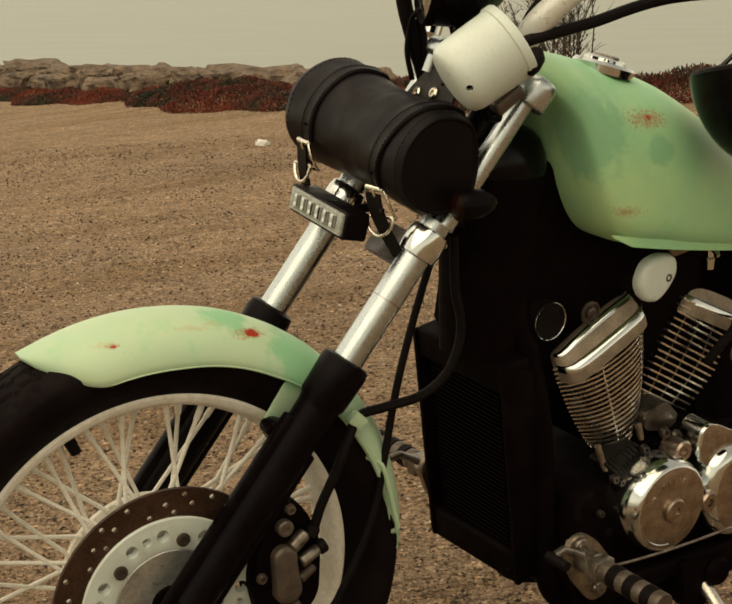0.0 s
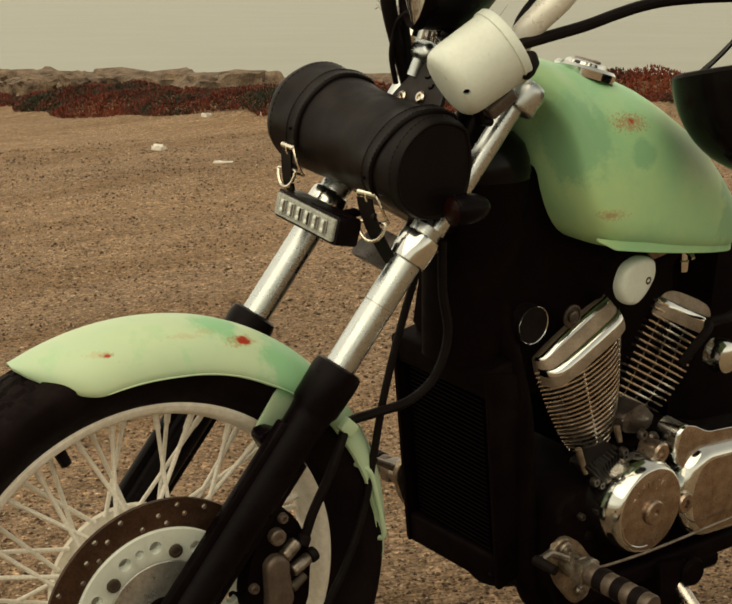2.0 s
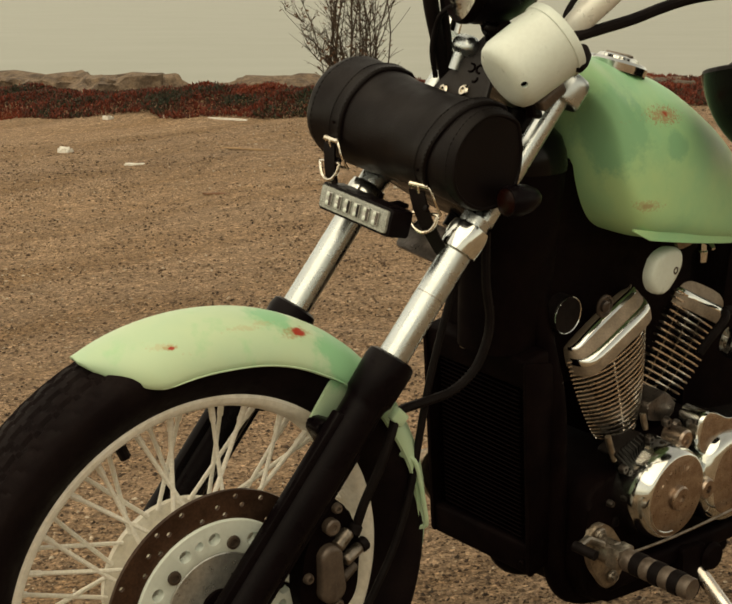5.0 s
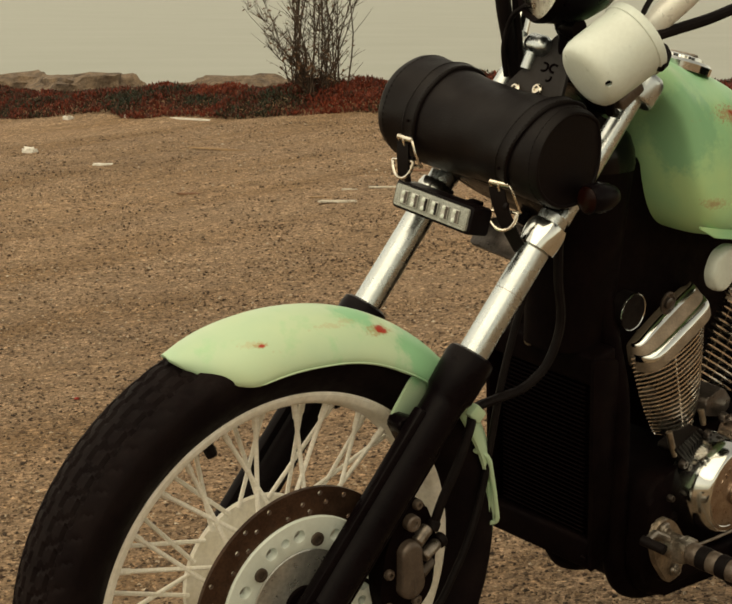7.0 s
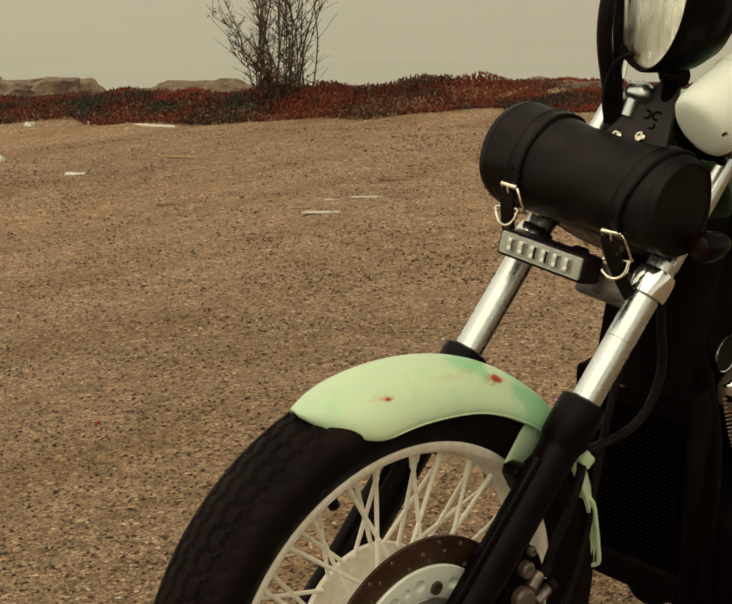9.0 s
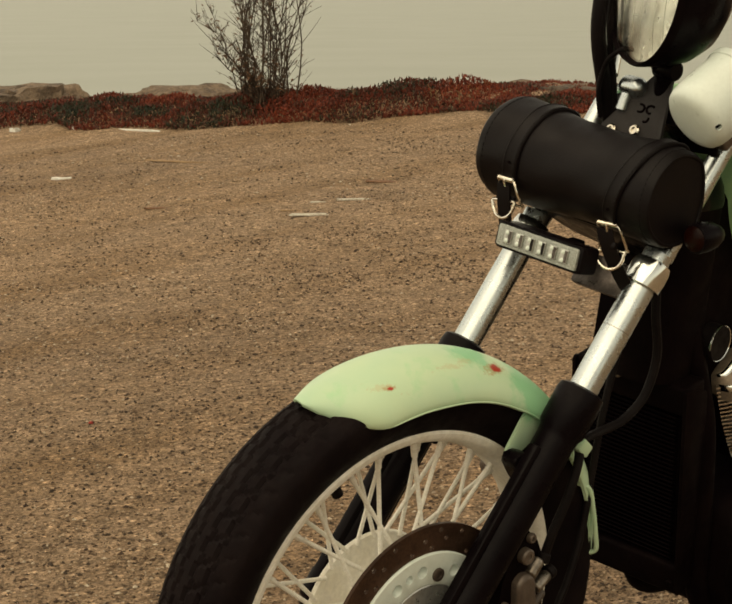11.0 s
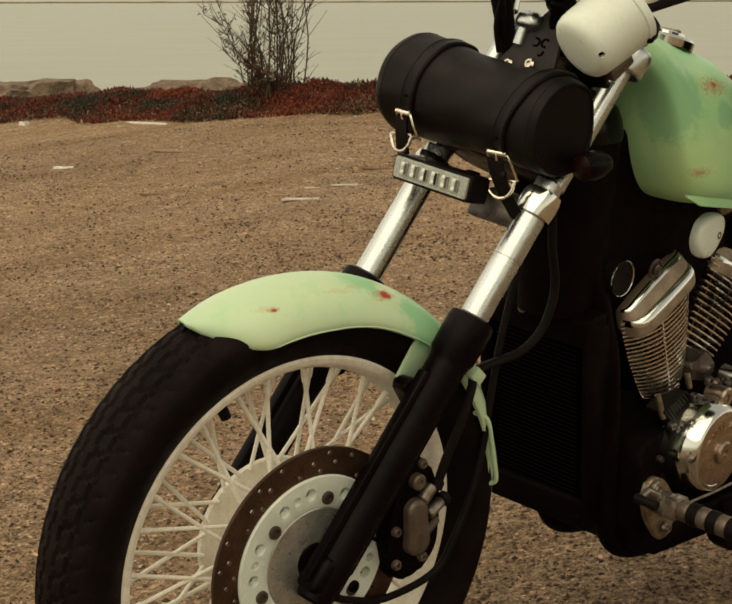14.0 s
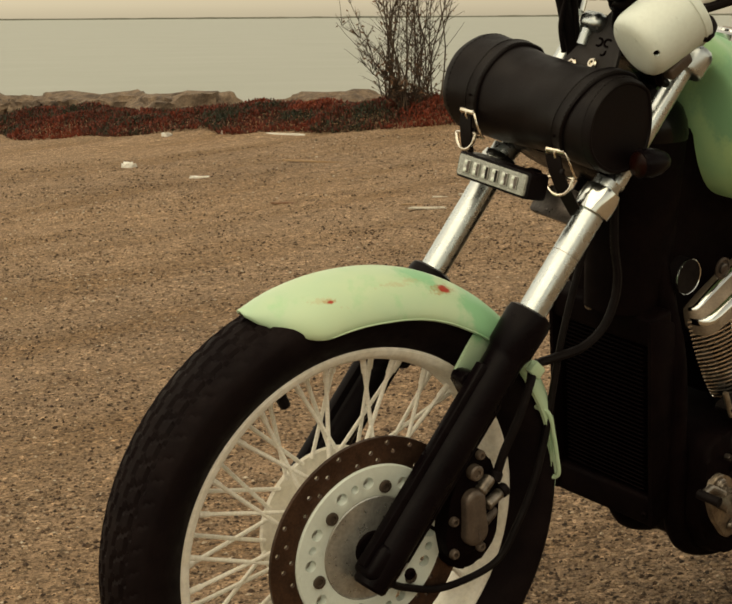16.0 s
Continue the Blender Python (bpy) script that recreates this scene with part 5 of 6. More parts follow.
bm = bmesh.new()
loft(bm, [neck_ring(*r) for r in ((0.034, 0.255, 0.048, 1.0), (0.026, 0.33, 0.051, 1.0), (0.020, 0.40, 0.054, 1.0), (0.014, 0.46, 0.058, 1.0), (0.014, 0.500, 0.059, 0.98))])
neck = part("neck_cover", bm, M_SOOT, bike, "black steering neck cover", m=MB, angle=60)
# the same cover's top, split off and glossed so that only it shines
bm = bmesh.new()
loft(bm, [neck_ring(*r) for r in ((0.014, 0.498, 0.060, 0.99), (0.014, 0.506, 0.0612, 0.985), (0.014, 0.524, 0.058, 0.92), (0.015, 0.541, 0.050, 0.80), (0.016, 0.551, 0.038, 0.62), (0.016, 0.557, 0.020, 0.36), (0.016, 0.558, 0.004, 0.08))])
part("neck_cover_top", bm, M_GLOSS, neck, "rounded top of the neck cover, gloss black only here for its highlight", angle=60)
bm = bmesh.new()
prism(bm, rounded([(0.02, 0.25), (0.03, 0.46), (0.07, 0.52), (0.16, 0.48), (0.46, 0.40), (0.46, 0.25), (0.20, 0.20), (0.08, 0.20)], 0.02), 0.145, Matrix(((1, 0, 0, 0), (0, 0, 1, -0.045), (0, 1, 0, 0), (0, 0, 0, 1))), 0.012)
part("air_box", bm, M_SOOT, bike, "black air box under the tank", m=MB)


def radiator():
    top, low = Vector((0.004, 0.020, 0.256)), Vector((0.080, 0.030, -0.070))
    up = (top - low)
    h = up.length
    upn, rt = up.normalized(), Vector((0, 1, 0))
    out = rt.cross(upn).normalized()
    if out.x > 0:
        out = -out
    m = Matrix(((rt.x, upn.x, out.x, low.x), (rt.y, upn.y, out.y, low.y), (rt.z, upn.z, out.z, low.z), (0, 0, 0, 1)))
    bm = bmesh.new()
    block(bm, (0.150, h - 0.05, 0.030), m @ Matrix.Translation((0, h / 2, -0.026)), 0.002)
    rad = part("radiator", bm, M_SOOT, bike, "tall black radiator in a boxy shroud", m=MB)
    for y0, hh, d in ((0.024, 0.048, 0.046), (h - 0.022, 0.044, 0.046)):
        bm = bmesh.new()
        block(bm, (0.184, hh, d), m @ Matrix.Translation((0, y0, -0.018)), 0.006, 3)
        part("tank_end", bm, M_SOOT, rad, "black radiator end tank")
    for sx in (-1, 1):
        bm = bmesh.new()
        prism(bm, rounded([(0.0, 0.0), (0.052, 0.018), (0.052, h - 0.02), (0.0, h)], 0.008), 0.006, m @ Matrix(((0, 0, sx, 0.088 * sx), (0, 1, 0, 0), (-1, 0, 0, 0.008), (0, 0, 0, 1))), 0.0015)
        part("side_panel", bm, M_SOOT, rad, "black radiator side panel")
    bm = bmesh.new()
    block(bm, (0.146, 0.0016, 0.010), Matrix(), 0)
    fin0 = None
    for i in range(34):
        y = 0.056 + (h - 0.108) * i / 33
        mm = m @ Matrix.Translation((0, y, -0.006)) @ Matrix.Rotation(radians(-18), 4, "X")
        if fin0 is None:
            fin0 = part("cooling_fin", bm, M_SOOT, rad)
            base = fin0.matrix_basis.copy()
            f = fin0
        else:
            f = fin0.copy()
            scene.collection.objects.link(f)
        f.matrix_basis = base @ mm
    bolt(rad, m @ Vector((0.018, h - 0.006, 0.006)), out, 0.007, 0.005, M_ALLOY)
    bolt(rad, m @ Vector((-0.080, 0.020, 0.006)), out, 0.005, 0.004, M_SOOT)


radiator()
hose("radiator_hose", [(0.03, -0.005, 0.27), (0.06, -0.015, 0.30), (0.10, -0.02, 0.33), (0.17, -0.02, 0.34), (0.24, -0.02, 0.33)], 0.017, "black radiator hose", m=MB, n=16)
hose("radiator_hose", [(0.09, -0.02, -0.03), (0.14, -0.06, -0.02), (0.19, -0.09, 0.00), (0.22, -0.10, 0.02)], 0.016, "black radiator hose", m=MB, n=16)
# chromed ring of the lock and a flanged nut in the dark behind the radiator
bm = bmesh.new()
lathe(bm, [(0.0246, 0.0), (0.0260, 0.001), (0.0262, 0.003), (0.0256, 0.0048), (0.0246, 0.004)], 40, Matrix.Translation((0.079, -0.062, 0.306)) @ Matrix.Rotation(radians(90), 4, "X"), closed=True)
lockring = part("lock_ring", bm, M_CHROME, bike, "thin chrome ring round a black lock", m=MB)
bm = bmesh.new()
lathe(bm, [(0.0255, -0.020), (0.0255, 0.004), (0.0, 0.004)], 32, Matrix.Translation((0.079, -0.062, 0.306)) @ Matrix.Rotation(radians(90), 4, "X"))
part("lock_body", bm, M_RUBBER, lockring)
bm = bmesh.new()
lathe(bm, [(0.0, 0.0), (0.0160, 0.0), (0.0160, 0.002), (0.0128, 0.0028), (0.0118, 0.001), (0.0080, 0.001), (0.0080, 0.0045), (0.0055, 0.006), (0.0, 0.006)], 28, Matrix.Translation((0.131, -0.082, 0.316)) @ Matrix.Rotation(radians(90), 4, "X"))
part("flange_nut", bm, M_DARKALLOY, bike, "dull flanged nut", m=MB)

# ---------------------------------------------------------------- engine
def cylinder(foot, tilt, fins, pitch, edges, y_face, deep, length, shift, ribs, label, bulge, thick, lift=1.0):
    """One finned cylinder with its head cover; tilt in degrees to the rear; edges: height, left and right reach of the fins."""
    m = Matrix.Translation(foot) @ Matrix.Rotation(radians(tilt), 4, "Y")
    ln = fins * pitch
    hs = [e[0] for e in edges]

    def left(h):
        return float(np.interp(h, hs, [e[1] for e in edges]))

    def right(h):
        return float(np.interp(h, hs, [e[2] for e in edges]))

    core = []
    for h in np.linspace(0.0, ln, 8):
        a, b = left(h), right(h)
        mid, w = (a + b) / 2, (b - a) / 2 * 0.78
        core.append([m @ Vector((mid + w * c, y_face + 0.024 + d * (deep - 0.03), h)) for c, d in ((-1, 0.3), (-0.75, 0.08), (-0.3, 0), (0.3, 0), (0.75, 0.08), (1, 0.3), (1, 1), (-1, 1))])
    bm = bmesh.new()
    loft(bm, core)
    cyl = part("cylinder", bm, M_SOOT, bike, label, m=MB)
    for i in range(fins):
        h = (i + 0.5) * pitch
        a, b = left(h), right(h)
        mid, w = (a + b) / 2, (b - a) / 2
        out = []
        for j in range(19):
            u = j / 18 * 2 - 1
            out.append((mid + w * u, y_face + bulge * abs(u) ** 2.6))
        out += [(mid + w * 0.90, y_face + max(bulge + 0.005, 0.03)), (mid - w * 0.90, y_face + max(bulge + 0.005, 0.03))]
        bm = bmesh.new()
        prism(bm, out, thick, m @ Matrix.Translation((0, 0, h)), 0.0007, 1)
        part("fin", bm, M_FIN, cyl, "polished cooling fin")
    # ribs that tie the fins
    for u, back in ribs:
        bm = bmesh.new()
        pts = []
        for h in np.linspace(pitch * 0.6, ln, 9):
            a, b = left(h), right(h)
            pts.append(m @ Vector(((a + b) / 2 + u * (b - a) / 2, y_face + bulge * abs(u) ** 2.6 + back, h)))
        sweep(bm, pts, 0.0014, 6)
        part("fin_rib", bm, M_FIN if back < 0.005 else M_ALLOY, cyl)
    # head cover: an apron, a bright bevel, a sunken panel and a bright upper lip
    prof = [(0.0, -0.0125), (-0.0005, -0.0050), (0.0, 0.0040), (0.0014, 0.0078), (0.0050, 0.0118), (0.0092, 0.0140), (0.0106, 0.0140), (0.0205, 0.0312), (0.0222, 0.0344), (0.0256, 0.0370), (0.0295, 0.0378), (0.0350, 0.0340), (0.060, 0.020), (0.085, 0.008), (0.090, -0.010)]
    rings = []
    for x, k in ((-1.02, 0.22), (-1.01, 0.44), (-0.985, 0.62), (-0.94, 0.77), (-0.87, 0.88), (-0.76, 0.95), (-0.6, 0.985), (-0.3, 1.0), (0.3, 1.0), (0.6, 0.985), (0.76, 0.95), (0.87, 0.88), (0.94, 0.77), (0.985, 0.62), (1.01, 0.44), (1.02, 0.22)):
        mid = 0.040
        rise = float(np.interp(x, (-1.02, -0.6, 0.0, 0.6, 1.02), (0.60, 0.80, 0.90, 0.85, 0.70)))
        rings.append([m @ Vector((shift + x * length * (1 - 0.10 * min(1, max(0, d) / 0.04)), y_face - 0.002 + mid + (d - mid) * k, ln - 0.005 + 0.07 * x * length + min(h, 0.013) + max(0.0, h - 0.013) * rise * lift)) for d, h in prof])
    bm = bmesh.new()
    loft(bm, rings)
    n = len(prof)
    hc = part("head_cover", bm, M_PANEL, cyl, "pitted cylinder head cover with polished bevels", angle=50)
    two_tone(hc, M_CHROME, lambda f: f.index < n * 15 and f.index % n in (2, 3, 4, 7, 8, 9))
    return cyl, m, ln


front, mf, lf = cylinder((0.221, 0, 0.1226), -25.8, 21, 0.00745, [(0.0, -0.038, 0.030), (0.015, -0.044, 0.046), (0.025, -0.047, 0.057), (0.053, -0.053, 0.072), (0.086, -0.058, 0.086), (0.134, -0.062, 0.101), (0.157, -0.062, 0.104)],
                         -0.092, 0.14, 0.0730, 0.0165, ((-0.30, 0.0025), (0.72, 0.0025)), "front cylinder with polished fins", 0.032, 0.0029)
rear, mr, lr = cylinder((0.324, 0, 0.147), 26.5, 15, 0.0098, [(0.0, -0.062, 0.040), (0.03, -0.064, 0.050), (0.07, -0.068, 0.062), (0.147, -0.064, 0.052)], -0.060, 0.12, 0.068, 0.013,
                        ((-0.45, 0.014), (0.05, 0.014), (0.6, 0.014)), "rear cylinder with dark open fins", 0.004, 0.0024, 1.7)

# crankcase
bm = bmesh.new()
prism(bm, rounded([(0.13, 0.06), (0.19, 0.080), (0.255, 0.120), (0.33, 0.135), (0.50, 0.09), (0.50, -0.06), (0.40, -0.125), (0.17, -0.122), (0.125, -0.06)], 0.03), 0.22, Matrix(((1, 0, 0, 0), (0, 0, 1, -0.105), (0, 1, 0, 0), (0, 0, 0, 1))), 0.012)
case = part("crankcase", bm, M_SOOT, bike, "dark grimy crankcase", m=MB)


def cover(name, at, r, depth, label, squash=1.0, parent=case):
    """A domed round engine cover with a flat face."""
    m = Matrix.Translation(at) @ ML @ Matrix.Diagonal((1, squash, 1, 1))
    bm = bmesh.new()
    lathe(bm, [(r, -0.020), (r, depth * 0.30), (r * 0.99, depth * 0.46), (r * 0.965, depth * 0.62), (r * 0.93, depth * 0.78), (r * 0.89, depth * 0.91), (r * 0.855, depth * 0.985), (r * 0.83, depth), (r * 0.4, depth), (0.0, depth + 0.0006)], 72, m)
    return two_tone(part(name, bm, M_PITTED, parent, label, m=MB), M_CHROME, lambda f: -0.985 < f.normal.y)


alt = cover("alternator_cover", (0.246, -0.118, 0.049), 0.0705, 0.044, "pitted chrome alternator cover with a raised ring")
bm = bmesh.new()
lathe(bm, [(0.0, 0.0), (0.0175, 0.0), (0.0178, 0.004), (0.0155, 0.0062), (0.0060, 0.0062), (0.0055, 0.003), (0.0, 0.003)], 36, Matrix.Translation((0.250, -0.1625, 0.046)) @ ML)
part("cover_plug", bm, M_PITTED, alt, "round slotted plug")
for a0, a1, r in ((195, 275, 0.055),):
    bm = bmesh.new()
    sweep(bm, [Vector((0.243 + r * math.cos(radians(a0 + (a1 - a0) * i / 16)), -0.1622, 0.052 + r * math.sin(radians(a0 + (a1 - a0) * i / 16)))) for i in range(17)], 0.0011, 6)
    part("raised_line", bm, M_CHROME, alt)
for i in range(7):
    a = radians(62 + i * 15)
    bm = bmesh.new()
    block(bm, (0.0035 if i % 2 else 0.006, 0.0012, 0.008), Matrix.Translation((0.246 + 0.038 * math.cos(a), -0.1624, 0.050 + 0.040 * math.sin(a))) @ Matrix.Rotation(-(a - math.pi / 2), 4, "Y"), 0.0004)
    part("embossed_mark", bm, M_PITTED, alt)

# rear chain-side cover in two shells
bm = bmesh.new()
side_frame = Matrix(((1, 0, 0, 0), (0, 0, -1, 0), (0, 1, 0, 0), (0, 0, 0, 1)))
dome(bm, rounded([(0.314, 0.070), (0.328, 0.104), (0.354, 0.118), (0.50, 0.116), (0.54, 0.02), (0.47, -0.026), (0.365, -0.026), (0.330, -0.004), (0.315, 0.035)], 0.028, 8),
     [(0.110, 1.0), (0.132, 1.0), (0.142, 0.985), (0.150, 0.95), (0.156, 0.90), (0.160, 0.83), (0.1615, 0.76), (0.1618, 0.72)], side_frame)
two_tone(part("sprocket_cover", bm, M_PITTED, case, "pitted chrome sprocket cover", m=MB), M_CHROME, lambda f: -0.985 < f.normal.y)
bm = bmesh.new()
dome(bm, rounded([(0.300, 0.112), (0.305, 0.146), (0.318, 0.154), (0.335, 0.150), (0.366, 0.136), (0.50, 0.130), (0.50, 0.100), (0.352, 0.100), (0.330, 0.084), (0.312, 0.092)], 0.010, 6),
     [(0.105, 1.0), (0.138, 1.0), (0.142, 0.985), (0.1445, 0.955), (0.145, 0.92)], side_frame)
two_tone(part("upper_cover", bm, M_PITTED, case, "pitted chrome upper case cover", m=MB), M_CHROME, lambda f: -0.985 < f.normal.y)
bm = bmesh.new()
lathe(bm, [(0.0, -0.03), (0.015, -0.03), (0.015, 0.0), (0.0125, 0.003), (0.0065, 0.003), (0.006, -0.002), (0.0, -0.002)], 24, Matrix.Translation((0.278, -0.140, 0.118)) @ ML)
part("case_ear", bm, M_PITTED, case, "round pitted boss with a bolt hole", m=MB)
bm = bmesh.new()
lathe(bm, [(0.0, 0.0), (0.0150, 0.0), (0.0155, 0.008), (0.0130, 0.0115), (0.0060, 0.0115), (0.0052, 0.006), (0.0, 0.006)], 32, Matrix.Translation((0.3195, -0.152, 0.0435)) @ ML)
part("cover_bolt", bm, M_PITTED, case, "large socket bolt", m=MB)
for x, z, r in ((0.262, 0.140, 0.009), (0.285, 0.130, 0.011), (0.178, 0.087, 0.008), (0.228, 0.121, 0.008), (0.160, 0.040, 0.006)):
    bm = bmesh.new()
    r *= 0.8
    lathe(bm, [(0.0, 0.0), (r, 0.0), (r * 1.1, 0.004), (r * 0.85, 0.009), (r * 0.4, 0.009), (r * 0.35, 0.006), (0.0, 0.006)], 20, Matrix.Translation((x, -0.112, z)) @ ML)
    part("case_bolt", bm, M_DARKALLOY, case, "grimy case bolt", m=MB)
# ribbed case throat below the front cylinder
tl, tr, bl, br = Vector((0.214, 0, 0.132)), Vector((0.259, 0, 0.103)), Vector((0.160, 0, 0.108)), Vector((0.195, 0, 0.078))
bm = bmesh.new()
prism(bm, rounded([(c.x, c.z) for c in (tl, tr, br, bl)], 0.006), 0.030, Matrix(((1, 0, 0, 0), (0, 0, 1, -0.109), (0, 1, 0, 0), (0, 0, 0, 1))), 0.003)
throat = part("case_throat", bm, M_CASE, case, "dark ribbed case throat", m=MB)
for i in range(9):
    p, q = bl.lerp(tl, (i + 0.5) / 9), br.lerp(tr, (i + 0.5) / 9)
    bm = bmesh.new()
    sweep(bm, [Vector((p.x, -0.1095, p.z)), Vector((q.x, -0.1095, q.z))], 0.0019, 6)
    part("case_rib", bm, M_CASE, throat)
bm = bmesh.new()
prism(bm, rounded([(0.236, 0.165), (0.275, 0.178), (0.305, 0.150), (0.285, 0.132), (0.240, 0.140)], 0.008), 0.05, Matrix(((1, 0, 0, 0), (0, 0, 1, -0.10), (0, 1, 0, 0), (0, 0, 0, 1))), 0.004)
part("case_bridge", bm, M_DARKALLOY, case, "dull alloy case between the cylinders", m=MB)
# cylinder studs at the foot of the front barrel
for p, q in (((0.226, -0.100, 0.153), (0.230, -0.106, 0.131)), ((0.155, -0.100, 0.133), (0.169, -0.106, 0.097))):
    bm = bmesh.new()
    p, q = Vector(p), Vector(q)
    sweep(bm, [p, p.lerp(q, 0.7), q], [0.0046, 0.0046, 0.0036], 12)
    part("stud", bm, M_DULL, case, m=MB)

# white horn cover under the tank
bm = bmesh.new()
dome(bm, rounded([(0.186, 0.352), (0.194, 0.382), (0.222, 0.393), (0.250, 0.388), (0.255, 0.366), (0.240, 0.340), (0.222, 0.325), (0.200, 0.330)], 0.024, 8),
     [(0.094, 0.96), (0.100, 1.0), (0.105, 0.99), (0.109, 0.95), (0.1115, 0.88), (0.1125, 0.78), (0.113, 0.5), (0.1132, 0.15)], side_frame)
horn = part("side_cover", bm, M_WHITE, bike, "small cream painted cover with a centre screw", m=MB)
bolt(horn, (0.236, -0.1115, 0.360), (0, -1, 0), 0.0062, 0.002, M_BRONZE)
bm = bmesh.new()
prism(bm, rounded([(0.235, 0.398), (0.265, 0.402), (0.275, 0.392), (0.245, 0.386)], 0.006), 0.006, Matrix(((1, 0, 0, 0), (0, 0, 1, -0.108), (0, 1, 0, 0), (0, 0, 0, 1))), 0.001)
part("tank_tab", bm, M_DULL, bike, "rusty metal tank tab", m=MB)
bm = bmesh.new()
sweep(bm, [(0.358, -0.062, 0.398), (0.359, -0.063, 0.384), (0.359, -0.063, 0.382), (0.360, -0.064, 0.374), (0.360, -0.064, 0.372), (0.361, -0.065, 0.362), (0.361, -0.065, 0.360), (0.362, -0.066, 0.345)], [0.0045, 0.0045, 0.009, 0.009, 0.0055, 0.0055, 0.0075, 0.006], 14)
sweep(bm, [(0.360, -0.064, 0.378), (0.352, -0.082, 0.376), (0.350, -0.090, 0.371)], [0.004, 0.005, 0.003], 10)
part("petcock", bm, M_CHROME, bike, "small chrome fuel tap", m=MB)
hose("plug_lead", [(0.41, -0.085, 0.270), (0.395, -0.095, 0.262), (0.375, -0.092, 0.240), (0.362, -0.085, 0.215)], 0.0068, "black ignition lead", m=MB)
hose("plug_lead", [(0.41, -0.085, 0.270), (0.45, -0.09, 0.275), (0.50, -0.07, 0.28)], 0.0075, "black ignition lead", m=MB)
bm = bmesh.new()
lathe(bm, [(0.012, -0.02), (0.022, -0.012), (0.026, 0.004), (0.022, 0.018), (0.012, 0.024), (0.0, 0.024)], 28, Matrix.Translation((0.425, -0.100, 0.225)) @ ML)
part("carburettor_top", bm, M_CHROME, bike, "chrome carburettor cap", m=MB)
bm = bmesh.new()
prism(bm, rounded([(0.36, 0.38), (0.62, 0.38), (0.64, 0.20), (0.62, -0.10), (0.42, -0.10), (0.40, 0.10)], 0.03), 0.15, Matrix(((1, 0, 0, 0), (0, 0, 1, -0.045), (0, 1, 0, 0), (0, 0, 0, 1))), 0.012)
part("battery_box", bm, M_SOOT, bike, "black battery box behind the engine", m=MB)

# ---------------------------------------------------------------- footrests, lever, stand
def footrest(side):
    y0 = 0.155 * side
    x, z = 0.092, 0.008
    pl = bmesh.new()
    prism(pl, rounded([(0.060, 0.024), (0.080, 0.046), (0.108, 0.036), (0.146, -0.004), (0.150, -0.045), (0.122, -0.064), (0.080, -0.020)], 0.014, 6), 0.010, Matrix(((1, 0, 0, 0), (0, 0, 1, y0 - 0.005), (0, 1, 0, 0), (0, 0, 0, 1))), 0.003, 3)
    plate = part("footrest", pl, M_DULL, bike, "weathered forward footrest with a banded rubber peg", m=MB)
    bm = bmesh.new()
    lathe(bm, [(0.0, 0.0), (0.016, 0.0), (0.017, 0.004), (0.017, 0.030), (0.012, 0.034), (0.0, 0.034)], 28, Matrix.Translation((x + 0.002, y0, z)) @ Matrix.Rotation(radians(90 * (1 if side < 0 else -1)), 4, "X"))
    block(bm, (0.034, 0.022, 0.030), Matrix.Translation((x + 0.002, y0 + 0.036 * side, z)), 0.004)
    part("hinge", bm, M_ALLOY, plate, "dull metal hinge block")
    for i in range(7):
        bm = bmesh.new()
        ring = i % 2 == 0
        r = 0.0152 if ring else 0.0162
        p = Vector((x + 0.002, y0 + side * (0.046 + 0.0155 * i), z))
        q = p + Vector((0, side * 0.0155, 0))
        sweep(bm, [p, p.lerp(q, 0.1), p.lerp(q, 0.9), q], [r * 0.93, r, r, r * 0.93], 24)
        part("peg_band", bm, M_CALIPER if ring else M_RUBBER, plate, "metal band of the peg" if ring else "black rubber band of the peg")
    for dx, dz, r in ((-0.008, 0.020, 0.011), (0.032, -0.048, 0.009), (0.020, -0.020, 0.008)):
        p = Vector((x + dx, y0 + 0.006 * side, z + dz))
        bm = bmesh.new()
        lathe(bm, [(r, 0), (r, 0.003), (r * 0.85, 0.005), (r * 0.7, 0.005), (r * 0.65, 0.0085), (r * 0.4, 0.0085), (r * 0.35, 0.006), (0, 0.006)], 18, along(p, p + Vector((0, side, 0))))
        part("plate_bolt", bm, M_ALLOY, plate)
    # lever with a rubber tip
    bm = bmesh.new()
    sweep(bm, [(x - 0.012, y0 + 0.016 * side, z + 0.012), (x - 0.050, y0 + 0.020 * side, z + 0.030), (x - 0.066, y0 + 0.022 * side, z + 0.026)], 0.0055, 10)
    lever = part("lever", bm, M_ALLOY, plate, "dull metal foot lever")
    bm = bmesh.new()
    sweep(bm, [(x - 0.074, y0 + 0.018 * side, z + 0.026), (x - 0.071, y0 + 0.052 * side, z + 0.024)], 0.0068, 16)
    part("lever_rubber", bm, M_RUBBER, lever, "black rubber lever tip")


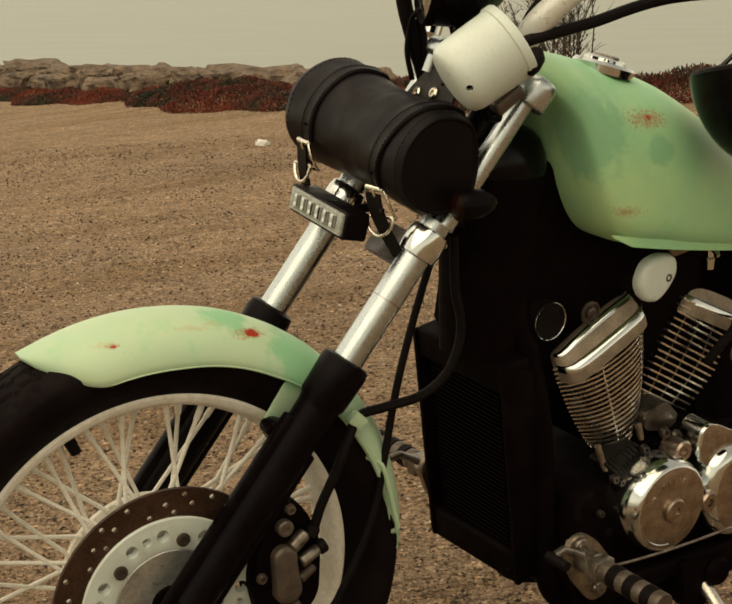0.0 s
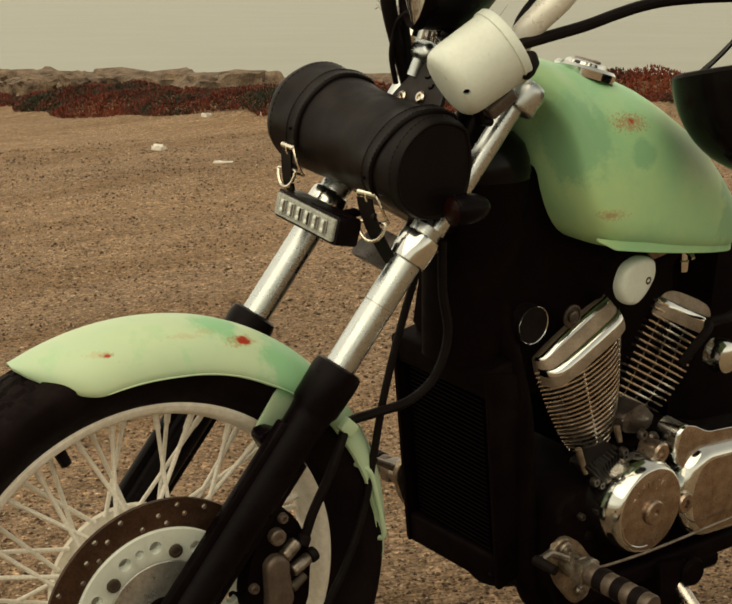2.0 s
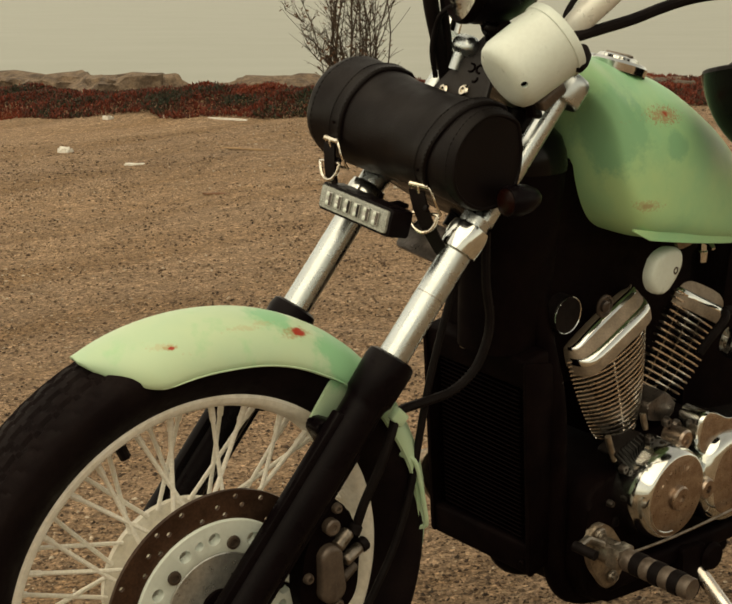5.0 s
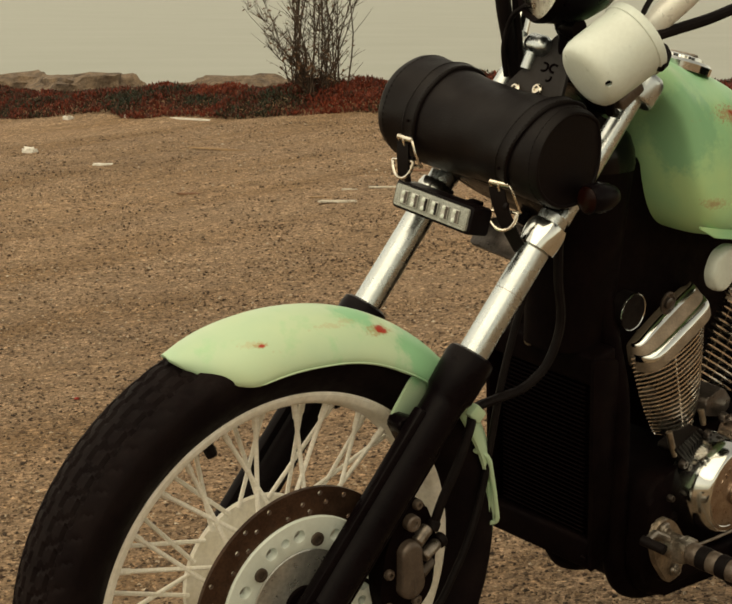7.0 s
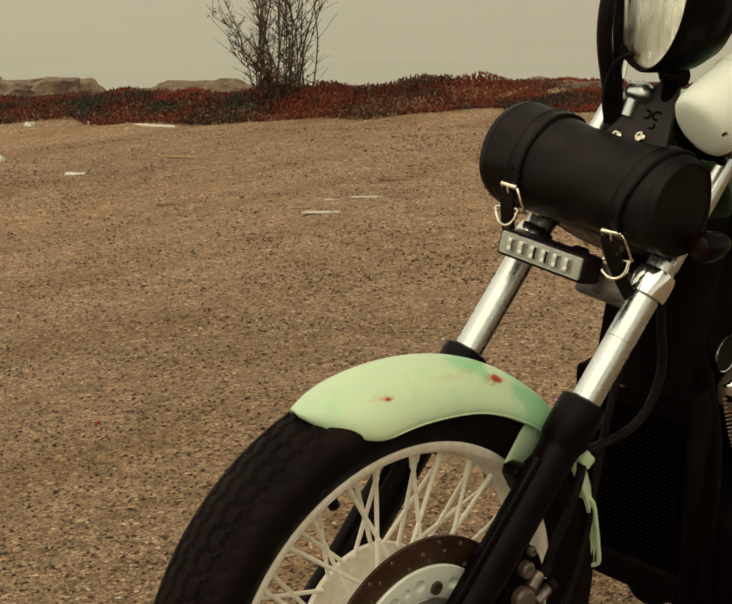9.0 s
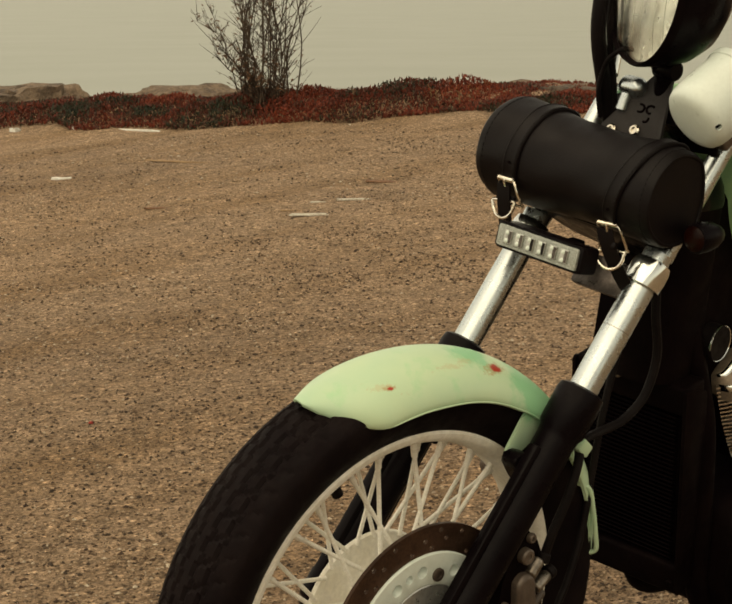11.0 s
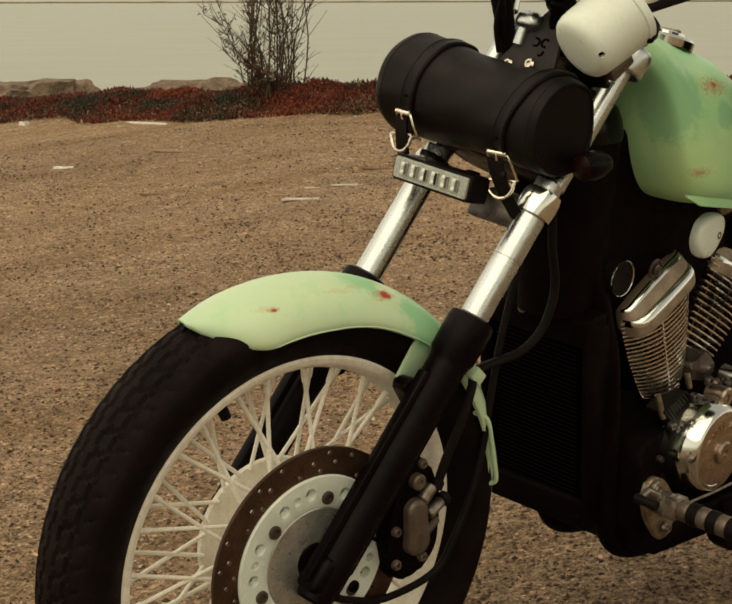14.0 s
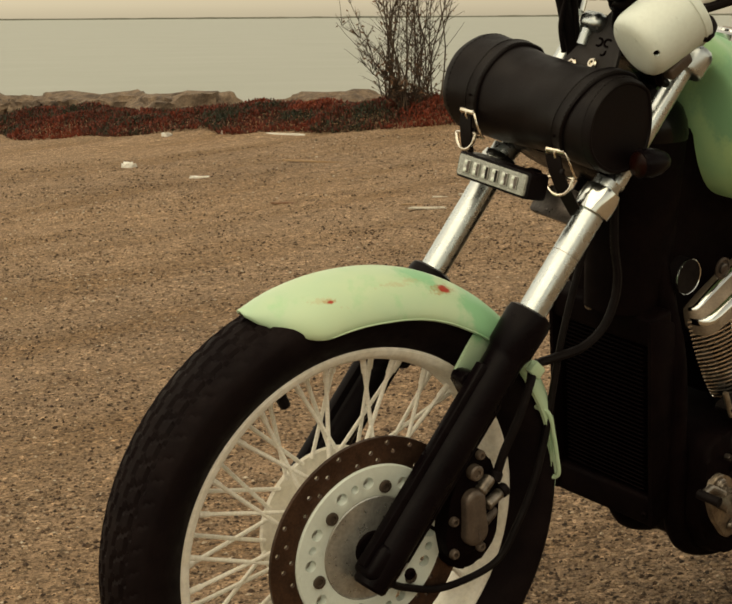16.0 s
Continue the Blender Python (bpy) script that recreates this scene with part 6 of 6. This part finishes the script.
footrest(-1)
footrest(1)
tube("shift_rod", [(0.112, -0.168, -0.010), (0.24, -0.172, -0.006), (0.42, -0.172, 0.008)], 0.0021, "dull metal shift rod", material=M_ALLOY)
bm = bmesh.new()
block(bm, (0.44, 0.030, 0.030), Matrix.Translation((0.36, -0.135, -0.050)) @ Matrix.Rotation(radians(-3), 4, "Y"), 0.008, 3)
part("lower_rail", bm, M_SOOT, bike, "black lower frame rail", m=MB)
stand_foot = MB.inverted() @ Vector((0.86, -0.235, ground_z(0.86, -0.235) + 0.004))
bm = bmesh.new()
prism(bm, rounded([(0.285, -0.040), (0.345, -0.045), (0.350, -0.085), (0.335, -0.135), (0.300, -0.110)], 0.012), 0.030, Matrix(((1, 0, 0, 0), (0, 0, 1, -0.160), (0, 1, 0, 0), (0, 0, 0, 1))), 0.004)
lathe(bm, [(0.0, 0.0), (0.020, 0.0), (0.022, 0.005), (0.018, 0.012), (0.0, 0.013)], 28, Matrix.Translation((0.352, -0.158, -0.066)) @ ML)
st = part("side_stand", bm, M_SOOT, bike, "side stand with a pale metal leg", m=MB)
bm = bmesh.new()
p = Vector((0.338, -0.150, -0.085))
sweep(bm, [p, p.lerp(stand_foot, 0.5), stand_foot + Vector((0, 0, 0.008))], [0.011, 0.010, 0.010], 14)
part("stand_leg", bm, M_FIN, st, "pale worn metal stand leg")
bm = bmesh.new()
block(bm, (0.050, 0.036, 0.008), MB.inverted() @ pose(0.86, -0.235, ground_z(0.86, -0.235) + 0.003), 0.002)
part("stand_foot", bm, M_SOOT, st)

# ---------------------------------------------------------------- lamp bar and the bag on the fork
def lamp_bar():
    m = Matrix.Translation((0.205, 0.012, 0.4535)) @ Matrix.Rotation(radians(8), 4, "Y") @ Matrix(((0, 0, -1, 0), (1, 0, 0, 0), (0, 1, 0, 0), (0, 0, 0, 1)))
    # outline in the machine's right and up, thickness to the front
    bm = bmesh.new()
    prism(bm, rounded([(-0.074, -0.017), (0.074, -0.017), (0.074, 0.017), (-0.074, 0.017)], 0.004), 0.030, m @ Matrix.Translation((0, 0, -0.030)), 0.002)
    body = part("led_bar", bm, M_BLACK, bike, "slim led lamp bar with six lenses", m=MS)
    bm = bmesh.new()
    prism(bm, rounded([(-0.069, -0.0135), (0.069, -0.0135), (0.069, 0.0135), (-0.069, 0.0135)], 0.002), 0.004, m @ Matrix.Translation((0, 0, -0.0005)), 0.001)
    lens = part("led_lens", bm, M_LED, body, "ribbed grey lens strip")
    for i in range(6):
        # a square cell: a dark strip paints its shaded side, two pale domes
        x = -0.049 + 0.0196 * i
        mc = m @ Matrix.Translation((x, 0, 0.0052))
        bm = bmesh.new()
        block(bm, (0.0130, 0.0170, 0.0016), mc, 0.0006, 1)
        cell = part("led_cell", bm, M_SILVER, lens, "square led reflector cell")
        bm = bmesh.new()
        block(bm, (0.0046, 0.0150, 0.0006), mc @ Matrix.Translation((-0.0034, 0, 0.0009)), 0)
        part("cell_shade", bm, M_DARKALLOY if i < 2 or i > 3 else M_CASE, cell, "dark strip that stands in for shade on one side of the cell")
        bm = bmesh.new()
        for v in (-0.0052, 0.0052):
            lathe(bm, [(0.0032, 0.0), (0.0028, 0.0010), (0.0016, 0.0016), (0.0, 0.0018)], 12, mc @ Matrix.Translation((0.0012, v, 0.0008)))
        part("cell_dome", bm, M_WHITE, cell, "small pale dome on the cell")
    for i in range(9):
        bm = bmesh.new()
        block(bm, (0.134, 0.0012, 0.0016), m @ Matrix.Translation((0, -0.0116 + 0.0029 * i, 0.0036)), 0)
        part("lens_rib", bm, M_LED, lens)
    bm = bmesh.new()
    block(bm, (0.050, 0.022, 0.006), Matrix.Translation((0.255, 0.012, 0.452)) @ Matrix.Rotation(radians(-6), 4, "Y"), 0.002)
    part("lamp_tab", bm, M_BLACK, body, "black lamp bracket tab")


lamp_bar()
bm = bmesh.new()
prism(bm, rounded([(-0.05, 0.0), (0.045, 0.0), (0.030, 0.045), (-0.038, 0.045)], 0.012), 0.006, Matrix.Translation((0.275, -0.03, 0.400)) @ Matrix.Rotation(radians(35), 4, "Y") @ Matrix(((0, 0, -1, 0), (1, 0, 0, 0), (0, 1, 0, 0), (0, 0, 0, 1))), 0.002)
part("splash_plate", bm, M_DARKALLOY, bike, "dull bracket plate below the yoke", m=MS)


def tool_roll():
    """A leather roll strapped across the fork."""
    cx = 0.295
    at = MS @ Vector((cx, 0, 0.47))
    bag = thing("tool_roll", at, "black leather tool roll with two buckled straps on the fork", "bag")
    # along the roll: reach, radius, height of the axis
    girth = [(-0.126, 0.0590, 0.5370), (-0.118, 0.0620, 0.5375), (-0.100, 0.0635, 0.5385), (-0.080, 0.0635, 0.5390), (-0.055, 0.0615, 0.5390), (0.000, 0.0605, 0.5390), (0.050, 0.0625, 0.5395),
             (0.080, 0.0655, 0.5405), (0.100, 0.0670, 0.5410), (0.128, 0.0680, 0.5415), (0.152, 0.0700, 0.5415), (0.160, 0.0685, 0.5415)]
    ys = [g[0] for g in girth]

    def skin(y, a, more=0.0):
        """The roll's surface at reach y and angle a, pressed flat against the fork behind."""
        r = float(np.interp(y, ys, [g[1] for g in girth]))
        cz = float(np.interp(y, ys, [g[2] for g in girth]))
        r *= 1 + 0.010 * math.sin(3 * a + 30 * y) + 0.007 * math.sin(34 * y + a) + 0.006 * math.sin(7 * a - 60 * y)
        r *= 1.0 - 0.05 * max(0, -math.sin(a)) ** 2
        dx = (r + more) * math.cos(a)
        if dx > 0.034:
            dx = 0.034 + (dx - 0.034) * 0.45
        return Vector((cx + dx, y, cz + (r + more) * 1.02 * math.sin(a)))

    n, k = 72, 64
    rings = []
    for i in range(k + 1):
        y = ys[0] + (ys[-1] - ys[0]) * i / k
        rings.append([skin(y, math.tau * j / n) for j in range(n)])
    bm = bmesh.new()
    loft(bm, rings, caps=False)
    part("roll", bm, M_LEATHER, bag, "smooth black leather body", m=MS, angle=60)
    # end caps set back inside the rim, softly bulging
    for end, out in ((0, -1), (-1, 1)):
        edge = rings[end]
        mid = sum(edge, Vector()) / n
        bm = bmesh.new()
        rows = []
        for share, step in ((1.0, 0.0), (0.985, 0.0022), (0.955, 0.0025), (0.925, 0.0010), (0.895, -0.0060), (0.87, -0.0170), (0.84, -0.0230), (0.74, -0.0235), (0.55, -0.0200), (0.30, -0.0180), (0.08, -0.0175)):
            rows.append([mid.lerp(p, share) + Vector((0, out * step, 0)) for p in edge])
        loft(bm, rows)
        part("end_cap", bm, M_LEATHER, bag, "inset leather end with a rolled rim", m=MS, angle=60)
    # thread round both ends
    for y in (-0.117, 0.150):
        bm = bmesh.new()
        for j in range(0, 120, 2):
            a, c = math.tau * j / 120, math.tau * (j + 1.15) / 120
            sweep(bm, [skin(y, a, 0.0002), skin(y, c, 0.0002)], 0.0005, 4)
        part("rim_stitching", bm, M_THREAD, bag, "dark thread along the rim", m=MS)

    def strap_y(a, y0, y1):
        return y0 + (y1 - y0) * (1 - math.sin(a)) / 2

    for y0, y1, stop, tilt in ((0.093, 0.104, 197, 0.10), (-0.096, -0.058, 214, 0.55)):
        angles = [radians(stop - (stop + 80) * j / 64) for j in range(65)]
        w = 0.0112
        bm = bmesh.new()
        rows = []
        for a in angles:
            y = strap_y(a, y0, y1)
            rows.append([skin(y + d, a, h) for d, h in ((-w, 0.0002), (-w, 0.0030), (-w * 0.82, 0.0046), (-w * 0.60, 0.0040), (w * 0.60, 0.0040), (w * 0.82, 0.0046), (w, 0.0030), (w, 0.0002))])
        loft(bm, rows)
        strap = part("strap", bm, M_LEATHER, bag, "black leather strap", m=MS, angle=50)
        for side in (-1, 1):
            bm = bmesh.new()
            for j in range(2, 190, 3):
                a, c = radians(stop - (stop + 80) * j / 192), radians(stop - (stop + 80) * (j + 1.7) / 192)
                sweep(bm, [skin(strap_y(a, y0, y1) + 0.0078 * side, a, 0.0046), skin(strap_y(c, y0, y1) + 0.0078 * side, c, 0.0044)], 0.0005, 4)
            part("stitching", bm, M_THREAD, strap, "dark thread stitching")
        # roller buckle, hanging clear of the roll
        c = skin(strap_y(angles[0], y0, y1), angles[0], 0.0070)
        u = Vector((-tilt, 1, 0)).normalized()
        down = Vector((0.18, -0.12, -1)).normalized()
        out = u.cross(down).normalized()
        if out.x > 0:
            out = -out
        bm = bmesh.new()
        hole = skin(strap_y(angles[4], y0, y1), angles[4], 0.0048)
        lathe(bm, [(0.0, 0.0), (0.0020, 0.0), (0.0020, 0.0006), (0.0, 0.0006)], 12, along(hole, hole + out))
        part("strap_hole", bm, M_SOOT, strap)
        bm = bmesh.new()
        sweep(bm, curve_through([c - u * 0.0120, c - u * 0.0165 + down * 0.003 + out * 0.003, c - u * 0.0200 + down * 0.014 + out * 0.004, c - u * 0.0225 + down * 0.028 + out * 0.001, c - u * 0.0210 + down * 0.033 - out * 0.002,
                                 c + u * 0.0100 + down * 0.034 - out * 0.003, c + u * 0.0120 + down * 0.030 - out * 0.003, c + u * 0.0125 + down * 0.012 - out * 0.002, c + u * 0.0115], 5), 0.0018, 8)
        part("buckle", bm, M_NICKEL, strap, "bright nickel roller buckle")
        bm = bmesh.new()
        sweep(bm, [c - u * 0.0128, c - u * 0.0120, c + u * 0.0120, c + u * 0.0128], [0.0026, 0.0036, 0.0036, 0.0026], 14)
        part("roller", bm, M_NICKEL, strap)
        bm = bmesh.new()
        sweep(bm, [c + out * 0.0030, c + down * 0.004 + out * 0.0042, c + down * 0.009 + out * 0.0025], 0.0016, 8)
        part("prong", bm, M_NICKEL, strap)
        # strap tail under the buckle, ending in a point
        ln = 0.088 if y0 > 0 else 0.098
        sway = Vector((-0.004, 0.004, 0)) if y0 > 0 else Vector((0.024, -0.020, 0))
        bm = bmesh.new()
        rows = []
        for j in range(15):
            t = j / 14
            p = c + down * (0.006 + ln * t) + sway * t ** 1.5 + out * (0.0025 * math.sin(t * 5) + 0.0015) + u * 0.0030
            half = 0.0102 * (1 if t < 0.80 else max(0.12, 1 - 4.4 * (t - 0.80)))
            rows.append([p - u * half - out * 0.0014, p - u * half + out * 0.0014, p + u * half + out * 0.0014, p + u * half - out * 0.0014])
        loft(bm, rows)
        part("strap_end", bm, M_LEATHER, strap, "hanging leather strap tail")
        # D ring through the tail, and the keeper loop that holds it
        d = c + down * 0.036 - out * 0.002 if y0 < 0 else c + down * 0.029 + out * 0.004 + u * 0.004
        spread_u = (u + Vector((0, 0, -0.10))).normalized()
        drop = (down + out * 0.35).normalized()
        ring = [d + spread_u * -0.0180 * math.cos(radians(a)) + drop * 0.0220 * math.sin(radians(a)) for a in range(0, 181, 10)]
        bm = bmesh.new()
        sweep(bm, curve_through([d + spread_u * -0.008 - out * 0.002] + ring + [d + spread_u * 0.008 - out * 0.002], 2), 0.0022, 8)
        part("d_ring", bm, M_NICKEL, strap, "bright nickel D-ring")
        bm = bmesh.new()
        block(bm, (0.0050, 0.0235, 0.0080), Matrix.Translation(c + down * 0.026 - out * 0.001) @ Matrix.Rotation(radians(10), 4, "Y"), 0.0015)
        part("keeper", bm, M_LEATHER, strap, "leather keeper loop")
    return bag


tool_roll()


def helmet():
    """A half-shell helmet hung by its strap, the opening upwards."""
    c = MB @ Vector((0.327, -0.205, 0.654))
    h = thing("helmet", c, "gloss black half-shell helmet hanging upside down by its strap", "helmet")
    # long axis along the machine, the opening all but level, its rear side higher
    m = Matrix.Translation(c) @ Matrix.Rotation(radians(-12), 4, Vector((0.76, -0.62, 0))) @ pose(0, 0, 0, 1.5, -9, -10) @ Matrix.Diagonal((1.15, 0.95, 1.0, 1))
    bm = bmesh.new()
    prof = [(0.128 * math.cos(radians(a)) ** 0.8, -0.134 * math.sin(radians(a))) for a in range(0, 90, 6)] + [(0.0, -0.134)]
    inner = [(0.0, -0.116)] + [(0.112 * math.cos(radians(a)) ** 0.8, -0.116 * math.sin(radians(a))) for a in range(84, -1, -6)]
    lathe(bm, prof + inner, 64, m)
    part("shell", bm, M_HELMET, h, "gloss black shell", m=Matrix())
    bm = bmesh.new()
    lathe(bm, [(0.0, -0.004), (0.113, -0.003)], 48, m)
    part("liner", bm, M_RUBBER, h, "black padded liner", m=Matrix())
    bm = bmesh.new()
    sweep(bm, [m @ Vector((0.121 * math.cos(math.tau * j / 64), 0.121 * math.sin(math.tau * j / 64), 0.0)) for j in range(65)], 0.0062, 8)
    part("edge_trim", bm, M_RUBBER, h, "black rubber edge trim", m=Matrix())
    for y in (-0.05, 0.05):
        p = m @ Vector((-0.088, y, 0.0))
        q = MS @ Vector((0.66, -0.262, 0.790))
        bm = bmesh.new()
        rows = []
        for j in range(12):
            t = j / 11
            c0 = p.lerp(q, t) + Vector((0, 0, -0.012 * math.sin(t * math.pi)))
            w = Vector((0.006, 0.004, 0.004))
            d = Vector((-0.001, 0.0015, 0))
            rows.append([c0 - w - d, c0 + w - d, c0 + w + d, c0 - w + d])
        loft(bm, rows)
        part("chin_strap", bm, M_RUBBER, h, "black webbing strap", m=Matrix())


M_HELMET = surface("gloss_black_shell", (0.005, 0.004, 0.004), (0.007, 0.006, 0.006), 0.12, 0.0, 0.05, 20, 200, 0.2, 0.02, 300, coat=0.0, rvar=0.04)
helmet()

# ---------------------------------------------------------------- litter on the lot
def litter(x, y, size, turn, material, label, category, name="paper_scrap", lift=0.012, seed=1):
    rng = random.Random(seed)
    bm = bmesh.new()
    n = 5
    top = [[bm.verts.new((size[0] * (i / (n - 1) - 0.5) * (1 + 0.2 * rng.uniform(-1, 1)), size[1] * (j / (n - 1) - 0.5) * (1 + 0.2 * rng.uniform(-1, 1)), 0.002 + lift * rng.random())) for j in range(n)] for i in range(n)]
    for i in range(n - 1):
        for j in range(n - 1):
            bm.faces.new((top[i][j], top[i + 1][j], top[i + 1][j + 1], top[i][j + 1]))
    ext = bmesh.ops.extrude_face_region(bm, geom=bm.faces[:])
    for v in ext["geom"]:
        if isinstance(v, bmesh.types.BMVert):
            v.co.z = -0.002
    z = float(rough_lot(np.float64(x), np.float64(y)))
    ob = part(name, bm, material, None, m=pose(x, y, z + 0.001, 0, 0, turn))
    return tagged(ob, label, category, "litter on the lot")


litter(4.28, 7.57, (0.06, 0.07), 20, M_PAPER, "crumpled white paper scrap on the gravel", "litter", lift=0.032, seed=2)
litter(4.06, 6.49, (0.10, 0.05), -48, M_PAPER, "flat white paper strip on the gravel", "litter", lift=0.008, seed=3)
litter(5.77, 7.96, (0.40, 0.06), -70, M_PAPER, "long pale sheet at the foot of the bank", "litter", lift=0.010, seed=4)
litter(3.754, 4.244, (0.15, 0.07), -41, M_MARK, "worn white paint patch on the gravel", "paint mark", "paint_mark", 0.002, 5)
litter(4.142, 4.376, (0.14, 0.05), -40, M_MARK, "worn white paint patch on the gravel", "paint mark", "paint_mark", 0.002, 6)
litter(4.026, 4.489, (0.07, 0.04), -45, M_MARK, "small worn white paint patch on the gravel", "paint mark", "paint_mark", 0.002, 7)
litter(3.809, 4.421, (0.08, 0.03), -45, M_CARD, "faint worn paint patch on the gravel", "paint mark", "paint_mark", 0.001, 9)
litter(3.64, 5.12, (0.12, 0.05), -44, M_CLOD, "flat crumbled patch of red-brown soil", "soil", "soil_clod", 0.003, 15)
litter(4.584, 4.644, (0.16, 0.07), -60, M_CLOD, "flat crumbled patch of red-brown soil", "soil", "soil_clod", 0.003, 16)
litter(1.174, 2.237, (0.012, 0.008), 30, M_REDBIT, "tiny scrap of red plastic on the gravel", "litter", "plastic_scrap", 0.004, 17)
litter(4.742, 6.268, (0.52, 0.026), -75.3, M_CARD, "thin brown strip of card on the gravel", "litter", "card_strip", 0.006, 8)
litter(5.45, 9.0, (0.07, 0.05), 15, M_PAPER, "small white paper scrap at the foot of the bank", "litter", lift=0.03, seed=11)
litter(5.62, 8.55, (0.05, 0.05), 70, M_PAPER, "small white paper scrap at the foot of the bank", "litter", lift=0.03, seed=12)
